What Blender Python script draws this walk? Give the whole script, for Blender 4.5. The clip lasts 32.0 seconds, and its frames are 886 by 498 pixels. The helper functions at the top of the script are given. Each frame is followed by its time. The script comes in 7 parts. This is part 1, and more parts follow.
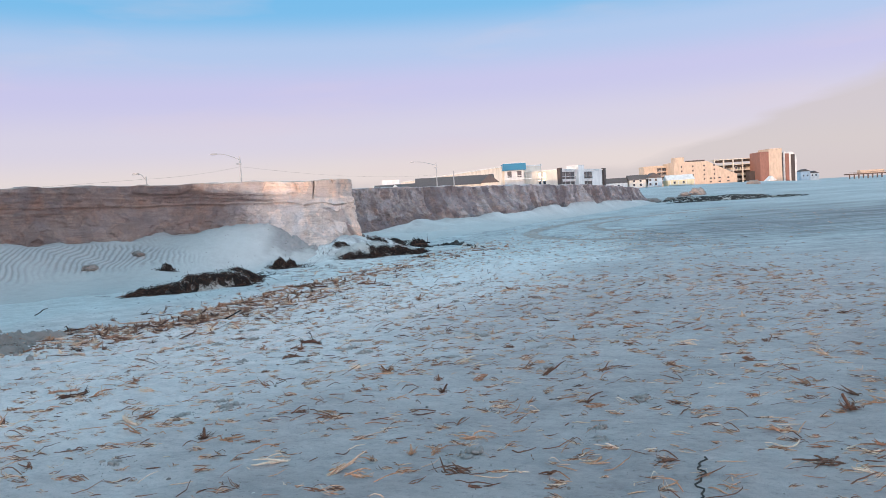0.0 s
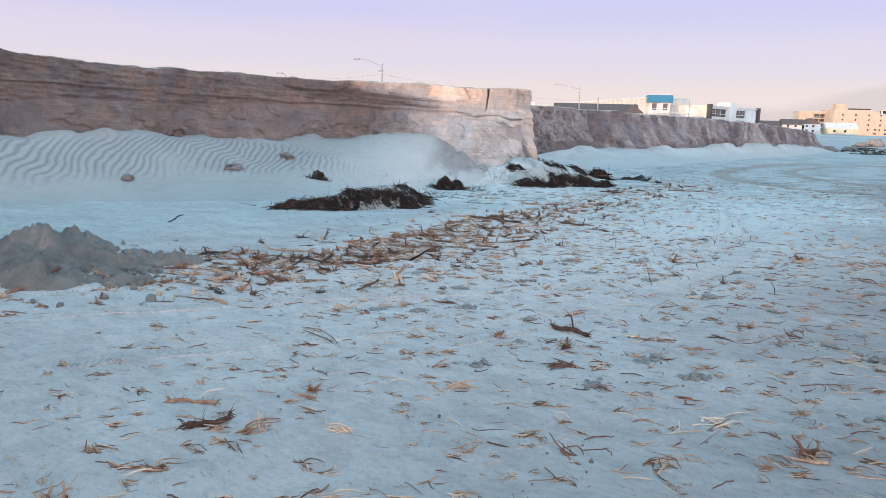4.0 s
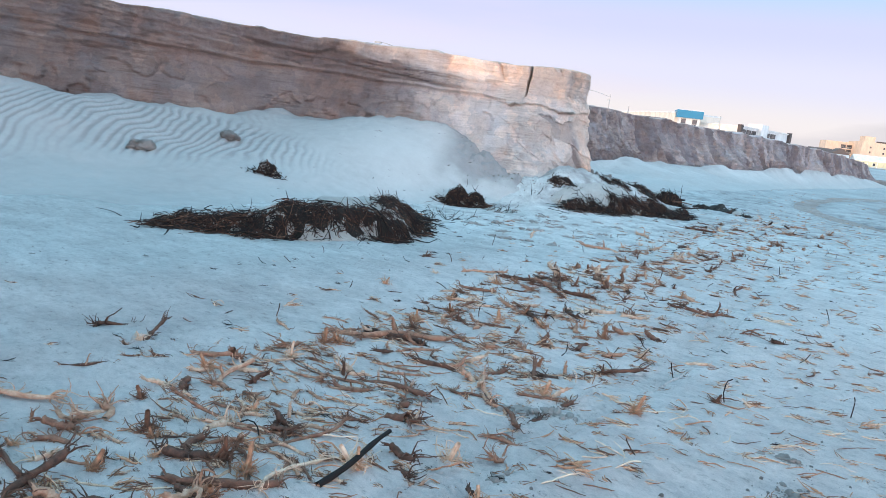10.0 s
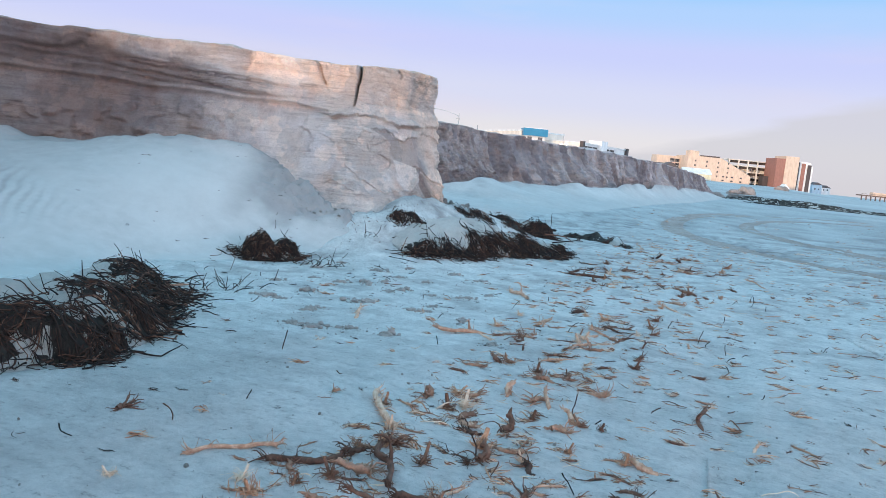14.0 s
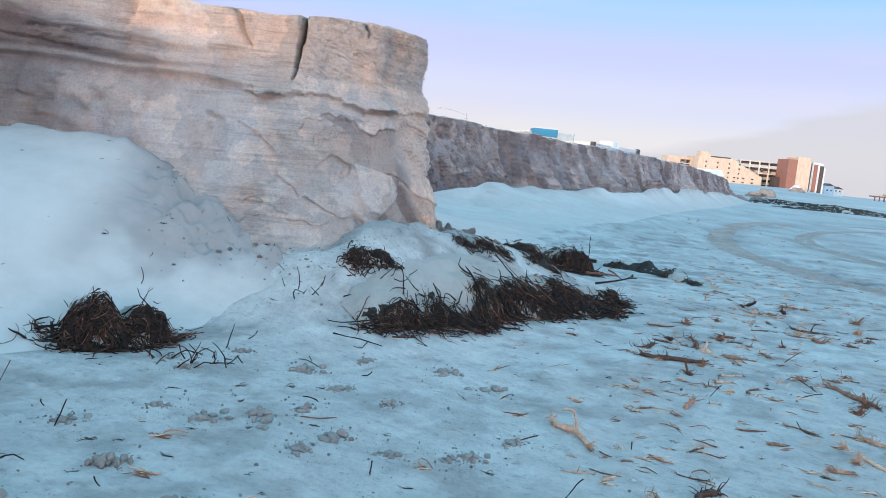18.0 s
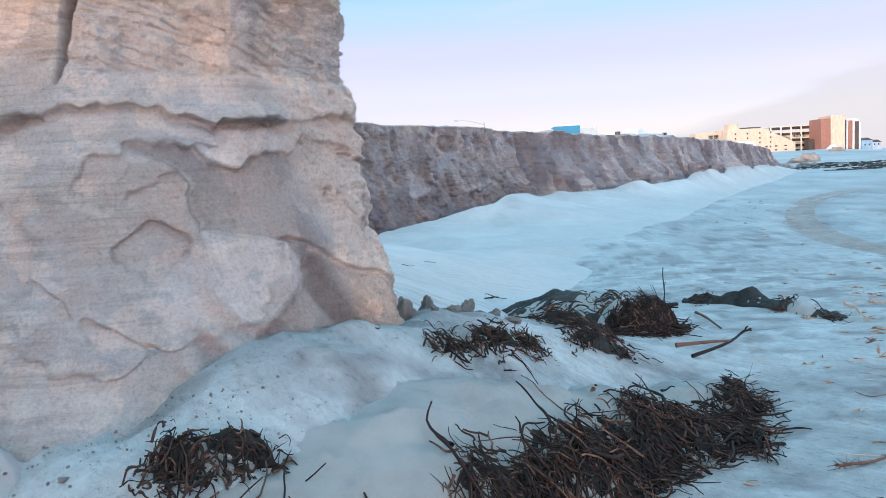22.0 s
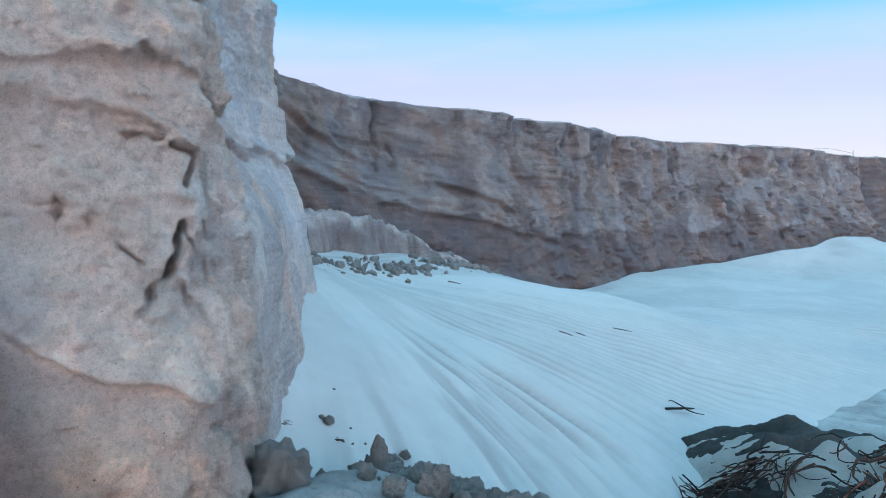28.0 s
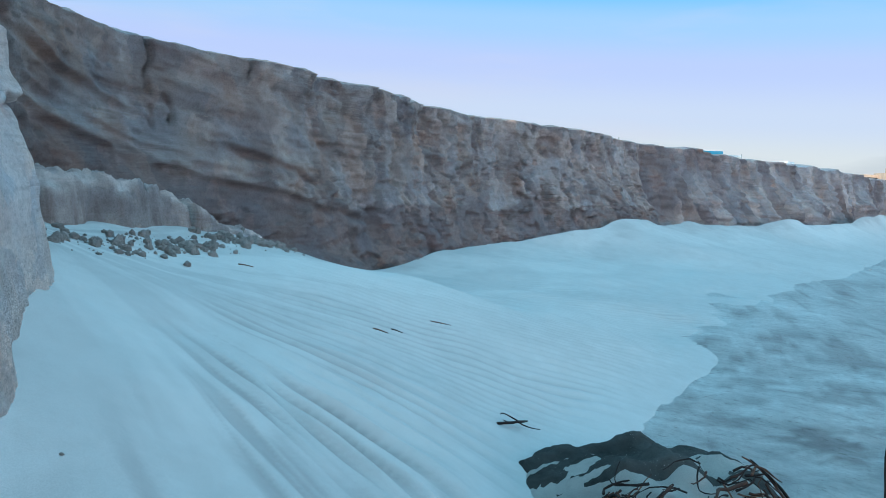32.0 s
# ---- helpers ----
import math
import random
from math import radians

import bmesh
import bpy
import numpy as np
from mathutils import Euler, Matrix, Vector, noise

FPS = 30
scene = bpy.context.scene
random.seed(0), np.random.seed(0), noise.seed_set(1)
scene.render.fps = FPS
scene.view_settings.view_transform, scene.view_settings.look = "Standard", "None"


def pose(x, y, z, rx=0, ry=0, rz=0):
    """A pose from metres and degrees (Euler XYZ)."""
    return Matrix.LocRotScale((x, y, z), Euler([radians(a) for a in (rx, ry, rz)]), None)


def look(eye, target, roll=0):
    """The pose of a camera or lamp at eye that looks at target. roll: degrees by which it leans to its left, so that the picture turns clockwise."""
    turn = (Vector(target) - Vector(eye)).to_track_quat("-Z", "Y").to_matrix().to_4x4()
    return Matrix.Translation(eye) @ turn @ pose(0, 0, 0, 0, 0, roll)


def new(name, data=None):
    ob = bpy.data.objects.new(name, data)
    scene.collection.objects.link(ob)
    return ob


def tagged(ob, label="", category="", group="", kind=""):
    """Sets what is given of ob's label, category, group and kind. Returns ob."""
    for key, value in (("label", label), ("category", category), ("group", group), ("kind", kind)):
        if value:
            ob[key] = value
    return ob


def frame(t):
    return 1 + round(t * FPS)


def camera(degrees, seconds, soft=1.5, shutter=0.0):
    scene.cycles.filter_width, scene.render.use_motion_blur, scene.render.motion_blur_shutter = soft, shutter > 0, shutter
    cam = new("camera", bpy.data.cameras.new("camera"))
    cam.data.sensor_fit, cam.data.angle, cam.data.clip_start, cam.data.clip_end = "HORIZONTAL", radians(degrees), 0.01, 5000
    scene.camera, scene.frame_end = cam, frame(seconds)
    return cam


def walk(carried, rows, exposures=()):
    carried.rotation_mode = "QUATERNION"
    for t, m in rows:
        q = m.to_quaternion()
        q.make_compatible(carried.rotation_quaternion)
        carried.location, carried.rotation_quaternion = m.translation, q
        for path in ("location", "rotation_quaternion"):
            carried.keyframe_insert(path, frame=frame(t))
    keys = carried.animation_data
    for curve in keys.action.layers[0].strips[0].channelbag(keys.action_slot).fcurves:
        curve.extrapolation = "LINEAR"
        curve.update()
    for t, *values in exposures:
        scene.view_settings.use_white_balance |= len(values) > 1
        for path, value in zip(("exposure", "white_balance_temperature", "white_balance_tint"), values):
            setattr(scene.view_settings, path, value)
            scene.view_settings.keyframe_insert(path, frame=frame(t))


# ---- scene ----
cam = camera(61.1, 32.0, soft=0.85)
METRES, EYE, TILT, LEAN, TURN = 26.8, 1.5, 0.0, 0.0, 0.0
ROWS = [
    (0.0, 0.0, 0.0, 0.0, -0.22, -3.65, 3.45),
    (0.5, -0.0072, 0.0187, 0.0003, 1.34, -4.46, 3.14),
    (1.0, -0.0132, 0.0364, -0.0015, 3.72, -5.45, 2.54),
    (1.5, -0.0242, 0.0521, -0.0025, 6.03, -6.43, 1.67),
    (2.0, -0.0366, 0.0657, -0.0022, 7.87, -7.16, 0.67),
    (2.5, -0.0442, 0.0834, -0.0026, 9.02, -7.68, -0.17),
    (3.0, -0.0541, 0.101, -0.0028, 9.44, -8.19, -0.8),
    (3.5, -0.0629, 0.1199, -0.0044, 9.53, -8.73, -1.25),
    (5.5, -0.0851, 0.1962, -0.0047, 8.64, -11.2, -2.99),
    (6.0, -0.0864, 0.2156, -0.0058, 8.25, -11.61, -3.79),
    (6.5, -0.087, 0.2369, -0.0063, 8.53, -12.16, -4.77),
    (7.0, -0.0922, 0.2564, -0.0086, 9.11, -12.58, -5.5),
    (7.5, -0.0931, 0.2749, -0.0119, 9.98, -12.8, -5.8),
    (8.0, -0.0955, 0.2949, -0.0134, 10.53, -12.65, -5.88),
    (8.5, -0.0978, 0.3144, -0.0126, 10.92, -11.96, -5.76),
    (9.0, -0.0984, 0.333, -0.0118, 11.14, -11.21, -5.87),
    (9.5, -0.1046, 0.352, -0.0108, 11.09, -10.32, -6.26),
    (10.0, -0.108, 0.371, -0.0123, 11.07, -9.72, -6.56),
    (10.5, -0.1134, 0.389, -0.0118, 10.71, -9.55, -6.71),
    (11.0, -0.1167, 0.406, -0.0122, 9.7, -9.58, -6.91),
    (11.5, -0.1139, 0.4238, -0.0116, 8.44, -9.75, -7.02),
    (12.0, -0.1149, 0.4412, -0.012, 6.45, -9.54, -7.11),
    (12.5, -0.1148, 0.4589, -0.0119, 4.27, -8.97, -6.85),
    (13.0, -0.1108, 0.4763, -0.0109, 1.91, -8.09, -6.38),
    (13.5, -0.1096, 0.4941, -0.0102, -0.2, -7.29, -5.91),
    (14.0, -0.1077, 0.514, -0.0114, -0.1, -7.01, -5.54),
    (14.5, -0.1069, 0.5327, -0.0114, 1.19, -6.95, -5.5),
    (16.5, -0.105, 0.6126, -0.0096, 7.08, -5.82, -4.84),
    (17.0, -0.1048, 0.6331, -0.011, 4.33, -6.31, -4.65),
    (17.5, -0.1039, 0.6517, -0.0112, 1.85, -6.81, -4.98),
    (18.0, -0.1011, 0.6715, -0.0103, 0.52, -7.01, -5.54),
    (18.5, -0.1025, 0.6907, -0.0102, 0.12, -6.67, -5.8),
    (19.0, -0.1, 0.7073, -0.0101, 0.43, -6.11, -5.54),
    (19.5, -0.0982, 0.7227, -0.0101, 0.69, -5.84, -4.95),
    (20.0, -0.0977, 0.7399, -0.0086, 0.98, -6.12, -4.13),
    (20.5, -0.0937, 0.7579, -0.0079, 1.35, -6.85, -3.07),
    (21.0, -0.091, 0.7768, -0.0082, 1.42, -7.53, -1.76),
    (21.5, -0.0878, 0.7951, -0.0086, 1.8, -7.21, 0.4),
    (22.0, -0.0851, 0.8112, -0.0074, 2.47, -5.96, 2.94),
    (22.5, -0.0826, 0.8252, -0.0056, 3.38, -3.72, 5.58),
    (23.0, -0.0759, 0.8346, -0.0038, 4.5, -2.06, 7.33),
    (23.5, -0.0762, 0.8437, -0.004, 5.36, -1.43, 7.7),
    (24.0, -0.0756, 0.8504, -0.005, 5.99, -1.57, 7.04),
    (24.5, -0.0682, 0.8576, -0.0049, 6.28, -1.96, 5.75),
    (26.5, -0.0535, 0.8905, -0.0072, 7.85, -1.28, 3.31),
    (27.0, -0.0505, 0.9016, -0.0076, 10.76, -1.49, 2.84),
    (27.5, -0.0492, 0.9126, -0.0081, 17.89, -2.25, 1.6),
    (28.0, -0.0487, 0.9218, -0.0098, 28.11, -3.51, -0.21),
    (28.5, -0.0559, 0.9298, -0.0112, 37.17, -4.95, -1.99),
    (29.0, -0.0589, 0.9377, -0.0122, 44.55, -6.03, -2.86),
    (29.5, -0.0608, 0.9452, -0.0121, 46.46, -6.65, -2.51),
    (30.0, -0.0666, 0.9481, -0.0098, 40.23, -5.26, -1.85),
    (30.5, -0.0688, 0.9486, -0.0086, 32.47, -4.11, -1.76),
    (31.0, -0.0684, 0.9495, -0.0089, 25.42, -4.38, -2.42),
    (31.5, -0.0676, 0.9506, -0.0087, 18.64, -4.95, -3.01),
    (32.0, -0.066, 0.9514, -0.0086, 12.29, -5.53, -3.22),
]
# stops, white balance and tint along the walk
EXPOSURES = [(0.0, -0.2, 6600, 10), (3.0, -0.08, 6700, 10), (6.0, 0.0, 6600, 12), (7.0, 0.08, 6900, 14), (8.0, 0.1, 6950, 14), (9.0, 0.12, 6850, 13), (10.0, 0.12, 6250, 6), (11.0, 0.05, 6200, 6), (12.0, 0.08, 6350, 8), (13.0, 0.05, 6150, 6), (14.5, -0.1, 6000, 4), (17.0, 0.0, 5950, 3),
             (18.0, 0.02, 6000, 3), (19.0, 0.05, 5950, 4), (20.0, 0.0, 5950, 4), (22.0, 0.22, 6150, 6), (23.0, 0.0, 6000, 2), (24.5, -0.05, 5800, -1), (27.0, -0.12, 5560, -6), (28.0, 0.14, 5800, 1), (29.0, 0.62, 6600, 12), (30.0, 0.66, 6700, 13), (30.7, 0.25, 5850, 2), (31.5, -0.05, 5550, -6), (32.0, -0.1, 5500, -8)]
walk(cam, [(t, pose(0, 0, EYE, TILT, LEAN, TURN) @ pose(METRES * x, METRES * y, METRES * z, 90 + pitch, roll, yaw)) for t, x, y, z, yaw, pitch, roll in ROWS], exposures=EXPOSURES)

# ---------------------------------------------------------------- world and sun
SUN_AZ = Vector((-0.6, -0.8, 0.0)).normalized()
SUN_EL = radians(2.6)


def make_world():
    w = bpy.data.worlds.new("dusk_sky")
    scene.world = w
    w.use_nodes = True
    nt = w.node_tree
    nt.nodes.clear()
    N, L = nt.nodes.new, nt.links.new
    out, bg = N("ShaderNodeOutputWorld"), N("ShaderNodeBackground")
    tc, sep = N("ShaderNodeTexCoord"), N("ShaderNodeSeparateXYZ")
    L(tc.outputs["Generated"], sep.inputs[0])
    sky = N("ShaderNodeTexSky")
    sky.sky_type, sky.sun_disc = "NISHITA", False
    sky.sun_elevation, sky.sun_rotation = SUN_EL, math.atan2(SUN_AZ.x, SUN_AZ.y)
    sky.altitude, sky.air_density, sky.dust_density, sky.ozone_density = 0, 1.0, 0.6, 2.5
    dim = N("ShaderNodeMixRGB")
    dim.blend_type, dim.inputs[0].default_value = "MULTIPLY", 1.0
    dim.inputs[2].default_value = (SKY_PART, SKY_PART, SKY_PART, 1)
    L(sky.outputs[0], dim.inputs[1])
    # afterglow by height above the horizon
    ramp = N("ShaderNodeValToRGB")
    ramp.color_ramp.interpolation = "EASE"
    els = ramp.color_ramp.elements
    for i, (p, c) in enumerate(GLOW):
        e = els[i] if i < 2 else els.new(p)
        e.position, e.color = p, (*c, 1)
    L(sep.outputs[2], ramp.inputs[0])
    add = N("ShaderNodeMixRGB")
    add.blend_type, add.inputs[0].default_value = "ADD", 1.0
    L(ramp.outputs[0], add.inputs[1])
    L(dim.outputs[0], add.inputs[2])
    # thin cloud veils, longer sideways than high
    mp = N("ShaderNodeMapping")
    mp.inputs["Scale"].default_value = (1.6, 1.6, 9.0)
    L(tc.outputs["Generated"], mp.inputs[0])
    no = N("ShaderNodeTexNoise")
    no.inputs["Scale"].default_value, no.inputs["Detail"].default_value = 2.2, 7
    L(mp.outputs[0], no.inputs[0])
    cr = N("ShaderNodeValToRGB")
    cr.color_ramp.elements[0].position, cr.color_ramp.elements[1].position = 0.52, 0.78
    L(no.outputs[0], cr.inputs[0])
    veil = N("ShaderNodeMath")
    veil.operation = "MULTIPLY"
    veil.inputs[1].default_value = 0.35
    L(cr.outputs[0], veil.inputs[0])
    m1 = N("ShaderNodeMixRGB")
    m1.inputs[2].default_value = (0.86, 0.72, 0.82, 1)
    L(veil.outputs[0], m1.inputs[0])
    L(add.outputs[0], m1.inputs[1])
    # low grey cloud bank over the sea, ahead and to seaward, its top rising to seaward
    dotv = N("ShaderNodeVectorMath")
    dotv.operation = "DOT_PRODUCT"
    dotv.inputs[1].default_value = (0.94, -0.34, 0)
    L(tc.outputs["Generated"], dotv.inputs[0])
    top = N("ShaderNodeMapRange")
    top.inputs[1].default_value, top.inputs[2].default_value = -0.10, 0.30
    top.inputs[3].default_value, top.inputs[4].default_value = 0.03, 0.155
    L(dotv.outputs["Value"], top.inputs[0])
    no2 = N("ShaderNodeTexNoise")
    no2.inputs["Scale"].default_value, no2.inputs["Detail"].default_value = 5.0, 6
    L(mp.outputs[0], no2.inputs[0])
    wob = N("ShaderNodeMath")
    wob.operation = "MULTIPLY_ADD"
    wob.inputs[1].default_value = 0.03
    L(no2.outputs[0], wob.inputs[0])
    L(top.outputs[0], wob.inputs[2])
    dif = N("ShaderNodeMath")
    dif.operation = "SUBTRACT"
    L(wob.outputs[0], dif.inputs[0])
    L(sep.outputs[2], dif.inputs[1])
    edge = N("ShaderNodeMapRange")
    edge.inputs[1].default_value, edge.inputs[2].default_value = 0.012, 0.026
    edge.inputs[3].default_value, edge.inputs[4].default_value = 0.0, 0.7
    L(dif.outputs[0], edge.inputs[0])
    m2 = N("ShaderNodeMixRGB")
    m2.inputs[2].default_value = (0.72, 0.66, 0.68, 1)
    L(edge.outputs[0], m2.inputs[0])
    L(m1.outputs[0], m2.inputs[1])
    # broad warm glow low round the setting sun
    ds = N("ShaderNodeVectorMath")
    ds.operation = "DOT_PRODUCT"
    ds.inputs[1].default_value = (SUN_AZ.x, SUN_AZ.y, 0.05)
    L(tc.outputs["Generated"], ds.inputs[0])
    lobe = N("ShaderNodeMapRange")
    lobe.interpolation_type = "SMOOTHSTEP"
    lobe.inputs[1].default_value, lobe.inputs[2].default_value = 0.35, 1.0
    L(ds.outputs["Value"], lobe.inputs[0])
    low = N("ShaderNodeMapRange")
    low.interpolation_type = "SMOOTHSTEP"
    low.inputs[1].default_value, low.inputs[2].default_value = 0.45, 0.0
    L(sep.outputs[2], low.inputs[0])
    lf = N("ShaderNodeMath")
    lf.operation = "MULTIPLY"
    L(lobe.outputs[0], lf.inputs[0])
    L(low.outputs[0], lf.inputs[1])
    gl = N("ShaderNodeMixRGB")
    gl.inputs[1].default_value, gl.inputs[2].default_value = (0, 0, 0, 1), SUNSET
    L(lf.outputs[0], gl.inputs[0])
    m3 = N("ShaderNodeMixRGB")
    m3.blend_type, m3.inputs[0].default_value = "ADD", 1.0
    L(m2.outputs[0], m3.inputs[1])
    L(gl.outputs[0], m3.inputs[2])
    # extra glow added low in the unseen seaward sky, to light the seaward faces
    da = N("ShaderNodeVectorMath")
    da.operation = "DOT_PRODUCT"
    da.inputs[1].default_value = (0.80, -0.60, 0.05)
    L(tc.outputs["Generated"], da.inputs[0])
    sea_fill = N("ShaderNodeMapRange")
    sea_fill.interpolation_type = "SMOOTHSTEP"
    sea_fill.inputs[1].default_value, sea_fill.inputs[2].default_value = 0.10, 1.0
    L(da.outputs["Value"], sea_fill.inputs[0])
    af = N("ShaderNodeMath")
    af.operation = "MULTIPLY"
    L(sea_fill.outputs[0], af.inputs[0])
    L(low.outputs[0], af.inputs[1])
    ga = N("ShaderNodeMixRGB")
    ga.inputs[1].default_value, ga.inputs[2].default_value = (0, 0, 0, 1), SEA_FILL
    L(af.outputs[0], ga.inputs[0])
    m4 = N("ShaderNodeMixRGB")
    m4.blend_type, m4.inputs[0].default_value = "ADD", 1.0
    L(m3.outputs[0], m4.inputs[1])
    L(ga.outputs[0], m4.inputs[2])
    bg.inputs[1].default_value = 1.0
    L(m4.outputs[0], bg.inputs[0])
    L(bg.outputs[0], out.inputs[0])


SKY_PART = 0.02
SUNSET = (4.8, 3.3, 2.7, 1)
SEA_FILL = (3.5, 2.75, 2.75, 1)
GLOW = [(0.0, (0.80, 0.69, 0.68)), (1.0, (0.60, 1.06, 1.40)), (0.04, (0.87, 0.78, 0.79)), (0.09, (0.76, 0.72, 0.88)), (0.15, (0.65, 0.64, 0.94)),
        (0.20, (0.50, 0.65, 0.95)), (0.25, (0.22, 0.57, 0.94)), (0.30, (0.12, 0.52, 0.93)), (0.45, (0.33, 0.77, 1.15)), (0.65, (0.57, 1.05, 1.40))]
make_world()
sun = new("sun", bpy.data.lights.new("sun", "SUN"))
sun.data.energy, sun.data.angle, sun.data.color = 2.6, radians(0.8), (1.0, 0.66, 0.42)
sun.matrix_world = look((0, 0, 0), tuple(-SUN_AZ * math.cos(SUN_EL) + Vector((0, 0, -math.sin(SUN_EL)))))


# ---------------------------------------------------------------- noise and mesh helpers
def hash3(i, j, k):
    n = (i * 374761393 + j * 668265263 + k * 2147483647 + 1013904223) & 0xFFFFFFFF
    n = ((n ^ (n >> 13)) * 1274126177) & 0xFFFFFFFF
    n = ((n ^ (n >> 16)) * 2246822519) & 0xFFFFFFFF
    return ((n ^ (n >> 15)) & 0xFFFF) / 65535.0


def vnoise(x, y, z=0.0):
    """Smooth value noise in -1..1 on arrays."""
    x, y, z = np.broadcast_arrays(np.asarray(x, float), np.asarray(y, float), np.asarray(z, float))
    i, j, k = (np.floor(a).astype(np.int64) for a in (x, y, z))
    u, v, w = x - i, y - j, z - k
    u, v, w = (a * a * a * (a * (a * 6 - 15) + 10) for a in (u, v, w))
    r = 0
    for di in (0, 1):
        for dj in (0, 1):
            for dk in (0, 1):
                r = r + hash3(i + di, j + dj, k + dk) * (u if di else 1 - u) * (v if dj else 1 - v) * (w if dk else 1 - w)
    return r * 2 - 1


def fbm(x, y, z=0.0, octaves=4, gain=0.5):
    r, a = 0, 1.0
    for o in range(octaves):
        r = r + a * vnoise(np.asarray(x) * 2 ** o + 17.3 * o, np.asarray(y) * 2 ** o - 9.1 * o, np.asarray(z) * 2 ** o + 5.7 * o)
        a *= gain
    return r


def smooth(a, b, x):
    t = np.clip((np.asarray(x, float) - a) / (b - a), 0, 1)
    return t * t * (3 - 2 * t)


def mesh_from(name, verts, faces, material, shade=True):
    """A mesh of equal-sided faces, from arrays."""
    verts, faces = np.asarray(verts, np.float32), np.asarray(faces, np.int32)
    me = bpy.data.meshes.new(name)
    n, k = faces.shape
    me.vertices.add(len(verts))
    me.vertices.foreach_set("co", verts.ravel())
    me.loops.add(n * k)
    me.loops.foreach_set("vertex_index", faces.ravel())
    me.polygons.add(n)
    me.polygons.foreach_set("loop_start", np.arange(0, n * k, k, dtype=np.int32))
    me.polygons.foreach_set("loop_total", np.full(n, k, np.int32))
    me.polygons.foreach_set("use_smooth", np.full(n, shade))
    me.materials.append(material)
    me.update(calc_edges=True)
    me.validate()
    return me


def point_tone(ob, name, values):
    """A value for each point, read by the sand's material: mineral sorting, damp layers, painted-in shade and warm
    light.
    """
    at = ob.data.attributes.new(name, "FLOAT", "POINT")
    at.data.foreach_set("value", np.asarray(values, np.float32).ravel())


def grid_faces(n, m):
    a = (np.arange(n - 1)[:, None] * m + np.arange(m - 1)[None, :]).ravel()
    return np.stack([a, a + m, a + m + 1, a + 1], 1)


def sheet(name, P, material):
    """A grid of points (n, m, 3) as one object."""
    n, m, _ = P.shape
    return new(name, mesh_from(name, P.reshape(-1, 3), grid_faces(n, m), material))


def tube_data(P, R, sides=5):
    """Verts and quads of N tubes along K points each: P (N, K, 3), R (N, K)."""
    N, K, _ = P.shape
    T = np.gradient(P, axis=1)
    T /= np.linalg.norm(T, axis=2, keepdims=True) + 1e-9
    ref = np.where(np.abs(T[..., 2:3]) > 0.8, np.array([1.0, 0, 0]), np.array([0, 0, 1.0]))
    A = np.cross(T, ref)
    A /= np.linalg.norm(A, axis=2, keepdims=True) + 1e-9
    Bv = np.cross(T, A)
    ang = np.linspace(0, 2 * np.pi, sides, endpoint=False)
    V = P[:, :, None, :] + R[:, :, None, None] * (A[:, :, None, :] * np.cos(ang)[None, None, :, None] + Bv[:, :, None, :] * np.sin(ang)[None, None, :, None])
    base = (np.arange(N) * K * sides)[:, None, None]
    k = (np.arange(K - 1) * sides)[None, :, None]
    s = np.arange(sides)[None, None, :]
    s2 = (s + 1) % sides
    F = np.stack([base + k + s, base + k + s2, base + k + sides + s2, base + k + sides + s], -1)
    return V.reshape(-1, 3), F.reshape(-1, 4)


def join_data(*parts):
    vs, fs, o = [], [], 0
    for v, f in parts:
        vs.append(v)
        fs.append(f + o)
        o += len(v)
    return np.concatenate(vs), np.concatenate(fs)


def part(name, me, parent, label="", m=None):
    """A mesh as one part under a thing or a part."""
    ob = new(name, me)
    ob.parent = parent
    if m is not None:
        ob.matrix_basis = m
    return tagged(ob, label)


def box_data(x0, x1, y0, y1, z0, z1):
    v = np.array([(x, y, z) for x in (x0, x1) for y in (y0, y1) for z in (z0, z1)], float)
    f = np.array([(0, 1, 3, 2), (4, 6, 7, 5), (0, 4, 5, 1), (2, 3, 7, 6), (0, 2, 6, 4), (1, 5, 7, 3)])
    return v, f


# ---------------------------------------------------------------- materials
def material(name, build):
    m = bpy.data.materials.new(name)
    m.use_nodes = True
    nt = m.node_tree
    build(nt, nt.nodes["Principled BSDF"], nt.nodes.new, nt.links.new)
    return m


def noise_node(N, L, coord, scale, detail=6, rough=0.6, stretch=None):
    if stretch:
        mp = N("ShaderNodeMapping")
        mp.inputs["Scale"].default_value = stretch
        L(coord, mp.inputs[0])
        coord = mp.outputs[0]
    n = N("ShaderNodeTexNoise")
    n.inputs["Scale"].default_value, n.inputs["Detail"].default_value, n.inputs["Roughness"].default_value = scale, detail, rough
    L(coord, n.inputs["Vector"])
    return n.outputs["Fac"]


def ramp_node(N, L, fac, stops):
    r = N("ShaderNodeValToRGB")
    for i, (p, c) in enumerate(stops):
        e = r.color_ramp.elements[i] if i < 2 else r.color_ramp.elements.new(p)
        e.position, e.color = p, (*c, 1)
    L(fac, r.inputs[0])
    return r.outputs[0]


def mix_node(N, L, fac, a, b, blend="MIX"):
    m = N("ShaderNodeMixRGB")
    m.blend_type = blend
    for sock, v in zip(m.inputs, (fac, a, b)):
        if isinstance(v, (int, float)):
            sock.default_value = v
        elif isinstance(v, tuple):
            sock.default_value = (*v, 1)
        else:
            L(v, sock)
    return m.outputs[0]


def bump_node(N, L, height, strength, distance, normal=None):
    b = N("ShaderNodeBump")
    b.inputs["Strength"].default_value, b.inputs["Distance"].default_value = strength, distance
    L(height, b.inputs["Height"])
    if normal:
        L(normal, b.inputs["Normal"])
    return b.outputs[0]


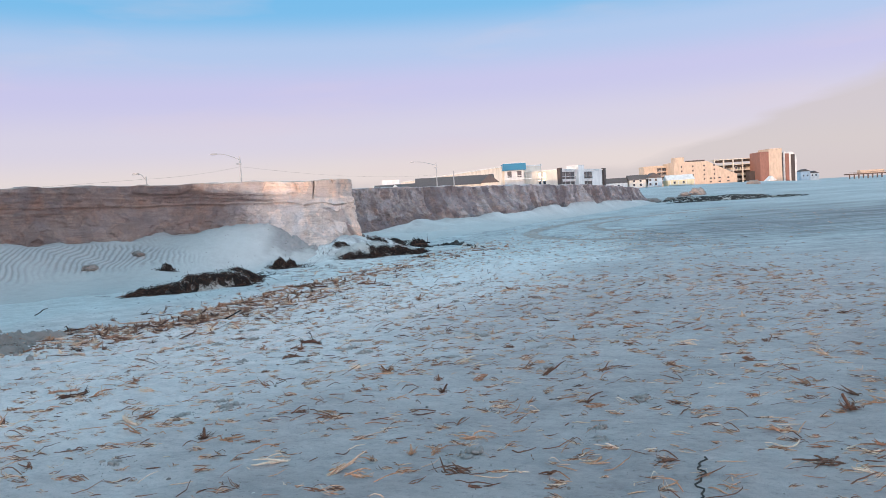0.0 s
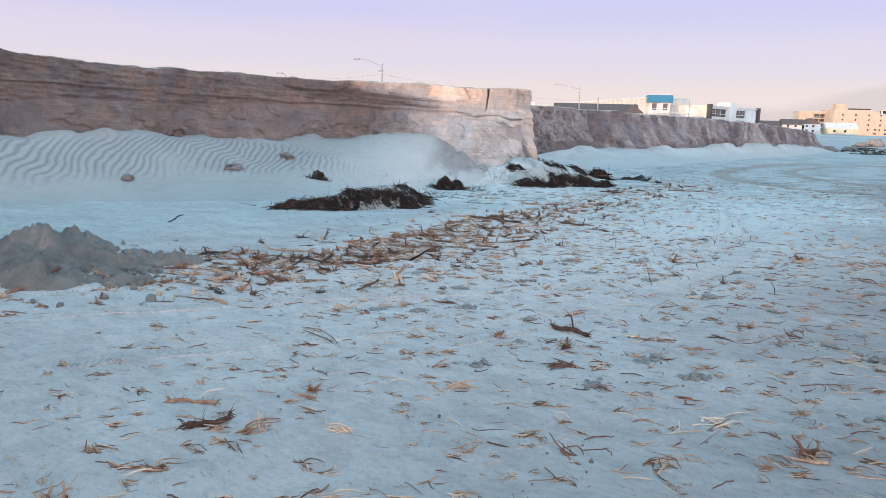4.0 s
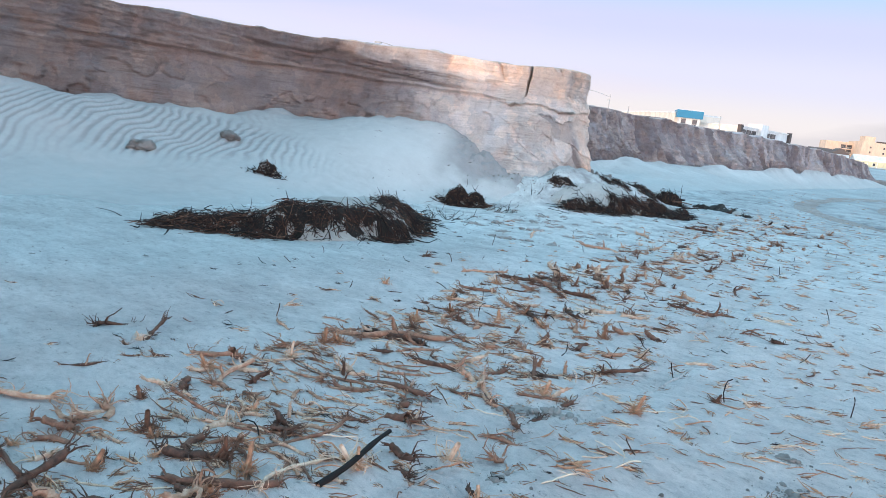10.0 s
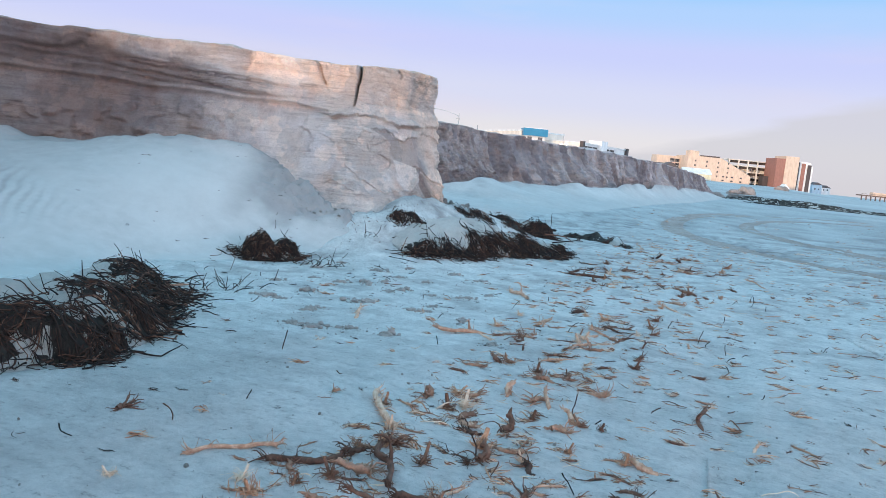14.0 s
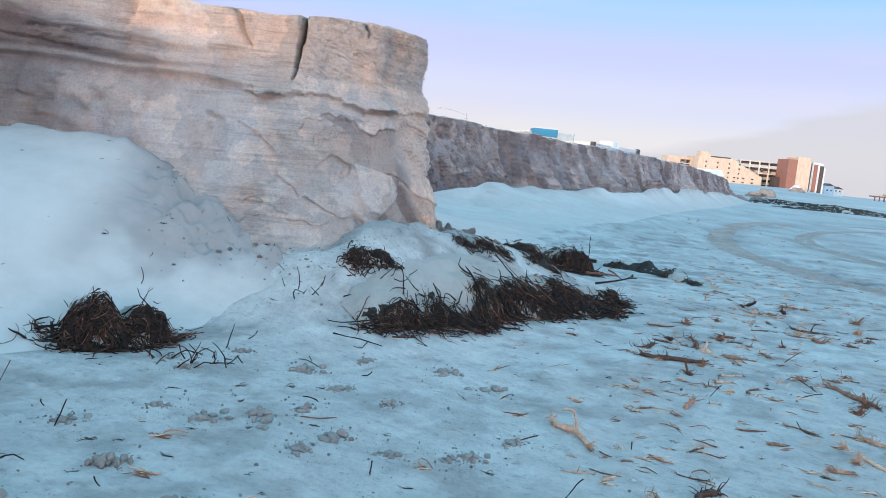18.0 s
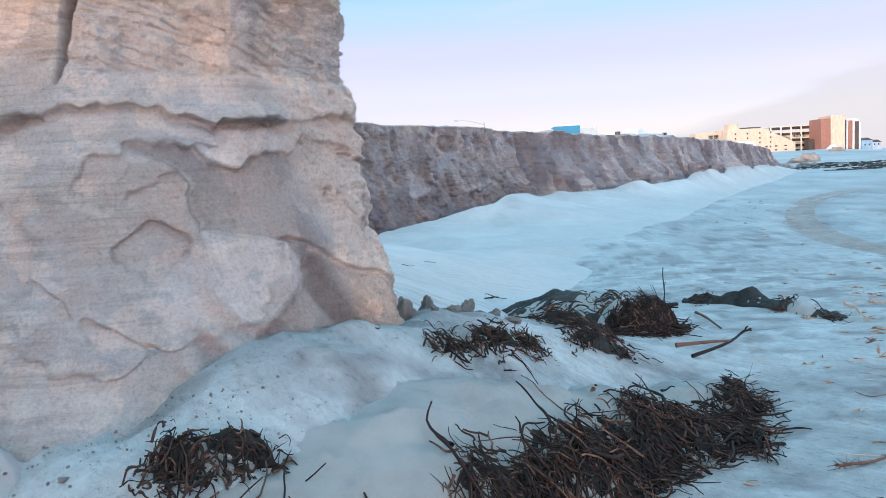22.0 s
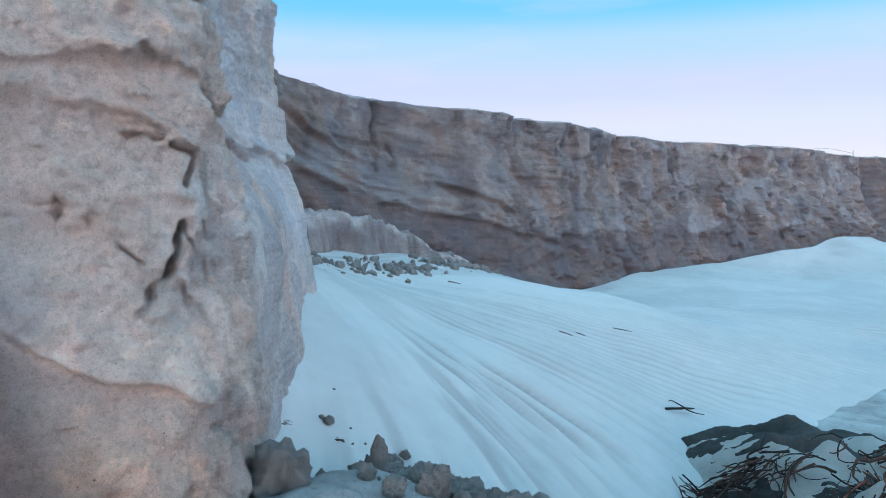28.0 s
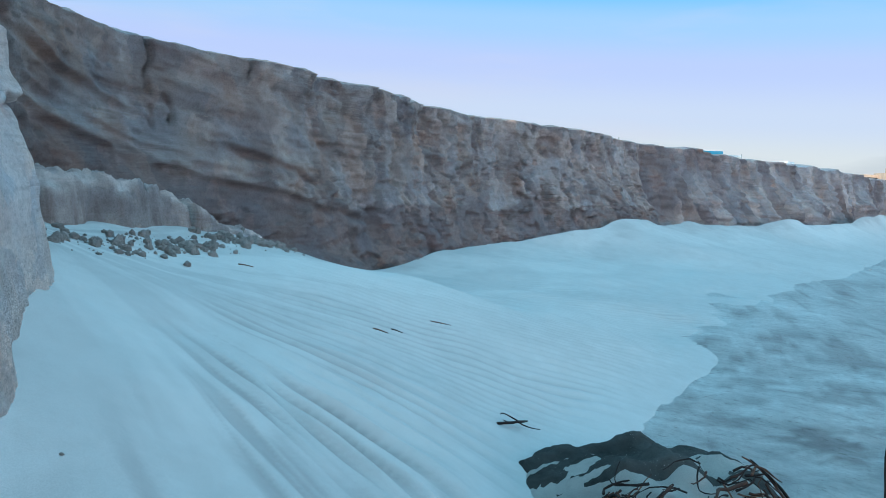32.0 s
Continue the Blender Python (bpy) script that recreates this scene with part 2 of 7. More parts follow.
def sand_material(name, lo, hi, patch, grain_bump=0.4, lumps=0.3, spots=True, strata=False, wind=False, crumbs=0.3, tone=False):
    """Sand: two-scale colour variation, grains, small pits with shade in the colour; strata for cut faces; wind for the
    scoured beach.
    """
    def build(nt, bsdf, N, L):
        co = N("ShaderNodeNewGeometry").outputs["Position"]
        big = noise_node(N, L, co, 0.55, 4)
        mid = noise_node(N, L, co, 5.0, 7, 0.65)
        fine = noise_node(N, L, co, 230.0, 3, 0.75)
        col = ramp_node(N, L, mid, [(0.32, lo), (0.68, hi)])
        pf = ramp_node(N, L, big, [(0.42, (0, 0, 0)), (0.66, (1, 1, 1))])
        col = mix_node(N, L, pf, col, mix_node(N, L, 0.55, col, patch))
        gr = ramp_node(N, L, fine, [(0.38, (0.88, 0.88, 0.88)), (0.62, (1.08, 1.08, 1.08))])
        col = mix_node(N, L, 0.7, col, gr, "MULTIPLY")
        n1 = bump_node(N, L, mid, lumps, 0.03)
        crumb = noise_node(N, L, co, 26.0, 7, 0.72)
        n1 = bump_node(N, L, crumb, crumbs, 0.025 if strata else 0.02, n1)
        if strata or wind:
            # hollows between crumbs darkened: their shade is painted into the colour
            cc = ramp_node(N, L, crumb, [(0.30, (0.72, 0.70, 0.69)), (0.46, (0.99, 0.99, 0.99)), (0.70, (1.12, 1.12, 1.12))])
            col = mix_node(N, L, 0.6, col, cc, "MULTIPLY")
        if crumbs > 0.1:
            grain = noise_node(N, L, co, 230.0, 4, 0.8)
            n1 = bump_node(N, L, grain, 0.8, 0.009, n1)
            gc = ramp_node(N, L, grain, [(0.40, (0.90, 0.89, 0.88)), (0.50, (1, 1, 1)), (0.61, (1.06, 1.06, 1.06))])
            col = mix_node(N, L, 0.35, col, gc, "MULTIPLY")
        if strata:
            st = noise_node(N, L, co, 1.0, 6, 0.66, stretch=(1.1, 1.1, 20.0))
            sc = ramp_node(N, L, st, [(0.36, (0.70, 0.66, 0.64)), (0.50, (1, 1, 1)), (0.62, (0.86, 0.82, 0.79))])
            gate = ramp_node(N, L, noise_node(N, L, co, 0.8, 3), [(0.40, (0.1, 0.1, 0.1)), (0.62, (0.9, 0.9, 0.9))])
            col = mix_node(N, L, gate, col, mix_node(N, L, 1.0, col, sc, "MULTIPLY"))
            n1 = bump_node(N, L, st, 0.30, 0.03, n1)
            pock = noise_node(N, L, co, 60.0, 6, 0.8)
            n1 = bump_node(N, L, pock, 0.9, 0.024, n1)
            # pock marks painted darker, since the bump alone gives them no shade
            pc2 = ramp_node(N, L, pock, [(0.37, (0.54, 0.51, 0.49)), (0.48, (1, 1, 1)), (0.60, (1.18, 1.18, 1.18))])
            col = mix_node(N, L, 0.42, col, pc2, "MULTIPLY")
            # shell flecks and rootlet holes in the face
            fv = N("ShaderNodeTexVoronoi")
            fv.inputs["Scale"].default_value = 34.0
            L(co, fv.inputs["Vector"])
            fs = ramp_node(N, L, fv.outputs["Distance"], [(0.07, (1, 1, 1)), (0.12, (0, 0, 0))])
            fg = ramp_node(N, L, noise_node(N, L, co, 4.0, 4, 0.7), [(0.53, (0, 0, 0)), (0.60, (1, 1, 1))])
            col = mix_node(N, L, mix_node(N, L, 1.0, fs, fg, "MULTIPLY"), col, mix_node(N, L, fv.outputs["Color"], (0.06, 0.045, 0.04), (0.84, 0.80, 0.76)))
            # dry skins against damper sand, with sharp edges
            sk = ramp_node(N, L, noise_node(N, L, co, 1.7, 6, 0.55), [(0.515, (0, 0, 0)), (0.535, (1, 1, 1))])
            col = mix_node(N, L, sk, col, mix_node(N, L, 1.0, col, (1.22, 1.17, 1.12), "MULTIPLY"))
            stain = ramp_node(N, L, noise_node(N, L, co, 2.3, 5, 0.6, stretch=(1, 1, 0.5)), [(0.52, (1, 1, 1)), (0.74, (1.0, 0.82, 0.72))])
            col = mix_node(N, L, 0.8, col, stain, "MULTIPLY")
            ho = N("ShaderNodeTexVoronoi")
            ho.inputs["Scale"].default_value = 9.0
            L(co, ho.inputs["Vector"])
            hm = ramp_node(N, L, ho.outputs["Distance"], [(0.02, (0, 0, 0)), (0.06, (1, 1, 1))])
            n1 = bump_node(N, L, hm, 0.5, 0.02, n1)
        if wind:
            rot = N("ShaderNodeVectorRotate")
            rot.rotation_type = "Z_AXIS"
            rot.inputs["Angle"].default_value = 0.5
            L(co, rot.inputs["Vector"])
            wco = rot.outputs[0]
            sw = noise_node(N, L, wco, 3.2, 8, 0.74, stretch=(1.0, 2.4, 1.0))
            wc = ramp_node(N, L, sw, [(0.40, (0.82, 0.82, 0.84)), (0.50, (1, 1, 1)), (0.61, (1.08, 1.08, 1.08))])
            col = mix_node(N, L, 0.55, col, wc, "MULTIPLY")
            n1 = bump_node(N, L, sw, 0.25, 0.03, n1)
            sp2 = noise_node(N, L, wco, 13.0, 9, 0.80, stretch=(1.0, 1.7, 1.0))
            pc = ramp_node(N, L, sp2, [(0.36, (0.42, 0.39, 0.38)), (0.43, (0.97, 0.97, 0.97)), (0.60, (1.12, 1.12, 1.12))])
            col = mix_node(N, L, 0.6, col, pc, "MULTIPLY")
            n1 = bump_node(N, L, sp2, 0.45, 0.02, n1)
            # broken shell, dark grit
            gv = N("ShaderNodeTexVoronoi")
            gv.inputs["Scale"].default_value = 75.0
            L(co, gv.inputs["Vector"])
            gs = ramp_node(N, L, gv.outputs["Distance"], [(0.10, (1, 1, 1)), (0.17, (0, 0, 0))])
            gg = ramp_node(N, L, noise_node(N, L, co, 6.0, 4, 0.7), [(0.50, (0, 0, 0)), (0.60, (1, 1, 1))])
            col = mix_node(N, L, mix_node(N, L, 1.0, gs, gg, "MULTIPLY"), col, mix_node(N, L, gv.outputs["Color"], (0.07, 0.05, 0.04), (0.86, 0.83, 0.80)))
        if spots:
            vo = N("ShaderNodeTexVoronoi")
            vo.inputs["Scale"].default_value = 30.0
            L(co, vo.inputs["Vector"])
            sp = ramp_node(N, L, vo.outputs["Distance"], [(0.045, (1, 1, 1)), (0.08, (0, 0, 0))])
            gate = ramp_node(N, L, noise_node(N, L, co, 3.1, 3), [(0.48, (0, 0, 0)), (0.56, (1, 1, 1))])
            f = mix_node(N, L, 1.0, sp, gate, "MULTIPLY")
            col = mix_node(N, L, f, col, mix_node(N, L, vo.outputs["Color"], (0.10, 0.075, 0.06), (0.80, 0.77, 0.72)))
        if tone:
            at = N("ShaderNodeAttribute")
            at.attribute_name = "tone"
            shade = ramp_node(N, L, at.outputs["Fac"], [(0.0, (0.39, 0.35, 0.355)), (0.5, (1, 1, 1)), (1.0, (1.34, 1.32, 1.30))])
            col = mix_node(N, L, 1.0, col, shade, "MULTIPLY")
        if wind and tone:
            # warm low sunlight painted into the open beach's colour
            ha = N("ShaderNodeAttribute")
            ha.attribute_name = "stain_warmth"
            col = mix_node(N, L, 1.0, col, ramp_node(N, L, ha.outputs["Fac"], [(0.0, (0.97, 1.0, 1.0)), (1.0, (1.11, 0.995, 0.975))]), "MULTIPLY")
        if strata:
            wa = N("ShaderNodeAttribute")
            wa.attribute_name = "stain_warmth"
            hue = ramp_node(N, L, wa.outputs["Fac"], [(0.0, (0.88, 0.98, 1.12)), (0.5, (1, 1, 1)), (1.0, (1.09, 0.945, 0.84))])
            col = mix_node(N, L, 1.0, col, hue, "MULTIPLY")
        L(col, bsdf.inputs["Base Color"])
        bsdf.inputs["Roughness"].default_value = 0.93
        bsdf.inputs["Specular IOR Level"].default_value = 0.25
        L(bump_node(N, L, fine, grain_bump, 0.005, n1), bsdf.inputs["Normal"])
    return material(name, build)


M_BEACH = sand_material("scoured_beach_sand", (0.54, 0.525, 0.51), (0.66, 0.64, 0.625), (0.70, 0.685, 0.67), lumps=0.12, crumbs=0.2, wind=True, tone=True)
M_DRIFT = sand_material("dry_drift_sand", (0.46, 0.445, 0.43), (0.53, 0.515, 0.50), (0.57, 0.555, 0.535), grain_bump=0.2, lumps=0.06, spots=False, crumbs=0.04, tone=True)
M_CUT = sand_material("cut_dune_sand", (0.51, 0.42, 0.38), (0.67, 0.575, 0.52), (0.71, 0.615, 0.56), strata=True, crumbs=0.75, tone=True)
M_TOP = sand_material("dune_top_sand", (0.38, 0.35, 0.31), (0.5, 0.47, 0.43), (0.55, 0.52, 0.48))
M_CLOD = sand_material("crumbled_sand", (0.20, 0.175, 0.16), (0.33, 0.295, 0.275), (0.40, 0.36, 0.335), lumps=0.8, crumbs=0.9)


# ---------------------------------------------------------------- plan of the cut dune
# top x, y, z and foot x, y (the foot lies below the drifted sand)
# unseen stretch; tops near y 12 to 17 raised to shape the sun's shadow
CUT_BEHIND = [(-17.5, -60, 2.6, -16.6, -60), (-17.2, -20, 2.6, -16.3, -20), (-17.2, 4, 2.62, -16.3, 4.2), (-16.4, 12.5, 3.0, -15.6, 12.2)]
CUT_NEAR = [(-15.2, 17.0, 2.95, -14.4, 16.5), (-13.5, 20.2, 2.62, -12.7, 19.5), (-12.0, 22.3, 2.6, -11.4, 21.5), (-10.6, 24.0, 2.59, -10.2, 23.2),
            (-9.0, 25.1, 2.56, -8.8, 24.4), (-7.0, 25.4, 2.53, -6.9, 24.6), (-5.6, 25.5, 2.5, -5.5, 24.4)]
CUT_HEAD = [(-4.75, 25.45, 2.47, -4.7, 24.0), (-4.2, 25.42, 2.45, -4.1, 23.75), (-3.52, 25.68, 2.44, -3.35, 24.2), (-3.42, 25.78, 2.44, -3.2, 24.45), (-3.01, 26.38, 2.42, -2.5, 25.55),
            (-3.02, 26.5, 2.42, -2.45, 25.85), (-3.32, 26.98, 2.42, -2.9, 26.85), (-3.8, 27.55, 2.42, -3.3, 27.5), (-4.15, 28.15, 2.4, -3.8, 28.2), (-4.25, 28.3, 2.4, -3.95, 28.45)]
CUT_BAY = [(-5.3, 29.1, 2.4, -4.7, 29.6), (-5.95, 30.2, 2.42, -5.1, 30.8), (-6.1, 31.8, 2.41, -5.1, 32.2), (-5.5, 33.1, 2.4, -4.5, 33.6),
           (-5.05, 35.2, 2.4, -4.1, 35.9), (-4.15, 39.2, 2.4, -3.1, 39.3), (-2.35, 42.2, 2.41, -1.3, 41.4)]
CUT_FAR = [(-1.0, 46.0, 2.4, 0.3, 45.0), (1.9, 49.6, 2.38, 3.1, 48.2), (6.6, 56.8, 2.35, 7.9, 55.6), (12.0, 66.5, 2.2, 13.2, 65.6),
           (18.0, 78.0, 2.0, 19.1, 77.2), (22.6, 87.0, 1.75, 23.5, 86.6)]
CUT_END = [(24.0, 91.0, 1.6, 25.0, 91.2), (22.5, 97.0, 1.6, 23.2, 98.0), (10, 112, 1.8, 10.5, 113.5), (-60, 150, 2.2, -59, 152), (-700, 420, 2.4, -699, 423)]
FOOT_Z = -0.4


def spline(C, step):
    """Points along a smooth line through the rows of C, about step(i) metres apart within the i-th stretch; also stretch numbers."""
    C = np.asarray(C, float)
    out, idx = [], []
    for i in range(len(C) - 1):
        p0, p1, p2, p3 = C[max(i - 1, 0)], C[i], C[i + 1], C[min(i + 2, len(C) - 1)]
        d = np.linalg.norm(p2[:2] - p1[:2])
        m1 = (p2 - p0) * min(1.0, d / max(1e-6, np.linalg.norm((p2 - p0)[:2]) / 2)) * 0.5
        m2 = (p3 - p1) * min(1.0, d / max(1e-6, np.linalg.norm((p3 - p1)[:2]) / 2)) * 0.5
        n = max(2, int(np.ceil(d / step(i))))
        t = np.linspace(0, 1, n, endpoint=False)[:, None]
        out.append((2 * t ** 3 - 3 * t ** 2 + 1) * p1 + (t ** 3 - 2 * t ** 2 + t) * m1 + (3 * t ** 2 - 2 * t ** 3) * p2 + (t ** 3 - t ** 2) * m2)
        idx += [i] * n
    out.append(C[-1:])
    return np.concatenate(out), np.array(idx + [len(C) - 2])


def bump1(x, c, w):
    return np.exp(-((x - c) / w) ** 2)


STRETCHES = [("behind", CUT_BEHIND, 0.6), ("near", CUT_NEAR, 0.035), ("head", CUT_HEAD, 0.0065), ("bay", CUT_BAY, 0.035), ("far", CUT_FAR, 0.10), ("end", CUT_END, 1.5)]


def lay_out():
    """The whole line of the face, smoothed once: rows of top and foot, outward normals, and the name of the stretch."""
    rows, steps, names = [], [], []
    for name, C, step in STRETCHES:
        rows += C
        steps += [step] * len(C)
        names += [name] * len(C)
    Q, idx = spline(rows, lambda i: steps[i])
    D = np.gradient((Q[:, :2] + Q[:, 3:5]) / 2, axis=0)
    D /= np.linalg.norm(D, axis=1, keepdims=True) + 1e-9
    for _ in range(16):
        D[1:-1] = (D[:-2] + D[1:-1] * 2 + D[2:]) / 4
    D /= np.linalg.norm(D, axis=1, keepdims=True) + 1e-9
    return Q, np.stack([D[:, 1], -D[:, 0]], 1), np.array(names)[idx]


LINE, LINE_NORMAL, LINE_NAME = lay_out()


STYLE = {"head": (2.2, 0.035), "near": (1.9, 0.035), "bay": (1.7, 0.035), "far": (1.35, 0.09), "plain": (1.6, 0.04)}


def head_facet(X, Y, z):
    """1 on the headland's damp facet that looks to the sea, its shade painted in too, 0 on the dry front."""
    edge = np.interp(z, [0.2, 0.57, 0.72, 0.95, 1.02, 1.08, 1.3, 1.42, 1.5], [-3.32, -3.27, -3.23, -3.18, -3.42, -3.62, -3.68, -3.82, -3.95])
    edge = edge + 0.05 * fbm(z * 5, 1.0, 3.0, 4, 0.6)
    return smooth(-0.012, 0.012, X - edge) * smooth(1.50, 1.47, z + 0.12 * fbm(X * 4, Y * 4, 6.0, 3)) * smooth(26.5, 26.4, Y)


def cracks(X, Y, z):
    """Upright cracks that split the headland's top."""
    d = 0
    for cx, cw, zb, dep, lean in ((-4.90, 0.016, 2.06, 0.20, 0.38), (-4.22, 0.024, 1.80, 0.30, -0.11), (-3.60, 0.016, 2.30, 0.10, -0.1), (-5.95, 0.05, 2.28, 0.10, -0.3)):
        cc = cx + lean * (2.43 - z) + 0.018 * fbm(z * 9, cx, 0.0, 2)
        d = d - dep * bump1(X, cc, cw * (0.45 + 0.9 * smooth(zb, 2.45, z))) * smooth(zb, zb + 0.06, z) * (Y < 26.0)
    return d


def terrace(n, k, w):
    """Breaks a smooth field into k steps with crisp edges, as scraped and flaked sand breaks."""
    t = n * k
    return (np.floor(t) + smooth(1 - w, 1, t - np.floor(t))) / k


def seam(Y, z, pts, w):
    """1 on a broken line through (y, z) points on the seaward face, falling to 0 at w to either side."""
    m = np.zeros(Y.shape)
    Yj, zj = Y + 0.006 * fbm(z * 30, Y * 12, 1.0, 3, 0.6), z + 0.006 * fbm(Y * 30, z * 12, 4.0, 3, 0.6)
    for (y0, z0), (y1, z1) in zip(pts[:-1], pts[1:]):
        vy, vz = y1 - y0, z1 - z0
        t = np.clip(((Yj - y0) * vy + (zj - z0) * vz) / (vy * vy + vz * vz), 0, 1)
        m = np.maximum(m, 1 - np.hypot(Yj - y0 - t * vy, zj - z0 - t * vz) / w)
    return np.clip(m, 0, 1)


GASH = [([(26.225, 1.17), (26.19, 1.09), (26.16, 1.04)], 0.016, 0.09), ([(26.16, 1.04), (26.12, 1.0), (26.07, 0.93)], 0.011, 0.05), ([(26.232, 1.16), (26.232, 1.03), (26.23, 0.95)], 0.010, 0.06),
        ([(26.34, 1.23), (26.36, 1.16), (26.37, 1.10), (26.40, 0.96)], 0.011, 0.06), ([(26.26, 0.95), (26.27, 0.91), (26.28, 0.86)], 0.014, 0.08), ([(26.29, 1.38), (26.28, 1.34), (26.25, 1.29)], 0.013, 0.07),
        ([(26.23, 1.40), (26.28, 1.38)], 0.012, 0.05), ([(26.01, 1.20), (26.04, 1.16), (26.07, 1.11), (26.11, 1.06)], 0.006, 0.03), ([(25.96, 1.245), (25.96, 1.19)], 0.009, 0.03),
        ([(26.30, 1.175), (26.31, 1.155)], 0.022, 0.05), ([(26.30, 0.94), (26.325, 0.925)], 0.018, 0.04), ([(26.49, 0.685), (26.52, 0.68)], 0.016, 0.07), ([(26.13, 1.46), (26.20, 1.445)], 0.010, 0.04),
        ([(26.13, 1.43), (26.21, 1.42)], 0.010, 0.04), ([(26.20, 0.62), (26.26, 0.60)], 0.010, 0.03), ([(25.80, 0.66), (25.90, 0.655)], 0.009, 0.02), ([(26.45, 1.32), (26.47, 1.20)], 0.010, 0.05), ([(26.43, 1.62), (26.46, 1.50)], 0.012, 0.05)]
RIDGE = [(26.38, 1.26), (26.42, 1.16), (26.43, 1.03), (26.46, 0.94), (26.51, 0.82)]


def hollow(Y, z):
    """The washed pocket between the gashes."""
    return smooth(26.225, 26.24, Y) * smooth(26.395, 26.37, Y + 0.12 * (z - 1.0)) * smooth(0.93, 0.97, z + 0.03 * fbm(Y * 20, 1.0, 2.0, 2)) * smooth(1.17, 1.10, z)


def relief(style, X, Y, z, h):
    """How far the face stands out at each point, by the way each stretch has weathered."""
    d = 0.05 * fbm(X * 1.1, Y * 1.1, z * 1.1, 3)
    crumb = fbm(X * 9, Y * 9, z * 9, 4, 0.6)
    grit = fbm(X * 24, Y * 24, z * 24, 2, 0.6)
    lam = fbm((z * 15 + (X + 7) * 1.5) * 1.0, X * 0.6, Y * 0.6, 4, 0.65)
    step = smooth(-0.05, 0.12, lam) - 0.5
    wave = 0.12 * fbm(X * 0.7, Y * 0.7, 1.0, 2)
    topband = smooth(2.0, 2.1, z + wave - 0.045 * (X + 6))
    if style == "near":
        cross = smooth(1.93, 1.98, z + 0.055 * (X + 8) + 0.02 * fbm(X * 2, 1.0, 0.0, 2)) * smooth(2.26, 2.20, z + 0.045 * (X + 8) + 0.03 * fbm(X * 2, 4.0, 0.0, 3)) * smooth(-9.6, -8.6, X) * smooth(-5.0, -6.0, X)
        left = smooth(-8.9, -9.6, X)
        d = d + 0.055 * step * (cross + 0.12 + 0.35 * left * topband) + 0.012 * crumb * (0.35 + topband + 0.4 * cross) + 0.004 * grit
        d = d + 0.06 * topband * fbm(X * 2.6, Y * 2.6, z * 2.0, 3) + 0.03 * topband
        zl = 1.78 - 0.035 * (X + 5) + 0.03 * fbm(X * 1.5, 0.0, 2.0, 3)
        d = d + 0.05 * bump1(z, zl, 0.02) - 0.05 * bump1(z, zl - 0.06, 0.045)
        for c, w, zc in ((-7.45, 0.09, 1.18), (-7.28, 0.05, 1.14), (-6.35, 0.12, 1.25)):
            d = d + 0.11 * bump1(X, c, w) * bump1(z, zc, 0.10)
        # scalloped bite under the dark slab
        d = d + 0.10 * smooth(0.0, 0.06, z - (2.22 - 0.07 * (X + 9) + 0.25 * (X + 9.3) ** 4)) * smooth(-10.0, -9.9, X) * smooth(-8.25, -8.35, X)
        d = d - 0.05 * smooth(0.12, 0.16, fbm(X * 1.3, Y * 1.3 + 5, z * 1.8, 5, 0.55)) * smooth(1.9, 1.6, z)
        d = d + 0.07 * terrace(fbm(X * 1.1, Y * 1.1, z * 4.0 + 0.35 * X, 4, 0.55), 5, 0.14) * (0.25 + 0.75 * topband) + 0.02 * terrace(fbm(X * 4, Y * 4, z * 9, 3), 4, 0.15) * topband
        d = d + cracks(X, Y, z)
    elif style == "head":
        facet, land = head_facet(X, Y, z), smooth(25.95, 25.75, Y)
        sea = (1 - land) * smooth(26.62, 26.52, Y)
        pale = smooth(26.56, 26.64, Y)
        # hatched block above the ledge, its corner cut off square
        block = smooth(1.85, 1.88, z + 0.05 * fbm(X * 3, Y * 3, 1.0, 2) + 0.06 * smooth(25.7, 26.3, Y))
        hatch = smooth(-0.15, 0.2, fbm(z * 34 + (X + Y) * 9, (X - Y) * 4.5, 2.0 + z * 3, 4, 0.62)) - 0.5
        d = d - 0.03 * block + 0.014 * hatch * block * (1 - 0.6 * pale) + 0.008 * crumb * (0.10 + 0.8 * block) + 0.004 * grit * (0.6 + 0.8 * block)
        d = d + 0.012 * block * fbm(X * 2.2, Y * 2.2, z * 1.2 + 3, 3)
        # thin jagged ledge with hanging tongues, and the smooth fluted apron that lies on it
        zl = 1.63 + 0.05 * fbm(X * 2.0, Y * 2.0, 0.0, 3) + 0.05 * smooth(-3.5, -4.1, X) - 0.10 * smooth(-3.45, -3.2, X) * land - 0.14 * smooth(26.15, 26.5, Y) - 0.04 * smooth(26.6, 28.0, Y) + 0.025 * fbm(X * 13, Y * 13, 8.0, 3, 0.6)
        lip = np.clip(1.0 + 0.8 * fbm(X * 3.5, Y * 3.5, 4.0, 4, 0.6), 0.45, 1.5) * (1 - 0.45 * sea) * (1 - 0.55 * pale) * smooth(-5.3, -4.9, X)
        d = d + lip * (0.07 * smooth(zl - 0.006, zl + 0.002, z) * smooth(zl + 0.10, zl + 0.005, z) - 0.045 * bump1(z, zl - 0.03, 0.022))
        d = d + 0.012 * fbm((X - Y) * 9, 3.0, z * 1.6, 3) * smooth(zl, zl + 0.05, z) * (1 - block)
        # plates of skin flaked off the landward front; the damp seaward facet is cut back behind them
        body = smooth(1.56, 1.46, z)
        skin = fbm(X * 1.5 + 4, Y * 1.5, z * 1.7 + 0.6 * X, 4, 0.42)
        sk2 = fbm(X * 3.0 + 9, Y * 3.0, z * 3.2 - 0.7 * X, 4, 0.45)
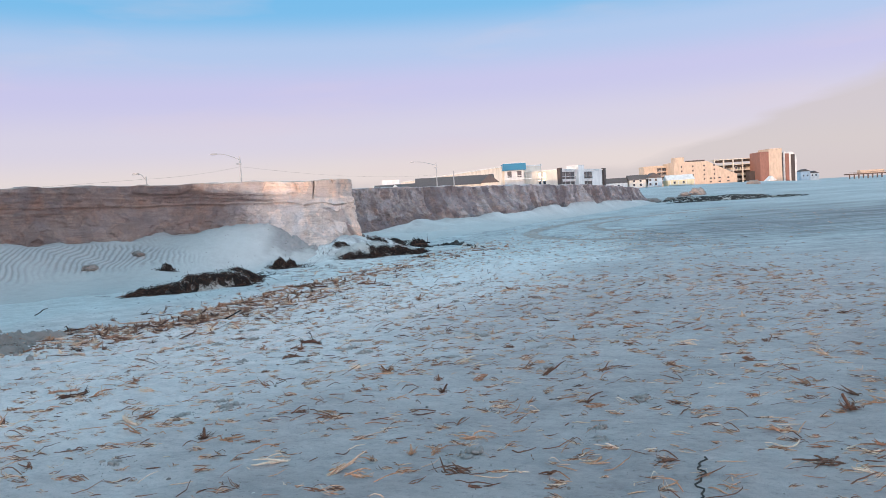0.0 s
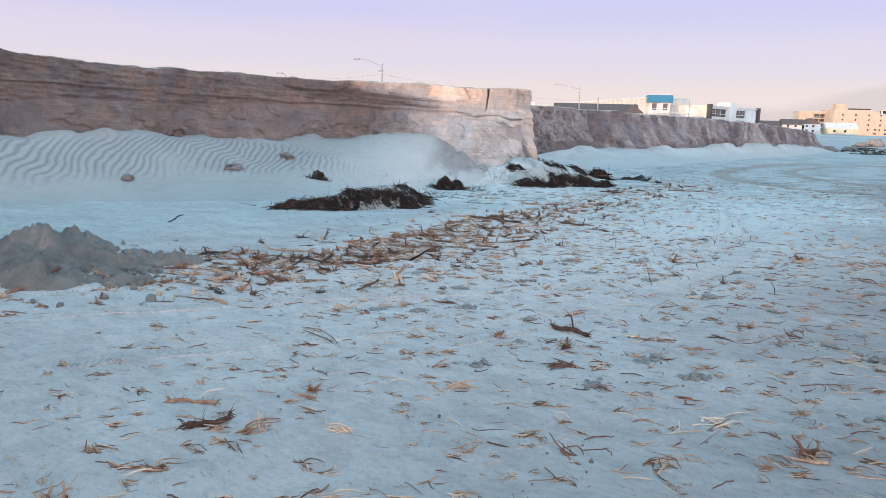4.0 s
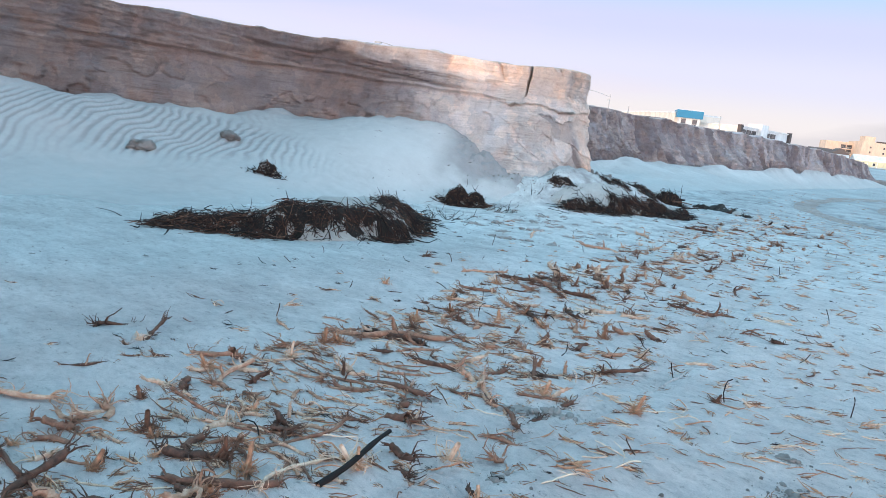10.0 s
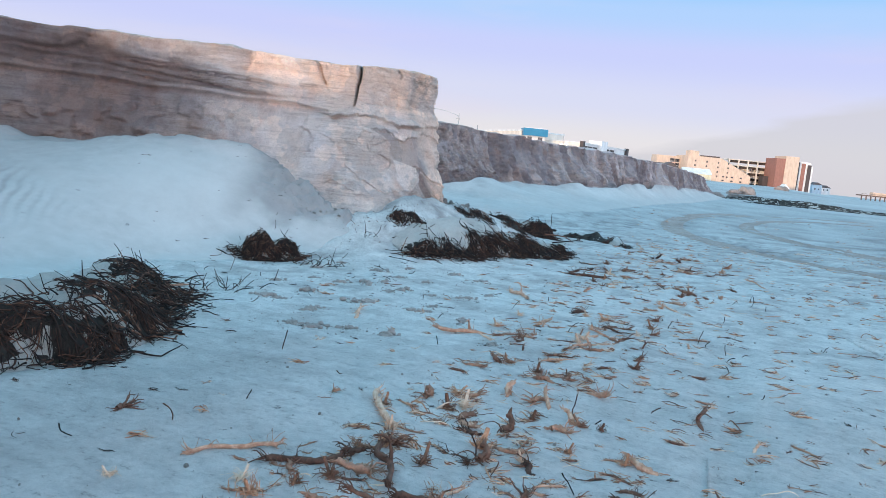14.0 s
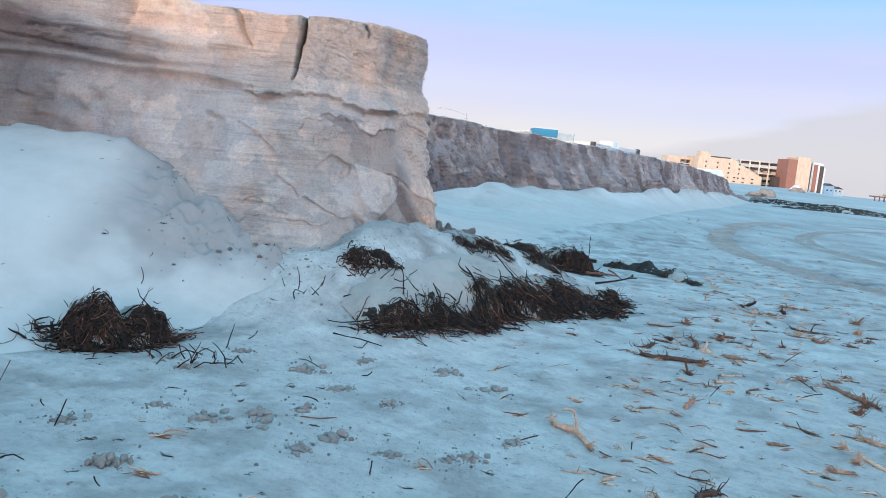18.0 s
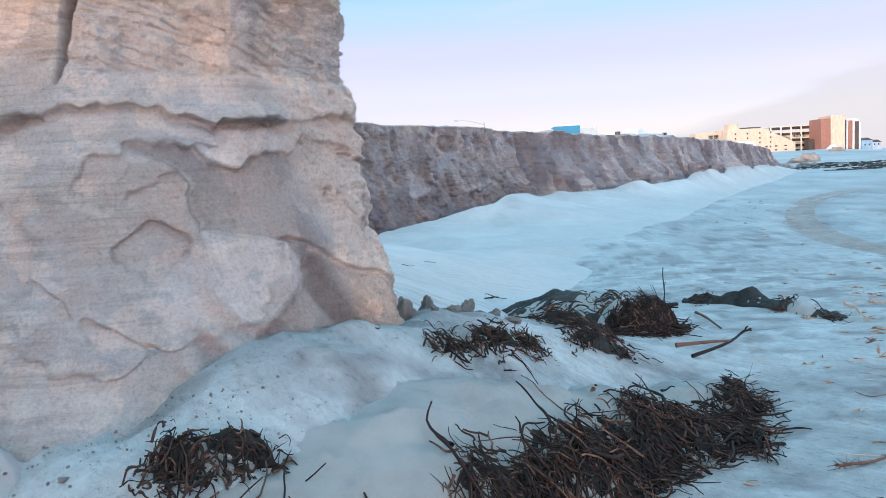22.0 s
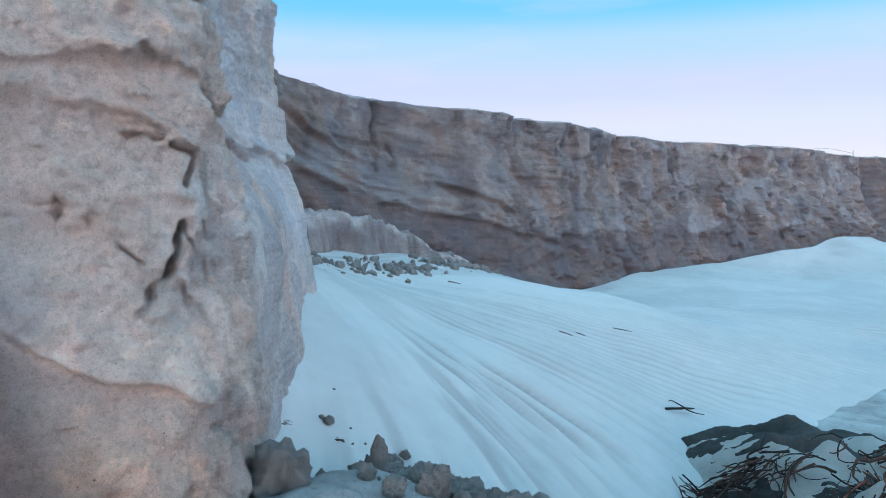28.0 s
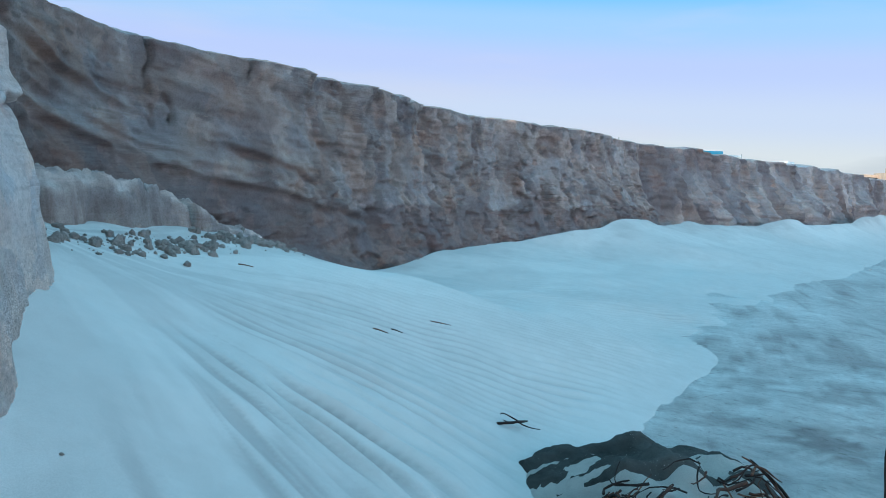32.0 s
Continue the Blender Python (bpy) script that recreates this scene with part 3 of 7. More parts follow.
        d = d + body * (1 - facet) * (0.026 * smooth(-0.012, 0.0, skin) * smooth(0.5, 0.0, skin) + 0.014 * smooth(0.122, 0.13, sk2) * smooth(0.6, 0.13, sk2)) * land
        d = d - 0.045 * facet * body * (1 - pale)
        sc = ((X + 3.83) / 0.15) ** 2 + ((z - 1.0) / 0.17) ** 2 + 0.9 * fbm(X * 6, z * 6, 1.0, 3)
        d = d - 0.035 * smooth(1.0, 0.9, sc) * smooth(-0.4, 0.9, sc) * land
        d = d + 0.010 * fbm(X * 5, Y * 5, z * 5, 3, 0.5) * body * (1 - facet)
        low = ((X + 3.5) / 0.14) ** 2 + ((z - 0.52) / 0.16) ** 2
        d = d + 0.05 * np.exp(-low) * np.sin((X * 1.2 + z) * 26 + 3 * fbm(X * 4, z * 4, 1.0, 2)) * land
        # grainy seaward face, with a bulge above its low overhang
        d = d + (sea + 0.5 * land) * 0.006 * fbm(X * 26, Y * 26, z * 26, 3, 0.65) + sea * (0.012 * fbm(X * 7, Y * 7, z * 7, 4, 0.65) + 0.025 * fbm(X * 1.6, Y * 1.6, z * 1.6, 2) + 0.004 * fbm(X * 40, Y * 40, z * 40, 2))
        zc = np.interp(Y, [25.5, 25.64, 25.73, 25.86, 26.0, 26.2, 26.4], [0.98, 1.0, 0.94, 0.86, 0.76, 0.70, 0.72]) + 0.03 * fbm(X * 6, Y * 6, 0.0, 3)
        d = d + 0.035 * smooth(zc - 0.012, zc + 0.008, z) * smooth(zc + 0.35, zc + 0.02, z) * smooth(25.5, 25.65, Y) * smooth(26.35, 26.2, Y)
        pitn = fbm(X * 13, Y * 13, z * 13 + 2, 3, 0.55)
        d = d - 0.006 * sea * smooth(0.36, 0.44, pitn) + 0.010 * sea * smooth(0.02, 0.04, fbm(X * 2.2, Y * 2.2, z * 3.0, 3, 0.45))
        # drips and deep gashes where water ran down beside the corner
        drip = smooth(26.14, 26.2, Y + 0.05 * fbm(z * 5, 2.0, 0.0, 3)) * smooth(26.66, 26.58, Y)
        d = d + drip * (0.022 * fbm((Y - X) * 13, 4.0, z * 2.4, 4, 0.6))
        for pts, w, dep in GASH:
            d = d - dep * smooth(0.0, 0.55, seam(Y, z, pts, w)) * np.clip(0.75 + 0.9 * fbm(Y * 22, z * 22, 3.0, 3), 0.15, 1.2)
        d = d - 0.035 * hollow(Y, z) + 0.030 * seam(Y, z, RIDGE, 0.035)
        d = d + 0.022 * drip * smooth(0.06, 0.09, fbm((Y - X) * 6, 3.0, z * 2.4, 3, 0.45)) * smooth(1.8, 1.5, z)
        d = d + pale * (0.010 * fbm((Y - X) * 7, 1.0, z * 2.2, 4, 0.6) - 0.02 * smooth(zl + 0.02, zl - 0.01, z))
        # the corner above the drips is cut back, and the pale face leans inland
        d = d - 0.09 * smooth(0.95, 1.45, z) * smooth(26.2, 26.42, Y) * smooth(27.3, 26.7, Y) - smooth(1.1, 1.8, z) * smooth(26.5, 26.8, Y) * (0.10 + 0.14 * smooth(28.2, 27.5, Y))
        d = d + 0.022 * terrace(fbm(X * 2.6 + 3, Y * 2.6, z * 5.0, 4, 0.55), 5, 0.14) * block + 0.016 * terrace(fbm(X * 5, Y * 5, z * 8, 3), 4, 0.15) * (sea + drip + 0.4 * pale)
        d = d + cracks(X, Y, z)
    elif style == "bay":
        y0 = smooth(33.0, 35.0, Y)
        rib = fbm(X * 1.8 + Y * 1.8, 7.0, z * 0.5, 4)
        pit = fbm(X * 4.5, Y * 4.5, z * 3.4, 4, 0.6)
        d = d + 0.06 * rib * (0.3 + y0) - 0.09 * smooth(0.05, 0.4, pit) * (0.12 + y0) + 0.011 * step * (1.1 - 0.7 * y0) + 0.016 * crumb + 0.007 * grit
        for a0, k, amp in ((1.90, 0.27, 0.06), (1.42, 0.20, 0.045), (1.60, 0.24, 0.025), (2.02, 0.12, 0.02)):
            zl = a0 - k * (Y - 31) + 0.05 * fbm(Y * 1.4, a0, 0.0, 3)
            d = d + (amp * smooth(zl - 0.012, zl, z) * smooth(zl + 0.14, zl, z) - amp * 0.8 * bump1(z, zl - 0.05, 0.04)) * smooth(-0.25, 0.15, fbm(Y * 1.3, a0 * 9, 0.0, 3)) * smooth(36.0, 34.5, Y)
        d = d - 0.10 * bump1(z, 0.45, 0.3) * bump1(Y, 33.6, 1.2) + 0.04 * smooth(0.0, 0.05, fbm(X * 1.8, Y * 1.8, z * 2.2 + 3, 5, 0.55)) * smooth(1.5, 1.2, z)
        for cy, cw, dep, za, zb, lean in ((31.95, 0.022, 0.20, 1.85, 2.6, 0.25), (31.86, 0.014, 0.12, 1.50, 1.82, 0.0), (32.08, 0.016, 0.08, 1.55, 1.95, 0.0), (33.0, 0.022, 0.12, 2.15, 2.6, 0.3), (33.95, 0.03, 0.12, 2.22, 2.6, 0.3), (35.4, 0.03, 0.12, 1.9, 2.6, 0.1), (36.6, 0.03, 0.12, 1.6, 2.6, 0.0)):
            d = d - dep * bump1(Y + 0.06 * fbm(z * 4, cy, 0.0, 2) + lean * (2.3 - z) * 0.5, cy, cw) * smooth(za, za + 0.1, z) * smooth(zb, zb - 0.1, z)
        d = d + 0.03 * terrace(fbm(X * 0.9, Y * 0.9, z * 6.0 + 1.3 * Y, 4, 0.58), 5, 0.10) * (1 - 0.7 * y0) + 0.035 * terrace(fbm(X * 3, Y * 3, z * 5, 4, 0.6), 4, 0.12) * y0
    elif style == "far":
        s = X * 0.55 + Y * 0.83
        but = fbm(s * 0.42, 5.0, z * 0.10, 4)
        flute = np.abs(fbm(s * 1.7, 1.0, z * 0.45, 4))
        d = d + 0.55 * but * smooth(1.0, 0.2, h) - 0.38 * flute * (0.5 + smooth(1.0, 0.4, h)) - 0.20 * np.abs(fbm(s * 3.6, 3.0, z * 0.5, 4, 0.6)) + 0.06 * crumb + 0.03 * step
    else:
        d = d + 0.15 * fbm(X * 0.5, Y * 0.5, z, 3)
    return d


def sea_(Y):
    return smooth(25.75, 25.95, Y) * smooth(26.62, 26.52, Y)


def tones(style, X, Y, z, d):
    """Damp and heavy-mineral layers (below 0.5), dry bleached skins (above 0.5), and painted-in shade."""
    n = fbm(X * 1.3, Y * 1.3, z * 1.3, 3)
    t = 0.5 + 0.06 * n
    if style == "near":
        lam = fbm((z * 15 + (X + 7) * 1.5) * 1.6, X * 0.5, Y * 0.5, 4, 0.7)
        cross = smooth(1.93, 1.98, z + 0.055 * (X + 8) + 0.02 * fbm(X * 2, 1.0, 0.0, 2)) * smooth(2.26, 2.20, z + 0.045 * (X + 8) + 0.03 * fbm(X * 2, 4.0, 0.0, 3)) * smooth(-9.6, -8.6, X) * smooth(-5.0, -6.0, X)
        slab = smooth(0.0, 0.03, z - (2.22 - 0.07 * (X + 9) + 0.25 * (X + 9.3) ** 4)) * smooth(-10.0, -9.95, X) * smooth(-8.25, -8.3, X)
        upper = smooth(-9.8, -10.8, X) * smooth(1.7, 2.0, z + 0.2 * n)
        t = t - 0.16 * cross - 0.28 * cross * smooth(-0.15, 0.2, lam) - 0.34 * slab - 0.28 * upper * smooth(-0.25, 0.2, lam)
        # wall's shade put into the tone away from the headland; paler beside it
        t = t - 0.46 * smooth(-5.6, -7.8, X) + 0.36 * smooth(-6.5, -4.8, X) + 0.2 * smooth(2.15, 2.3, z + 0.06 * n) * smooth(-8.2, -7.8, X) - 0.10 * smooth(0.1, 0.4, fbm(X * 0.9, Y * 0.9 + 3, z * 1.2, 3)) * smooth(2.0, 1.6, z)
    elif style == "head":
        land = smooth(25.95, 25.75, Y)
        facet = head_facet(X, Y, z)
        skin = fbm(X * 1.5 + 4, Y * 1.5, z * 1.7 + 0.6 * X, 4, 0.42)
        sk2 = fbm(X * 3.0 + 9, Y * 3.0, z * 3.2 - 0.7 * X, 4, 0.45)
        pale = smooth(26.56, 26.64, Y)
        drip = smooth(26.10, 26.2, Y) * (1 - pale)
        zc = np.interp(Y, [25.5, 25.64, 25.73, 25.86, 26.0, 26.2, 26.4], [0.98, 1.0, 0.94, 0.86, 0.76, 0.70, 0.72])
        # seaward facet darker for damp and painted shade; block's seaward side shaded in tone
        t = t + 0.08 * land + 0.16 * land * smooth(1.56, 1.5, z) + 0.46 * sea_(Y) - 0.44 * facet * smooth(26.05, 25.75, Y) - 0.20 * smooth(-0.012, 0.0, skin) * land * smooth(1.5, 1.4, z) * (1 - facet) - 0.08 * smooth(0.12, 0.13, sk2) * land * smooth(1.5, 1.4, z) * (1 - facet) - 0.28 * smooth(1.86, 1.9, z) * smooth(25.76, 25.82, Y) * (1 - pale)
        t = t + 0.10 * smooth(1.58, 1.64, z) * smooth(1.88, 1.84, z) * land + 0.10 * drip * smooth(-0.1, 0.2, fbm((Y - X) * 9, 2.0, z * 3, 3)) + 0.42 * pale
        # darker below the line zc, with a pale streak along it
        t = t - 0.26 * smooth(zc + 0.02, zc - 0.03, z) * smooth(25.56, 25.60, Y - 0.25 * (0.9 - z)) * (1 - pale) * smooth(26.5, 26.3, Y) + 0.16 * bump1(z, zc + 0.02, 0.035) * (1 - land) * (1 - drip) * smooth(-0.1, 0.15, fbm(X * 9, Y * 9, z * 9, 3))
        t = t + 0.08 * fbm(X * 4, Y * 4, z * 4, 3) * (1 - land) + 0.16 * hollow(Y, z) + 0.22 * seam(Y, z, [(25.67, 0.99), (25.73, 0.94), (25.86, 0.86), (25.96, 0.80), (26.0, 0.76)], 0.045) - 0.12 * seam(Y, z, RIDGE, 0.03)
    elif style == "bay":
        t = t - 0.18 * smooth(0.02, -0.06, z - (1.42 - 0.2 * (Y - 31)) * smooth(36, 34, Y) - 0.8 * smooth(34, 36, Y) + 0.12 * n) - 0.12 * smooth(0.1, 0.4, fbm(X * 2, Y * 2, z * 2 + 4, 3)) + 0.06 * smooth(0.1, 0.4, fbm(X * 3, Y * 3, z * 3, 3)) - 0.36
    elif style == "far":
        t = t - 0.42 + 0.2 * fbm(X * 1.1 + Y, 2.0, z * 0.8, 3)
    return t


def stain_warmth(style, X, Y, z):
    """Iron-stained brown (above 0.5) or pale grey-blue (below 0.5), painting cool shade on the bay and far faces."""
    n = fbm(X * 2.5, Y * 2.5, z * 2.5 + 8, 4)
    if style == "head":
        pale = smooth(26.54, 26.62, Y)
        drip = smooth(26.12, 26.25, Y + 0.05 * fbm(z * 6, 3.0, 0.0, 2)) * (1 - pale)
        return 0.43 + 0.22 * n + 0.28 * sea_(Y) * (1 - 0.8 * drip) + 0.22 * smooth(0.85, 0.6, z + 0.1 * n) * smooth(25.6, 25.8, Y) * (1 - drip) - 0.30 * pale
    return {"near": 0.44, "bay": 0.24, "far": 0.12, "plain": 0.4}[style] + 0.25 * n


def scarp(name, stretch, rows, style, label, before=None, after=None):
    """One stretch of the cut dune face: top and foot lines joined by an eroded, layered profile; rim rolled inland."""
    pick = np.nonzero(LINE_NAME == stretch)[0]
    pick = np.arange(pick[0], min(pick[-1] + 2, len(LINE)))
    Q, nor = LINE[pick], LINE_NORMAL[pick]
    run = np.concatenate([[0], np.cumsum(np.linalg.norm(np.diff(Q[:, :2] + Q[:, 3:5], axis=0) / 2, axis=1))])
    wa = 0.5 * (1 - smooth(0, 0.25, run)) if before else 0 * run
    wb = 0.5 * (1 - smooth(0, 0.25, run[-1] - run)) if after else 0 * run
    parts_ = [(style, 1 - wa - wb)] + ([(before, wa)] if before else []) + ([(after, wb)] if after else [])
    h = np.linspace(0, 1, rows)[None, :]
    power = sum(STYLE[k][0] * w for k, w in parts_)[:, None]
    rag = sum(STYLE[k][1] * w for k, w in parts_)
    zt = Q[:, 2] + fbm(Q[:, 0] * 1.1, Q[:, 1] * 1.1, 3.3, 5) * rag
    z = FOOT_Z + (zt[:, None] - FOOT_Z) * h
    f = 1 - (1 - h) ** power
    X = Q[:, 3:4] + (Q[:, 0:1] - Q[:, 3:4]) * f
    Y = Q[:, 4:5] + (Q[:, 1:2] - Q[:, 4:5]) * f
    d = sum(relief(k, X, Y, z, h) * w[:, None] for k, w in parts_)
    X, Y = X + nor[:, 0:1] * d, Y + nor[:, 1:2] * d
    P = np.stack([X, Y, np.broadcast_to(z, X.shape)], -1)
    rim = []
    for inn, up in ((0.02, 0.010), (0.10, 0.025), (0.35, 0.040), (0.8, 0.03)):
        R = P[:, -1].copy()
        R[:, :2] -= nor * inn
        R[:, 2] += up + (0.02 * fbm(R[:, 0] * 3, R[:, 1] * 3, 1.0, 3) if inn > 0.05 else 0)
        rim.append(R)
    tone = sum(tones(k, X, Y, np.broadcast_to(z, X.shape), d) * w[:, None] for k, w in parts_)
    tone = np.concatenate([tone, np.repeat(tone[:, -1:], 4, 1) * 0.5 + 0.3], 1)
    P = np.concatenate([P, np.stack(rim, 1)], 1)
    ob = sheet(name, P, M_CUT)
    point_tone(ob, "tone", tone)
    face_hue = sum(stain_warmth(k, X, Y, np.broadcast_to(z, X.shape)) * w[:, None] for k, w in parts_)
    point_tone(ob, "stain_warmth", np.concatenate([face_hue, np.repeat(face_hue[:, -1:], 4, 1)], 1))
    tagged(ob, label, "dune scarp", kind="structure")
    return P


# ---------------------------------------------------------------- ground
def base_level(x, y):
    inland = smooth(0.56, 0.40, x / np.maximum(y, 1.0))
    return -0.26 * smooth(0.5, 11, y) + 2.4 * smooth(95, 380, y) * inland - 0.4 * smooth(95, 400, y) * (1 - inland)


SKIRT = [(-4.5, 25.1, 0.76), (-3.95, 24.75, 0.54), (-3.6, 24.6, 0.52), (-3.2, 25.33, 0.72), (-2.95, 25.7, 0.62), (-2.72, 26.03, 0.56), (-2.7, 26.5, 0.50), (-2.82, 26.75, 0.44)]


def ground_height(x, y, rough=True):
    z = base_level(x, y)
    # skirt of slumped sand round the headland's foot
    skirt = np.zeros(np.broadcast(x, y).shape)
    for (x0, y0, h0), (x1, y1, h1) in zip(SKIRT[:-1], SKIRT[1:]):
        vx, vy = x1 - x0, y1 - y0
        t = np.clip(((x - x0) * vx + (y - y0) * vy) / (vx * vx + vy * vy), 0, 1)
        skirt = np.maximum(skirt, (h0 + (h1 - h0) * t) * np.exp(-(np.hypot(x - x0 - t * vx, y - y0 - t * vy) / 0.82) ** 1.8))
    z = z + 0.26 * np.exp(-((x + 1.75) ** 2 + (y - 26.95) ** 2) / 0.5)
    z = z + skirt * (1 + (0.10 * fbm(x * 2.6, y * 2.6, 3.0, 4, 0.55) + 0.022 * np.sin((x * 1.5 + y) * 38 + 3 * fbm(x * 2, y * 2, 0.0, 2)) if rough else 0))
    t = np.clip(((x + 3.3) * 2.1 + (y - 24.6) * 3.4) / (2.1 ** 2 + 3.4 ** 2), 0, 1)
    dx, dy = x - (-3.3 + 2.1 * t), y - (24.6 + 3.4 * t)
    z = z + 0.12 * np.exp(-((dx * 0.85 - dy * 0.53) / 0.9) ** 2 - ((dx * 0.53 + dy * 0.85) / 0.6) ** 2)
    # dug-up mound beside the straw band
    mx, my = (x + 7.4) * 0.92 + (y - 10.7) * 0.38, (y - 10.7) * 0.92 - (x + 7.4) * 0.38
    z = z + 0.24 * np.exp(-(mx / 1.1) ** 2 - (my / 0.75) ** 2) * (1 + (0.35 * fbm(x * 3, y * 3, 5.0, 4, 0.6) if rough else 0))
    if rough:
        near = np.exp(-np.maximum(0, np.hypot(x + 1, y - 15) - 25) / 30)
        z = z + near * (0.020 * fbm(x * 0.8, y * 0.8, 0.0, 3) + 0.006 * fbm(x * 3.1 + y, y * 6.5, 1.0, 4)
                        + 0.012 * smooth(0.25, 0.6, fbm(x * 2.0, y * 2.4, 7.0, 3)) * fbm(x * 9, y * 9, 2.0, 2))
        far = 1 - near
        z = z + far * 0.10 * fbm(x * 0.05, y * 0.05, 4.0, 4)
        # soft hollow runs left by wheels
        for pts, w, dep in WHEEL_RUNS:
            z = z - dep * run_mask(x, y, pts, w)
    return z


def run_mask(x, y, pts, w):
    m = np.zeros(np.broadcast(x, y).shape)
    for (x0, y0), (x1, y1) in zip(pts[:-1], pts[1:]):
        vx, vy = x1 - x0, y1 - y0
        t = np.clip(((x - x0) * vx + (y - y0) * vy) / (vx * vx + vy * vy), 0, 1)
        m = np.maximum(m, smooth(w * 1.3, w * 0.7, np.hypot(x - x0 - t * vx, y - y0 - t * vy)))
    return m


WHEEL_RUNS = [
    ([(-5.2, 9.2), (-3.6, 10.2), (-1.9, 11.4), (0.0, 14.0), (2.3, 19.4), (3.3, 26)], 0.12, 0.018),
    ([(-4.4, 8.0), (-2.9, 9.2), (-1.0, 11.2), (1.0, 14.0), (3.3, 19.0)], 0.12, 0.015),
    ([(-4.3, 10.6), (-3.8, 11.7), (-2.6, 14.1), (-1.9, 15.6), (-0.4, 20)], 0.14, 0.020),
    ([(3.0, 5.3), (3.9, 6.8), (6.8, 12.7), (9, 18)], 0.16, 0.012),
    ([(2.3, 11.0), (3.2, 18.6), (4.1, 26)], 0.16, 0.015),
    ([(6.0, 27.5), (4.4, 31.0), (4.1, 34.5), (5.0, 38.5), (7.4, 44.5), (13, 52), (22, 60)], 0.55, 0.05),
    ([(8.5, 30), (7.2, 34.5), (7.6, 40), (11, 47), (18, 54)], 0.4, 0.03),
]


def spaced(fine0, fine1, step, lo, hi, growth=1.16):
    a = list(np.arange(fine0, fine1, step))
    s, x = step, fine1
    while x < hi:
        a.append(x)
        s *= growth
        x += s
    a.append(hi)
    s, x = step * growth, fine0 - step * growth
    while x > lo:
        a.insert(0, x)
        s *= growth
        x -= s
    a.insert(0, lo)
    return np.array(a)




def ground_tone(x, y):
    """Dry bleached sand (above 0.5) along the straw band, damp browner sand (below 0.5) towards the sea, brown sand
    round the headland's foot.
    """
    line = x - np.interp(y, [0, 5, 10, 19, 30, 60, 200], [-4.4, -3.1, -1.4, 3.1, 7.0, 22, 90]) + 0.9 * fbm(x * 0.35, y * 0.35, 2.0, 3)
    damp = smooth(-0.4, 2.4, line) * smooth(70, 25, y)
    pale = np.exp(-((line + 1.7) / 1.5) ** 2) * smooth(24, 15, y)
    lee = smooth(-4.4, -5.6, x - 0.35 * (y - 14)) * smooth(9, 12, y) * smooth(21, 18, y)
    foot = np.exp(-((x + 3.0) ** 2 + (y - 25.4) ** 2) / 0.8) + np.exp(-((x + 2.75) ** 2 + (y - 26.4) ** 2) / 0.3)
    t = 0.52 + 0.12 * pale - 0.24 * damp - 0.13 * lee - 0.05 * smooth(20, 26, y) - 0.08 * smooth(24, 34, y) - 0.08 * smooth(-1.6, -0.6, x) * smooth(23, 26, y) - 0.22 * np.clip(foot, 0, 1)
    t = t + 0.05 * fbm(x * 1.1 + 0.5 * y, y * 2.6 - 0.5 * x, 4.0, 4, 0.6) * (1 + 0.8 * smooth(18, 22, y))
    # smudges where the crust has broken up, each a hand wide
    t = t - 0.16 * smooth(0.30, 0.42, fbm(x * 3.6, y * 4.6, 9.0, 3, 0.6)) * smooth(17, 21, y) * smooth(60, 35, y) + 0.10 * smooth(0.26, 0.4, fbm(x * 4.4, y * 5.4, 3.0, 3, 0.6)) * smooth(17, 21, y) * smooth(40, 30, y)
    for pts, w, dep in WHEEL_RUNS:
        t = t - 2.0 * dep * run_mask(x, y, pts, w)
    return t


def ground_warmth(x, y):
    """Low sun's warmth painted on the open beach, fading to clean grey towards the dune."""
    return smooth(-6.5, -1.5, x + 2.2 * fbm(x * 0.3, y * 0.3, 7.0, 3) - np.interp(y, [0, 8, 16, 30], [-3.0, -2.0, 1.5, 8.0]) + 3.0) * smooth(26, 10, y)


gx, gy = spaced(-8.5, 4.5, 0.065, -3500, 3500, 1.12), spaced(3.0, 31.0, 0.065, -600, 4500, 1.10)
GX, GY = np.meshgrid(gx, gy, indexing="ij")
ground = sheet("ground", np.stack([GX, GY, ground_height(GX, GY)], -1), M_BEACH)
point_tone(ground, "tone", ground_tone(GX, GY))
point_tone(ground, "stain_warmth", ground_warmth(GX, GY))
tagged(ground, "scoured grey beach sand with wind streaks and wheel tracks", "beach", kind="structure")

# ---------------------------------------------------------------- the cut dune
tops = []
tops.append(scarp("dune_scarp_1", "behind", 14, "plain", "cut dune face of tan layered sand", None, "near"))
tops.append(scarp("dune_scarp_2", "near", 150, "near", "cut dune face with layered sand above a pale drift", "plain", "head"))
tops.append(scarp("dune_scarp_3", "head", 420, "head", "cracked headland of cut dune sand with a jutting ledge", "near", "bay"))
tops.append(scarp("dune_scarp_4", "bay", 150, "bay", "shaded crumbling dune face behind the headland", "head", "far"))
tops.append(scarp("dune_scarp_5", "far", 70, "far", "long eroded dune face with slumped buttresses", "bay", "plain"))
tops.append(scarp("dune_scarp_6", "end", 14, "plain", "rounded end of the cut dune", "far", None))


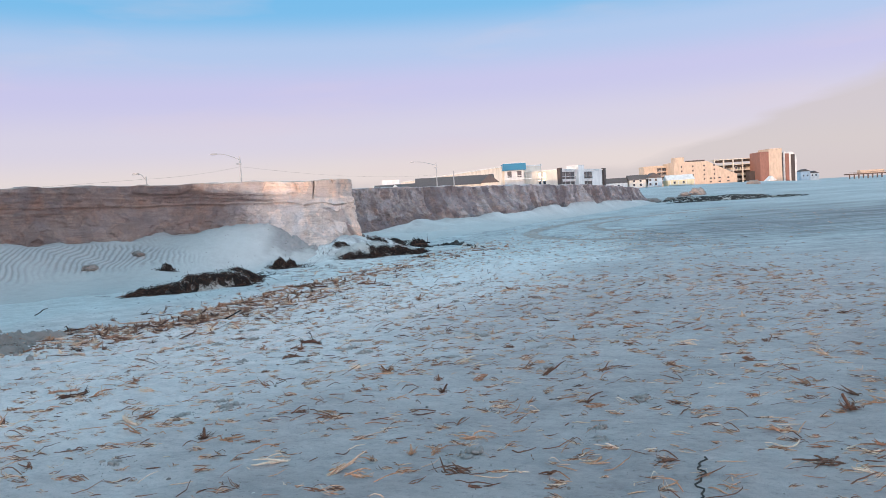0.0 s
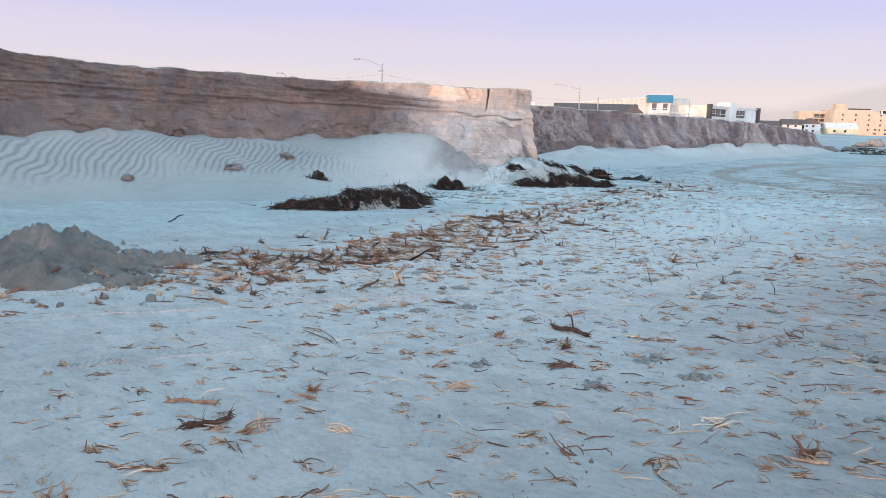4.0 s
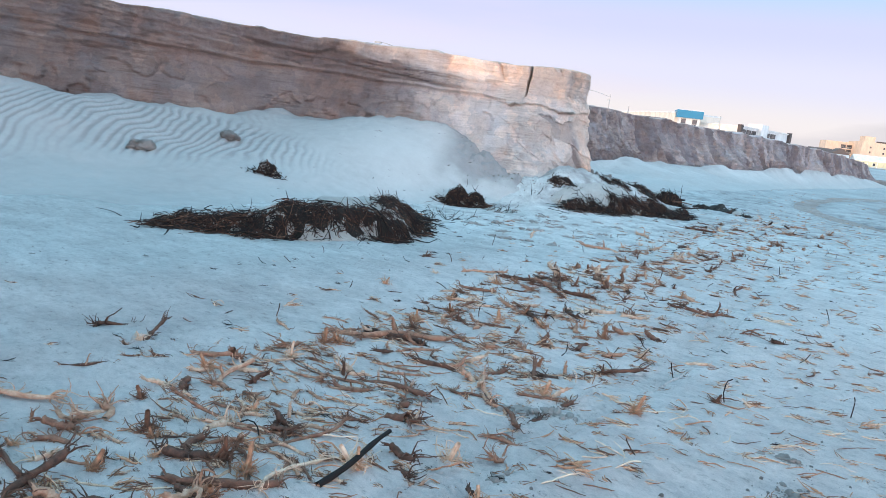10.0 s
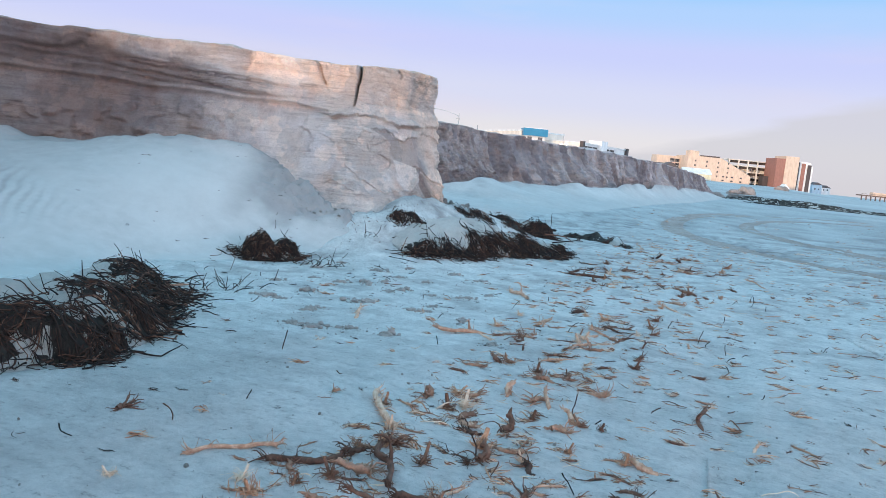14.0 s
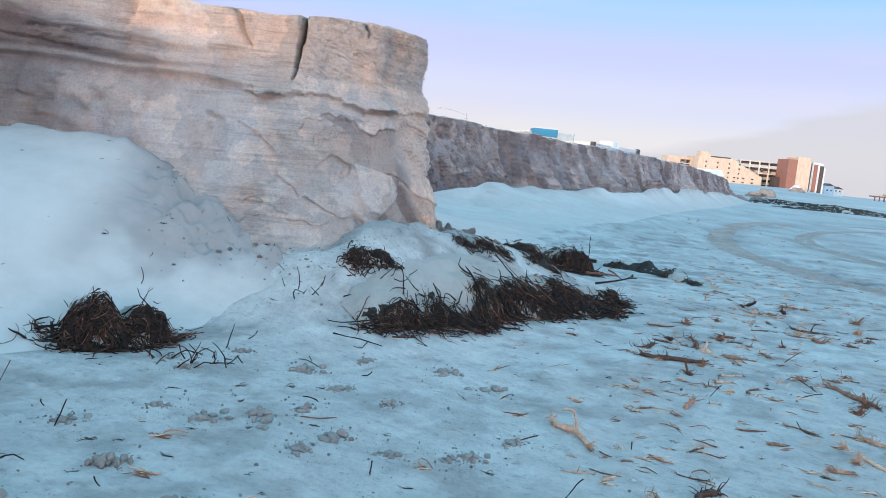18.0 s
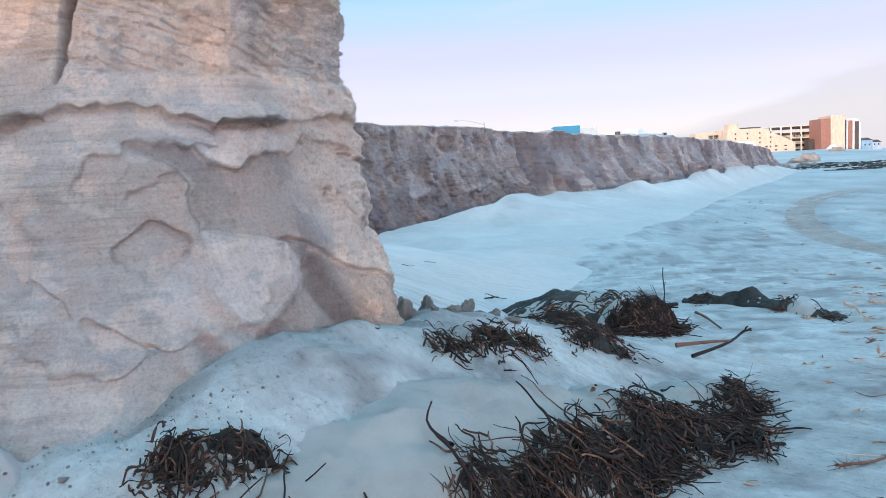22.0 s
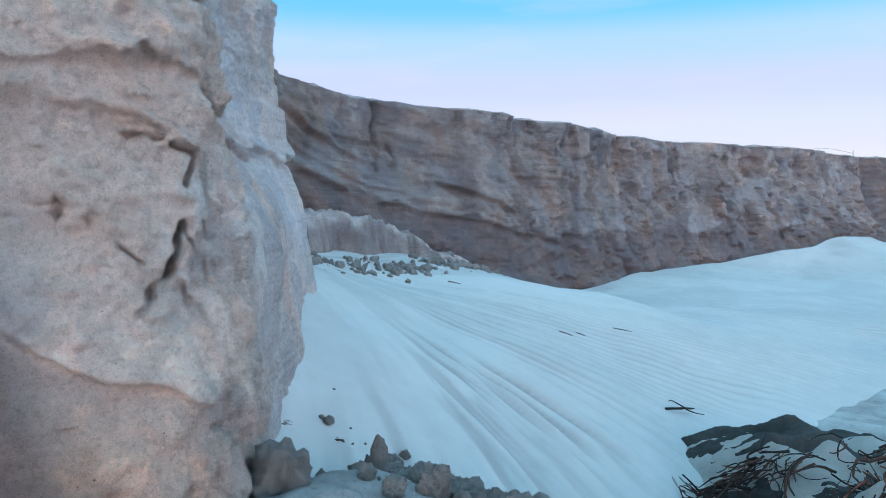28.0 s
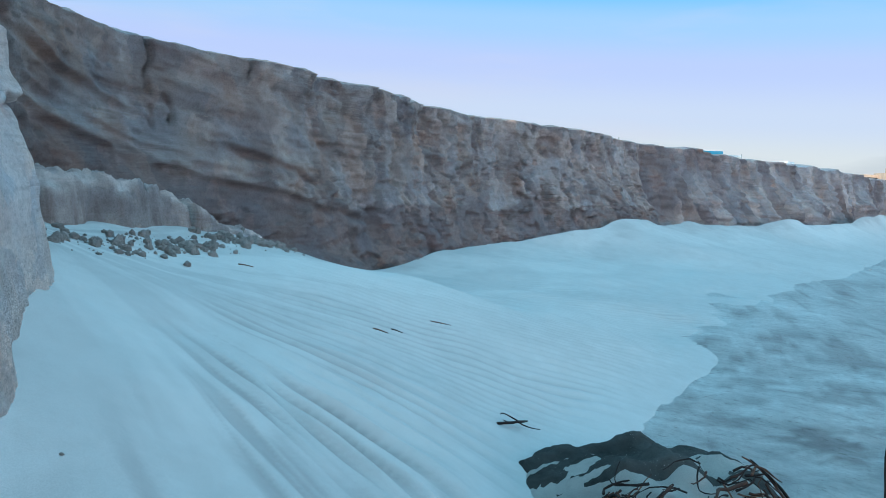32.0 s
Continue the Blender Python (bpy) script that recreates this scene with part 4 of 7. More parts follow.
def dune_top():
    """The flat back of the dune, inland of the rims."""
    from mathutils.geometry import tessellate_polygon
    pts = []
    for P, k in zip(tops, (4, 10, 16, 10, 6, 6)):
        pts += [Vector(p) for p in P[::k, -1]]
    pts += [Vector((-900, 420, 2.4)), Vector((-900, -60, 2.6))]
    tris = tessellate_polygon([pts])
    ob = new("dune_top", mesh_from("dune_top", [tuple(p) for p in pts], np.array(tris), M_TOP, False))
    tagged(ob, "flat sandy back of the dune", "dune", kind="structure")


dune_top()


# ---------------------------------------------------------------- drifted sand
def drift(name, inner, outer, n_u, step, style, label):
    """A slope of blown sand between the wall side (x, y, z) and its outer edge (x, y), sinking under the beach there."""
    A, _ = spline([(x, y, z, x2, y2) for (x, y, z), (x2, y2) in zip(inner, outer)], lambda i: step)
    u = np.linspace(0, 1, n_u)[None, :]
    X = A[:, 0:1] + (A[:, 3:4] - A[:, 0:1]) * u
    Y = A[:, 1:2] + (A[:, 4:5] - A[:, 1:2]) * u
    foot = base_level(X, Y) - 0.03
    if style == "near":
        prof = 0.62 * (1 - smooth(-0.05, 0.80, u)) + 0.38 * (1 - u) ** 1.3
    else:
        prof = (0.45 * (1 - u) ** 2.0 + 0.55 * (1 - u ** 2.2)) * smooth(34, 31, Y) + (0.72 * (1 - u) ** 2.0 + 0.28 * (1 - u ** 3)) * smooth(31, 34, Y)
    Z = foot + (A[:, 2:3] - foot) * prof
    Z = Z + 0.05 * fbm(X * 0.6, Y * 0.6, 2.0, 3) * np.sin(np.pi * np.clip(u, 0, 1))
    Z = Z + 0.02 * fbm(X * 1.4, Y * 1.4, 9.0, 3) * smooth(1.0, 0.85, u)
    if style == "near":
        # wind ripples running down the upper slope
        rip = np.sin((X * 0.94 + Y * 0.22 + 0.16 * fbm(X * 0.9, Y * 0.9, 0.0, 3)) * 2 * np.pi / 0.155)
        m = smooth(0.03, 0.12, u) * smooth(0.62, 0.40, u) * smooth(-0.45, 0.15, fbm(X * 0.5 + 3, Y * 0.5, 0.0, 2) + 0.5 * smooth(-6.2, -8.0, X)) * smooth(-5.4, -6.6, X)
        Z = Z + 0.012 * rip * m
        Z = Z + 0.10 * fbm(X * 1.2, Y * 1.2, 6.0, 4, 0.55) * smooth(0.12, 0.0, u)
        slump = smooth(-5.7, -5.2, X) * smooth(-3.6, -4.1, X) * smooth(0.38, 0.2, u + 0.15 * fbm(X * 2, Y * 2, 1.0, 3))
        Z = Z + slump * (0.08 * fbm(X * 5, Y * 5, 2.0, 4, 0.62) + 0.03 * smooth(0.0, 0.05, fbm(X * 3, Y * 3, 5.0, 4, 0.6)))
        # ripple troughs darker for coarse grains and painted shade; landward end shaded in tone
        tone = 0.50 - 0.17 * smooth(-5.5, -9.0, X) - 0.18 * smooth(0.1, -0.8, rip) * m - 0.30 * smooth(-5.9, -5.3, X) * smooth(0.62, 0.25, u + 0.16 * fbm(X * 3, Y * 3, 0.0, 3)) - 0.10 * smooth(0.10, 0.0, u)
    else:
        # long blown ridges fanning down from the headland, then fine ripples on the floor
        ang = np.arctan2(Y - 29.3, X + 5.2)
        rad = np.hypot(Y - 29.3, X + 5.2)
        rid = (0.6 * fbm(ang * 46 + 0.5 * fbm(X, Y, 0.0, 2), rad * 0.45, 3.0, 3) + 0.4 * np.sin(ang * 96 + 3.5 * fbm(X * 0.8, Y * 0.8, 1.0, 3))) * smooth(-0.25, 0.25, fbm(ang * 5 + 3, rad * 0.3, 1.0, 2) + 0.5 * smooth(0.35, 0.7, u) - 0.1)
        # ridge hollows painted darker as shade; darker along the wall side
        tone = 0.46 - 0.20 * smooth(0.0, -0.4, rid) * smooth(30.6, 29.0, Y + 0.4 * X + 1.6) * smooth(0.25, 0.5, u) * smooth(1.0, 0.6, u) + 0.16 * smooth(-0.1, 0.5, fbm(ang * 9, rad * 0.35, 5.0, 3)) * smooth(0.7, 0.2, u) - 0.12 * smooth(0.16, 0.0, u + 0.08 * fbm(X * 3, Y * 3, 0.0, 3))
        Z = Z + (0.010 + 0.030 * smooth(0.35, 0.65, u)) * rid * smooth(30.6, 29.0, Y + 0.4 * X + 1.6) * smooth(0.25, 0.5, u) * smooth(1.0, 0.7, u)
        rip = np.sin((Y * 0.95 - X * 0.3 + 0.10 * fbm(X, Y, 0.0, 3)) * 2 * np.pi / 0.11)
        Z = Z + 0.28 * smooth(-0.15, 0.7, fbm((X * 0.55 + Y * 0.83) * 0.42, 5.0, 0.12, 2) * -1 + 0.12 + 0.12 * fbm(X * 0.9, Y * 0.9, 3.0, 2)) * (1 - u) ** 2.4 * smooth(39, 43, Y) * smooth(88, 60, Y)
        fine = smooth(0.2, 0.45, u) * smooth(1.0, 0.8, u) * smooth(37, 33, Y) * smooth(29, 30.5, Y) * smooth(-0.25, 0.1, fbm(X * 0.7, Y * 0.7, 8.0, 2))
        # shade of the fine ripple troughs put into the tone
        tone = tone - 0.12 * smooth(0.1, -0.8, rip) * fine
        Z = Z + 0.011 * rip * smooth(0.2, 0.45, u) * smooth(1.0, 0.8, u) * smooth(37, 33, Y) * smooth(29, 30.5, Y)
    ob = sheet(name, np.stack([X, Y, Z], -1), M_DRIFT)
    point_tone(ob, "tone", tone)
    return tagged(ob, label, "sand drift", kind="structure")


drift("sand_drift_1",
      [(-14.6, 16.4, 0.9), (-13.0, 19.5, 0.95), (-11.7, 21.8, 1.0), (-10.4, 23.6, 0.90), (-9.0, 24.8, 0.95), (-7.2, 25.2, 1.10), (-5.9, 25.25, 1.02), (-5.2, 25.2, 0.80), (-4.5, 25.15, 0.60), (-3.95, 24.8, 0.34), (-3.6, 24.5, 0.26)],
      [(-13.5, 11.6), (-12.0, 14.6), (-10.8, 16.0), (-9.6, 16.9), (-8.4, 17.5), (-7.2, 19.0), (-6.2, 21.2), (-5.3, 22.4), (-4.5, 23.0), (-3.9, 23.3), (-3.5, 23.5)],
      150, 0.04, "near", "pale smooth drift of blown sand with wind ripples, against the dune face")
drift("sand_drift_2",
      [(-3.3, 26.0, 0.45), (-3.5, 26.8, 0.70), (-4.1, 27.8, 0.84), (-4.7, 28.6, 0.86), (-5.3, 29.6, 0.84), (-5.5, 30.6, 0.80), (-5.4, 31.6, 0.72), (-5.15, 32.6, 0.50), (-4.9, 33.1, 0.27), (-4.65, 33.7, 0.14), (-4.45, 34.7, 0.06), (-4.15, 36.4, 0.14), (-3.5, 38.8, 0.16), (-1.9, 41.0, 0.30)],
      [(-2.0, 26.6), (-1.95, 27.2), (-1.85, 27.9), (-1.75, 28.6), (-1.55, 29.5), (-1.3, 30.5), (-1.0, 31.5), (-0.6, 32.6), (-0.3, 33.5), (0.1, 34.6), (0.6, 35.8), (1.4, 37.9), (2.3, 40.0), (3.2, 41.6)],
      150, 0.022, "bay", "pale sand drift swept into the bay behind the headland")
drift("sand_drift_3",
      [(-1.9, 41.0, 0.30), (0.0, 44.8, 0.42), (2.8, 48.0, 0.40), (7.6, 55.4, 0.45), (13.0, 65.4, 0.45), (19.0, 77.0, 0.4), (23.6, 87.0, 0.2)],
      [(3.2, 41.6), (4.8, 45.0), (6.4, 49.0), (10.0, 56.5), (15.2, 66.5), (21.2, 78.0), (26.0, 88.0)],
      60, 0.15, "bay", "pale sand apron along the foot of the far dune face")


def slump():
    """Fallen slab of layered sand at the back of the bay: flat sanded top, broken upright front with gullies."""
    A, _ = spline([(-5.55, 29.3, 1.02, -4.95, 29.35), (-5.75, 29.9, 1.14, -5.05, 29.95), (-5.9, 30.6, 1.16, -5.08, 30.6), (-5.85, 31.4, 1.02, -5.02, 31.3), (-5.6, 32.1, 0.74, -4.92, 31.95), (-5.4, 32.7, 0.52, -4.9, 32.5)], lambda i: 0.012)
    u = np.linspace(0, 1, 90)[None, :]
    s = np.arange(len(A))[:, None] * 0.012
    cut = 0.62 + 0.12 * fbm(s * 2.2, 1.0, 2.0, 3, 0.5) - 0.22 * smooth(0.12, 0.02, np.abs(fbm(s * 2.6, 4.0, 1.0, 2)))
    X = A[:, 0:1] + (A[:, 3:4] - A[:, 0:1]) * u
    Y = A[:, 1:2] + (A[:, 4:5] - A[:, 1:2]) * u
    foot = A[:, 2:3] * 0.48 + 0.14
    step = 1 - smooth(cut - 0.02, cut + 0.10, u)
    Z = foot - 0.10 * u + (A[:, 2:3] - foot) * step * (0.92 + 0.10 * fbm(X * 4, Y * 4, 1.0, 3)) - 0.35 * smooth(cut + 0.15, 1.0, u)
    Z = Z + 0.035 * fbm(X * 7, Y * 7, 3.0, 4, 0.62) + 0.05 * smooth(0.0, 0.06, fbm(X * 4, Y * 4, 8.0, 3)) * smooth(cut + 0.15, cut, u)
    ob = sheet("slumped_slab", np.stack([X, Y, Z], -1), M_CUT)
    point_tone(ob, "tone", 0.20 + 0.34 * smooth(cut + 0.02, cut - 0.04, u) + 0.10 * fbm(X * 5, Y * 5, Z * 9, 3) - 0.16 * smooth(0.1, -0.2, fbm(s * 9, 1.0, Z * 3, 3)) * (1 - step))
    point_tone(ob, "stain_warmth", 0.35 - 0.2 * step + 0 * X)
    tagged(ob, "fallen slab of layered sand broken off the bay wall", "sand slump", kind="structure")


slump()


# ---------------------------------------------------------------- resting on the sand
from mathutils.bvhtree import BVHTree


def tree_of(name):
    me = bpy.data.objects[name].data
    co = np.empty(len(me.vertices) * 3, np.float32)
    me.vertices.foreach_get("co", co)
    lo = np.empty(len(me.loops), np.int32)
    me.loops.foreach_get("vertex_index", lo)
    return BVHTree.FromPolygons(co.reshape(-1, 3).tolist(), lo.reshape(-1, 4).tolist())


SAND = [tree_of(n) for n in ("ground", "sand_drift_1", "sand_drift_2", "slumped_slab")]


def rest(x, y, trees=None, top=1.6):
    """Height of the sand at x, y."""
    best = -1.0
    for t in trees or SAND:
        hit = t.ray_cast((x, y, top), (0, 0, -1))[0]
        if hit is not None:
            best = max(best, hit.z)
    return best


rng = np.random.default_rng(11)


# ---------------------------------------------------------------- plant materials
def stalk_material(name, stops, per_object, rough=0.75):
    def build(nt, bsdf, N, L):
        co = N("ShaderNodeNewGeometry").outputs["Position"]
        if per_object:
            r = N("ShaderNodeObjectInfo").outputs["Random"]
        else:
            r = N("ShaderNodeNewGeometry").outputs["Random Per Island"]
        n = noise_node(N, L, co, 30.0, 6, 0.75)
        mx = N("ShaderNodeMath")
        mx.operation = "MULTIPLY_ADD"
        mx.inputs[1].default_value = 0.8
        L(n, mx.inputs[0])
        m2 = N("ShaderNodeMath")
        m2.operation = "MULTIPLY_ADD"
        m2.inputs[1].default_value, m2.inputs[2].default_value = 0.7, -0.22
        L(r, m2.inputs[0])
        L(m2.outputs[0], mx.inputs[2])
        L(ramp_node(N, L, mx.outputs[0], stops), bsdf.inputs["Base Color"])
        bsdf.inputs["Roughness"].default_value = rough
        bsdf.inputs["Specular IOR Level"].default_value = 0.3
        f = noise_node(N, L, co, 170.0, 3, 0.6)
        L(bump_node(N, L, f, 0.5, 0.004), bsdf.inputs["Normal"])
    return material(name, build)


STRAW = [(0.10, (0.045, 0.024, 0.018)), (0.95, (0.78, 0.57, 0.43)), (0.42, (0.19, 0.09, 0.060)), (0.68, (0.46, 0.25, 0.165))]
PALE_STRAW = [(0.06, (0.07, 0.04, 0.03)), (0.90, (0.86, 0.68, 0.53)), (0.34, (0.22, 0.10, 0.062)), (0.60, (0.56, 0.29, 0.17))]
BROWN = [(0.10, (0.007, 0.005, 0.005)), (0.98, (0.30, 0.155, 0.10)), (0.50, (0.024, 0.012, 0.009)), (0.80, (0.075, 0.034, 0.022))]
M_REED = stalk_material("dry_reed_stalk", STRAW, True)
M_REED_BITS = stalk_material("dry_reed_bits", STRAW, False)
M_STRAW_BITS = stalk_material("pale_straw_bits", PALE_STRAW, False)
M_STRAW = stalk_material("pale_straw", PALE_STRAW, True)
M_TWIG = stalk_material("dark_root_twig", BROWN, False)
M_TWIG_ONE = stalk_material("dark_twig_bark", BROWN, True)
M_MAT = sand_material("dark_root_mat", (0.010, 0.010, 0.009), (0.045, 0.036, 0.030), (0.06, 0.055, 0.05), lumps=0.9, spots=False, wind=True, crumbs=1.0)
M_PEAT = sand_material("black_peat", (0.016, 0.018, 0.017), (0.075, 0.074, 0.070), (0.14, 0.14, 0.135), lumps=0.8, spots=False, wind=True, crumbs=0.9)
M_CAP = sand_material("sand_on_roots", (0.34, 0.32, 0.30), (0.50, 0.48, 0.45), (0.56, 0.54, 0.51), lumps=0.4)


def bent_paths(start, direction, length, bend, K):
    """N bent lines: start (N, 3), direction (N, 3), length (N), bend strength (N)."""
    N = len(start)
    t = np.linspace(0, 1, K)
    direction = direction / (np.linalg.norm(direction, axis=1, keepdims=True) + 1e-9)
    side = rng.normal(size=(N, 3))
    side2 = rng.normal(size=(N, 3))
    off = side[:, None, :] * (np.sin(np.pi * t)[None, :, None]) + side2[:, None, :] * (t ** 2)[None, :, None]
    off += rng.normal(size=(N, K, 3)) * 0.12
    return start[:, None, :] + direction[:, None, :] * (t[None, :, None] * length[:, None, None]) + off * (bend * length)[:, None, None]


def heap(name, label, spine, width, height, twigs, cap_side, cap=0.5, big=28, dark=M_MAT, swell=0.0):
    """A wrack heap: earth core, dark root mat, sand cap, a mass of fine twigs and single larger twigs."""
    S, _ = spline([(x, y, w) for (x, y), w in zip(spine, width)], lambda i: 0.03 if max(width) < 0.9 else 0.15)
    n = len(S)
    x0, y0 = S[n // 2, 0], S[n // 2, 1]
    z0 = rest(x0, y0)
    top = new(name)
    top.location = (x0, y0, z0)
    tagged(top, label, "debris heap")
    D = np.gradient(S[:, :2], axis=0)
    D /= np.linalg.norm(D, axis=1, keepdims=True)
    nor = np.stack([-D[:, 1], D[:, 0]], 1) * cap_side
    along = np.linspace(0, 1, n)
    hump = np.sin(np.pi * np.clip(along, 0.0, 1.0)) ** 0.6 * (0.8 + 0.35 * fbm(along * 5 + x0, 0.0, 1.0, 2)) * (1 - swell + 2 * swell * along)
    vv = np.linspace(-1, 1, 96)[None, :]
    w = S[:, 2:3] * (1.12 + 0.2 * fbm(S[:, 0:1] * 2.4, S[:, 1:2] * 2.4 + vv * 1.2, 3.0, 3))
    X = S[:, 0:1] + nor[:, 0:1] * vv * w - x0
    Y = S[:, 1:2] + nor[:, 1:2] * vv * w - y0
    # steeper on the front, gentle behind
    prof = np.where(vv < 0, (1 - np.abs(vv) ** 2.4), (1 - vv ** 2) ** 1.5)
    under = np.array([[rest(x0 + a, y0 + b) for a, b in zip(ra[::5], rb[::5])] for ra, rb in zip(X, Y)]) - z0
    under = np.stack([np.interp(np.arange(96), np.arange(0, 96, 5), r) for r in under])
    Z = under - 0.04 + (height * hump[:, None] + 0.03) * prof
    Z = Z + 0.05 * fbm(X * 3 + x0, Y * 3, 2.0, 4, 0.55) * prof
    core = np.stack([X, Y, Z], -1)
    if cap <= 1:
        part("sand_cap", mesh_from("sand_cap", core.reshape(-1, 3), grid_faces(*core.shape[:2]), M_CAP), top, "crust of pale sand over the roots")
    # bunches of stems lie along the front, with gaps of sand between them
    M = max(3, int(twigs / 42))
    bi = ((0.03 + 0.94 * (np.repeat(np.arange(M), 4) + rng.random(M * 4)) / M) * (n - 1)).astype(int)
    bj = ((np.clip(rng.normal(-0.66, 0.22, M * 4), -0.98, 0.25) + 1) / 2 * 95).astype(int)
    clump = fbm(X * 5.5 + x0, Y * 5.5, 5.0, 2)[bi, bj] + rng.normal(0, 0.35, M * 4)
    keep = np.arange(M) * 4 + clump.reshape(M, 4).argmax(1)
    bi, bj = bi[keep], bj[keep]
    C = core[bi, bj]
    dens = sum(np.exp(-((X - c[0]) ** 2 + (Y - c[1]) ** 2) / 0.014) for c in C)
    mat = core.copy()
    if cap > 1:
        streak = fbm((X * 0.5 - Y) * 9 + 2 * fbm(X * 2, Y * 2, 4.0, 2), (X + 0.5 * Y) * 1.2, 2.0, 3)
        mat[..., 2] += (0.03 * fbm(X * 2.5, Y * 2.5, 2.0, 3) + 0.040 * streak) * prof - 0.022 + 0.012 * fbm(X * 15, Y * 15, 1.0, 3, 0.6)
    else:
        mat[..., 2] += 0.030 * np.clip(dens - 0.75, -1, 0.6) + 0.025 * fbm(X * 13, Y * 13, 1.0, 3, 0.6) * smooth(1.0, 0.8, np.abs(vv)) - 0.012
    if cap > 1:
        low = core.copy()
        low[..., 2] -= 0.030 + 0.012 * fbm(X * 6, Y * 6, 7.0, 3)
        part("sand_cap", mesh_from("sand_cap", low.reshape(-1, 3), grid_faces(*low.shape[:2]), M_CAP), top, "pale sand lying in the hollows of the peat")
    part("root_mat", mesh_from("root_mat", mat.reshape(-1, 3), grid_faces(*mat.shape[:2]), dark), top, "matted dark roots and soil")
    tree = BVHTree.FromPolygons(core.reshape(-1, 3).tolist(), grid_faces(*core.shape[:2]).tolist())

    def lie(x, y):
        hit = tree.ray_cast((x, y, 3.0), (0, 0, -1))[0]
        return max(hit.z if hit is not None else -9.0, rest(x0 + x, y0 + y) - z0)

    def stems(N, l0, l1, radius, K, spiky):
        """Kinked stems that follow the heap's surface, bunch by bunch, some springing clear of it."""
        q = rng.integers(0, M, N)
        run = np.arctan2(D[bi, 1], D[bi, 0]) + np.where(rng.random(M) < 0.5, 0, np.pi) + rng.normal(0, 0.40, M)
        curl = rng.normal(0, 0.10, M)
        th = run[q][:, None] + rng.normal(0, 0.45, N)[:, None] + curl[q][:, None] * np.arange(K)[None, :] + np.cumsum(rng.normal(0, 0.09, (N, K)), 1) + np.where(rng.random((N, K)) < 0.17, rng.normal(0, 0.9, (N, K)), 0).cumsum(1)
        th = np.where(rng.random(N)[:, None] < 0.16, th + rng.uniform(0, 6.28, N)[:, None], th)
        L_ = rng.uniform(l0, l1, N)
        st = C[q, :2] + rng.normal(0, 0.045, (N, 2)) + np.stack([np.cos(run[q]), np.sin(run[q])], 1) * rng.normal(0, 0.11 * reach, (N, 1)) - np.stack([np.cos(run[q]), np.sin(run[q])], 1) * (L_ * rng.uniform(0.1, 0.9, N))[:, None]
        px_ = st[:, 0:1] + np.cumsum(np.cos(th), 1) * (L_ / K)[:, None]
        py_ = st[:, 1:2] + np.cumsum(np.sin(th), 1) * (L_ / K)[:, None]
        t = np.linspace(0, 1, K)[None, :]
        spring = np.where(rng.random(N) < spiky, rng.uniform(0.04, 0.17, N), rng.normal(0, 0.008, N))[:, None]
        off = np.abs(rng.normal(0.012, 0.026, N))[:, None] + np.abs(spring) * t ** 1.4 + 0.006 * np.sin(6 * t + rng.uniform(0, 6, N)[:, None])
        base = np.array([[lie(a_, b_) for a_, b_ in zip(ra, rb)] for ra, rb in zip(px_[:, ::2], py_[:, ::2])])
        base = np.stack([np.interp(np.arange(K), np.arange(0, K, 2), r) for r in base])
        R = radius * rng.uniform(0.45, 1.6, N)[:, None] * np.linspace(1.0, 0.45, K)[None, :] * rng.uniform(0.85, 1.2, (N, K))
        return np.stack([px_, py_, base + off], -1), R

    reach = min(1.0, 0.35 + max(width))
    P, R = stems(int(twigs * 0.85), 0.07 * reach, 0.25 * reach, 0.0046, 9, 0.02)
    tw = part("twig_mass", mesh_from("twig_mass", *tube_data(P, R, 4), M_TWIG), top, "tangled thin dark stems")
    tw["kind"] = "stuff"
    P, R = stems(big, 0.20 * reach, 0.62 * reach, 0.0068, 9, 0.10)
    for k in range(big):
        v, f = tube_data(P[k:k + 1], R[k:k + 1], 5)
        part("twig", mesh_from("twig", v, f, M_TWIG_ONE), top)
    return top


heap("debris_heap", "long heap of dark broken stems with pale sand on top", [(-7.4, 17.3), (-6.5, 17.65), (-5.75, 18.3), (-5.45, 19.4), (-5.75, 20.5), (-6.15, 21.25)],
     [0.28, 0.42, 0.62, 0.60, 0.44, 0.24], 0.40, 3900, 1, 0.72, big=130, swell=0.2)
heap("debris_heap", "small rounded clump of dark stems under a sand crust", [(-5.25, 23.05), (-4.95, 23.15), (-4.68, 23.35)], [0.28, 0.36, 0.28], 0.32, 900, 1, 0.55, big=24)
heap("debris_heap", "broad heap of tangled dark stems below the headland", [(-3.35, 23.75), (-2.9, 24.15), (-2.4, 24.85), (-1.9, 25.4), (-1.4, 25.8), (-0.9, 26.25), (-0.7, 26.6)],
     [0.24, 0.42, 0.46, 0.42, 0.40, 0.34, 0.15], 0.22, 2900, 1, 0.70, big=110)
heap("root_mound", "black matted peat mound beside the brown roots", [(-1.98, 28.6), (-1.62, 28.9), (-1.25, 29.15), (-0.9, 29.3)], [0.32, 0.62, 0.66, 0.40], 0.30, 260, 1, 1.25, big=14, dark=M_PEAT, swell=0.25)
heap("root_clump", "tangle of reddish brown roots beside the peat mound", [(-1.25, 28.0), (-0.98, 28.25), (-0.7, 28.6)], [0.24, 0.36, 0.24], 0.28, 1500, 1, 0.97, big=40)
heap("peat_strip", "low black strip of peat lying on the sand", [(-0.1, 29.95), (0.35, 29.85), (0.75, 29.45), (1.15, 28.85), (1.4, 28.7)], [0.10, 0.16, 0.16, 0.17, 0.08], 0.12, 120, 1, 1.3, big=6, dark=M_PEAT)
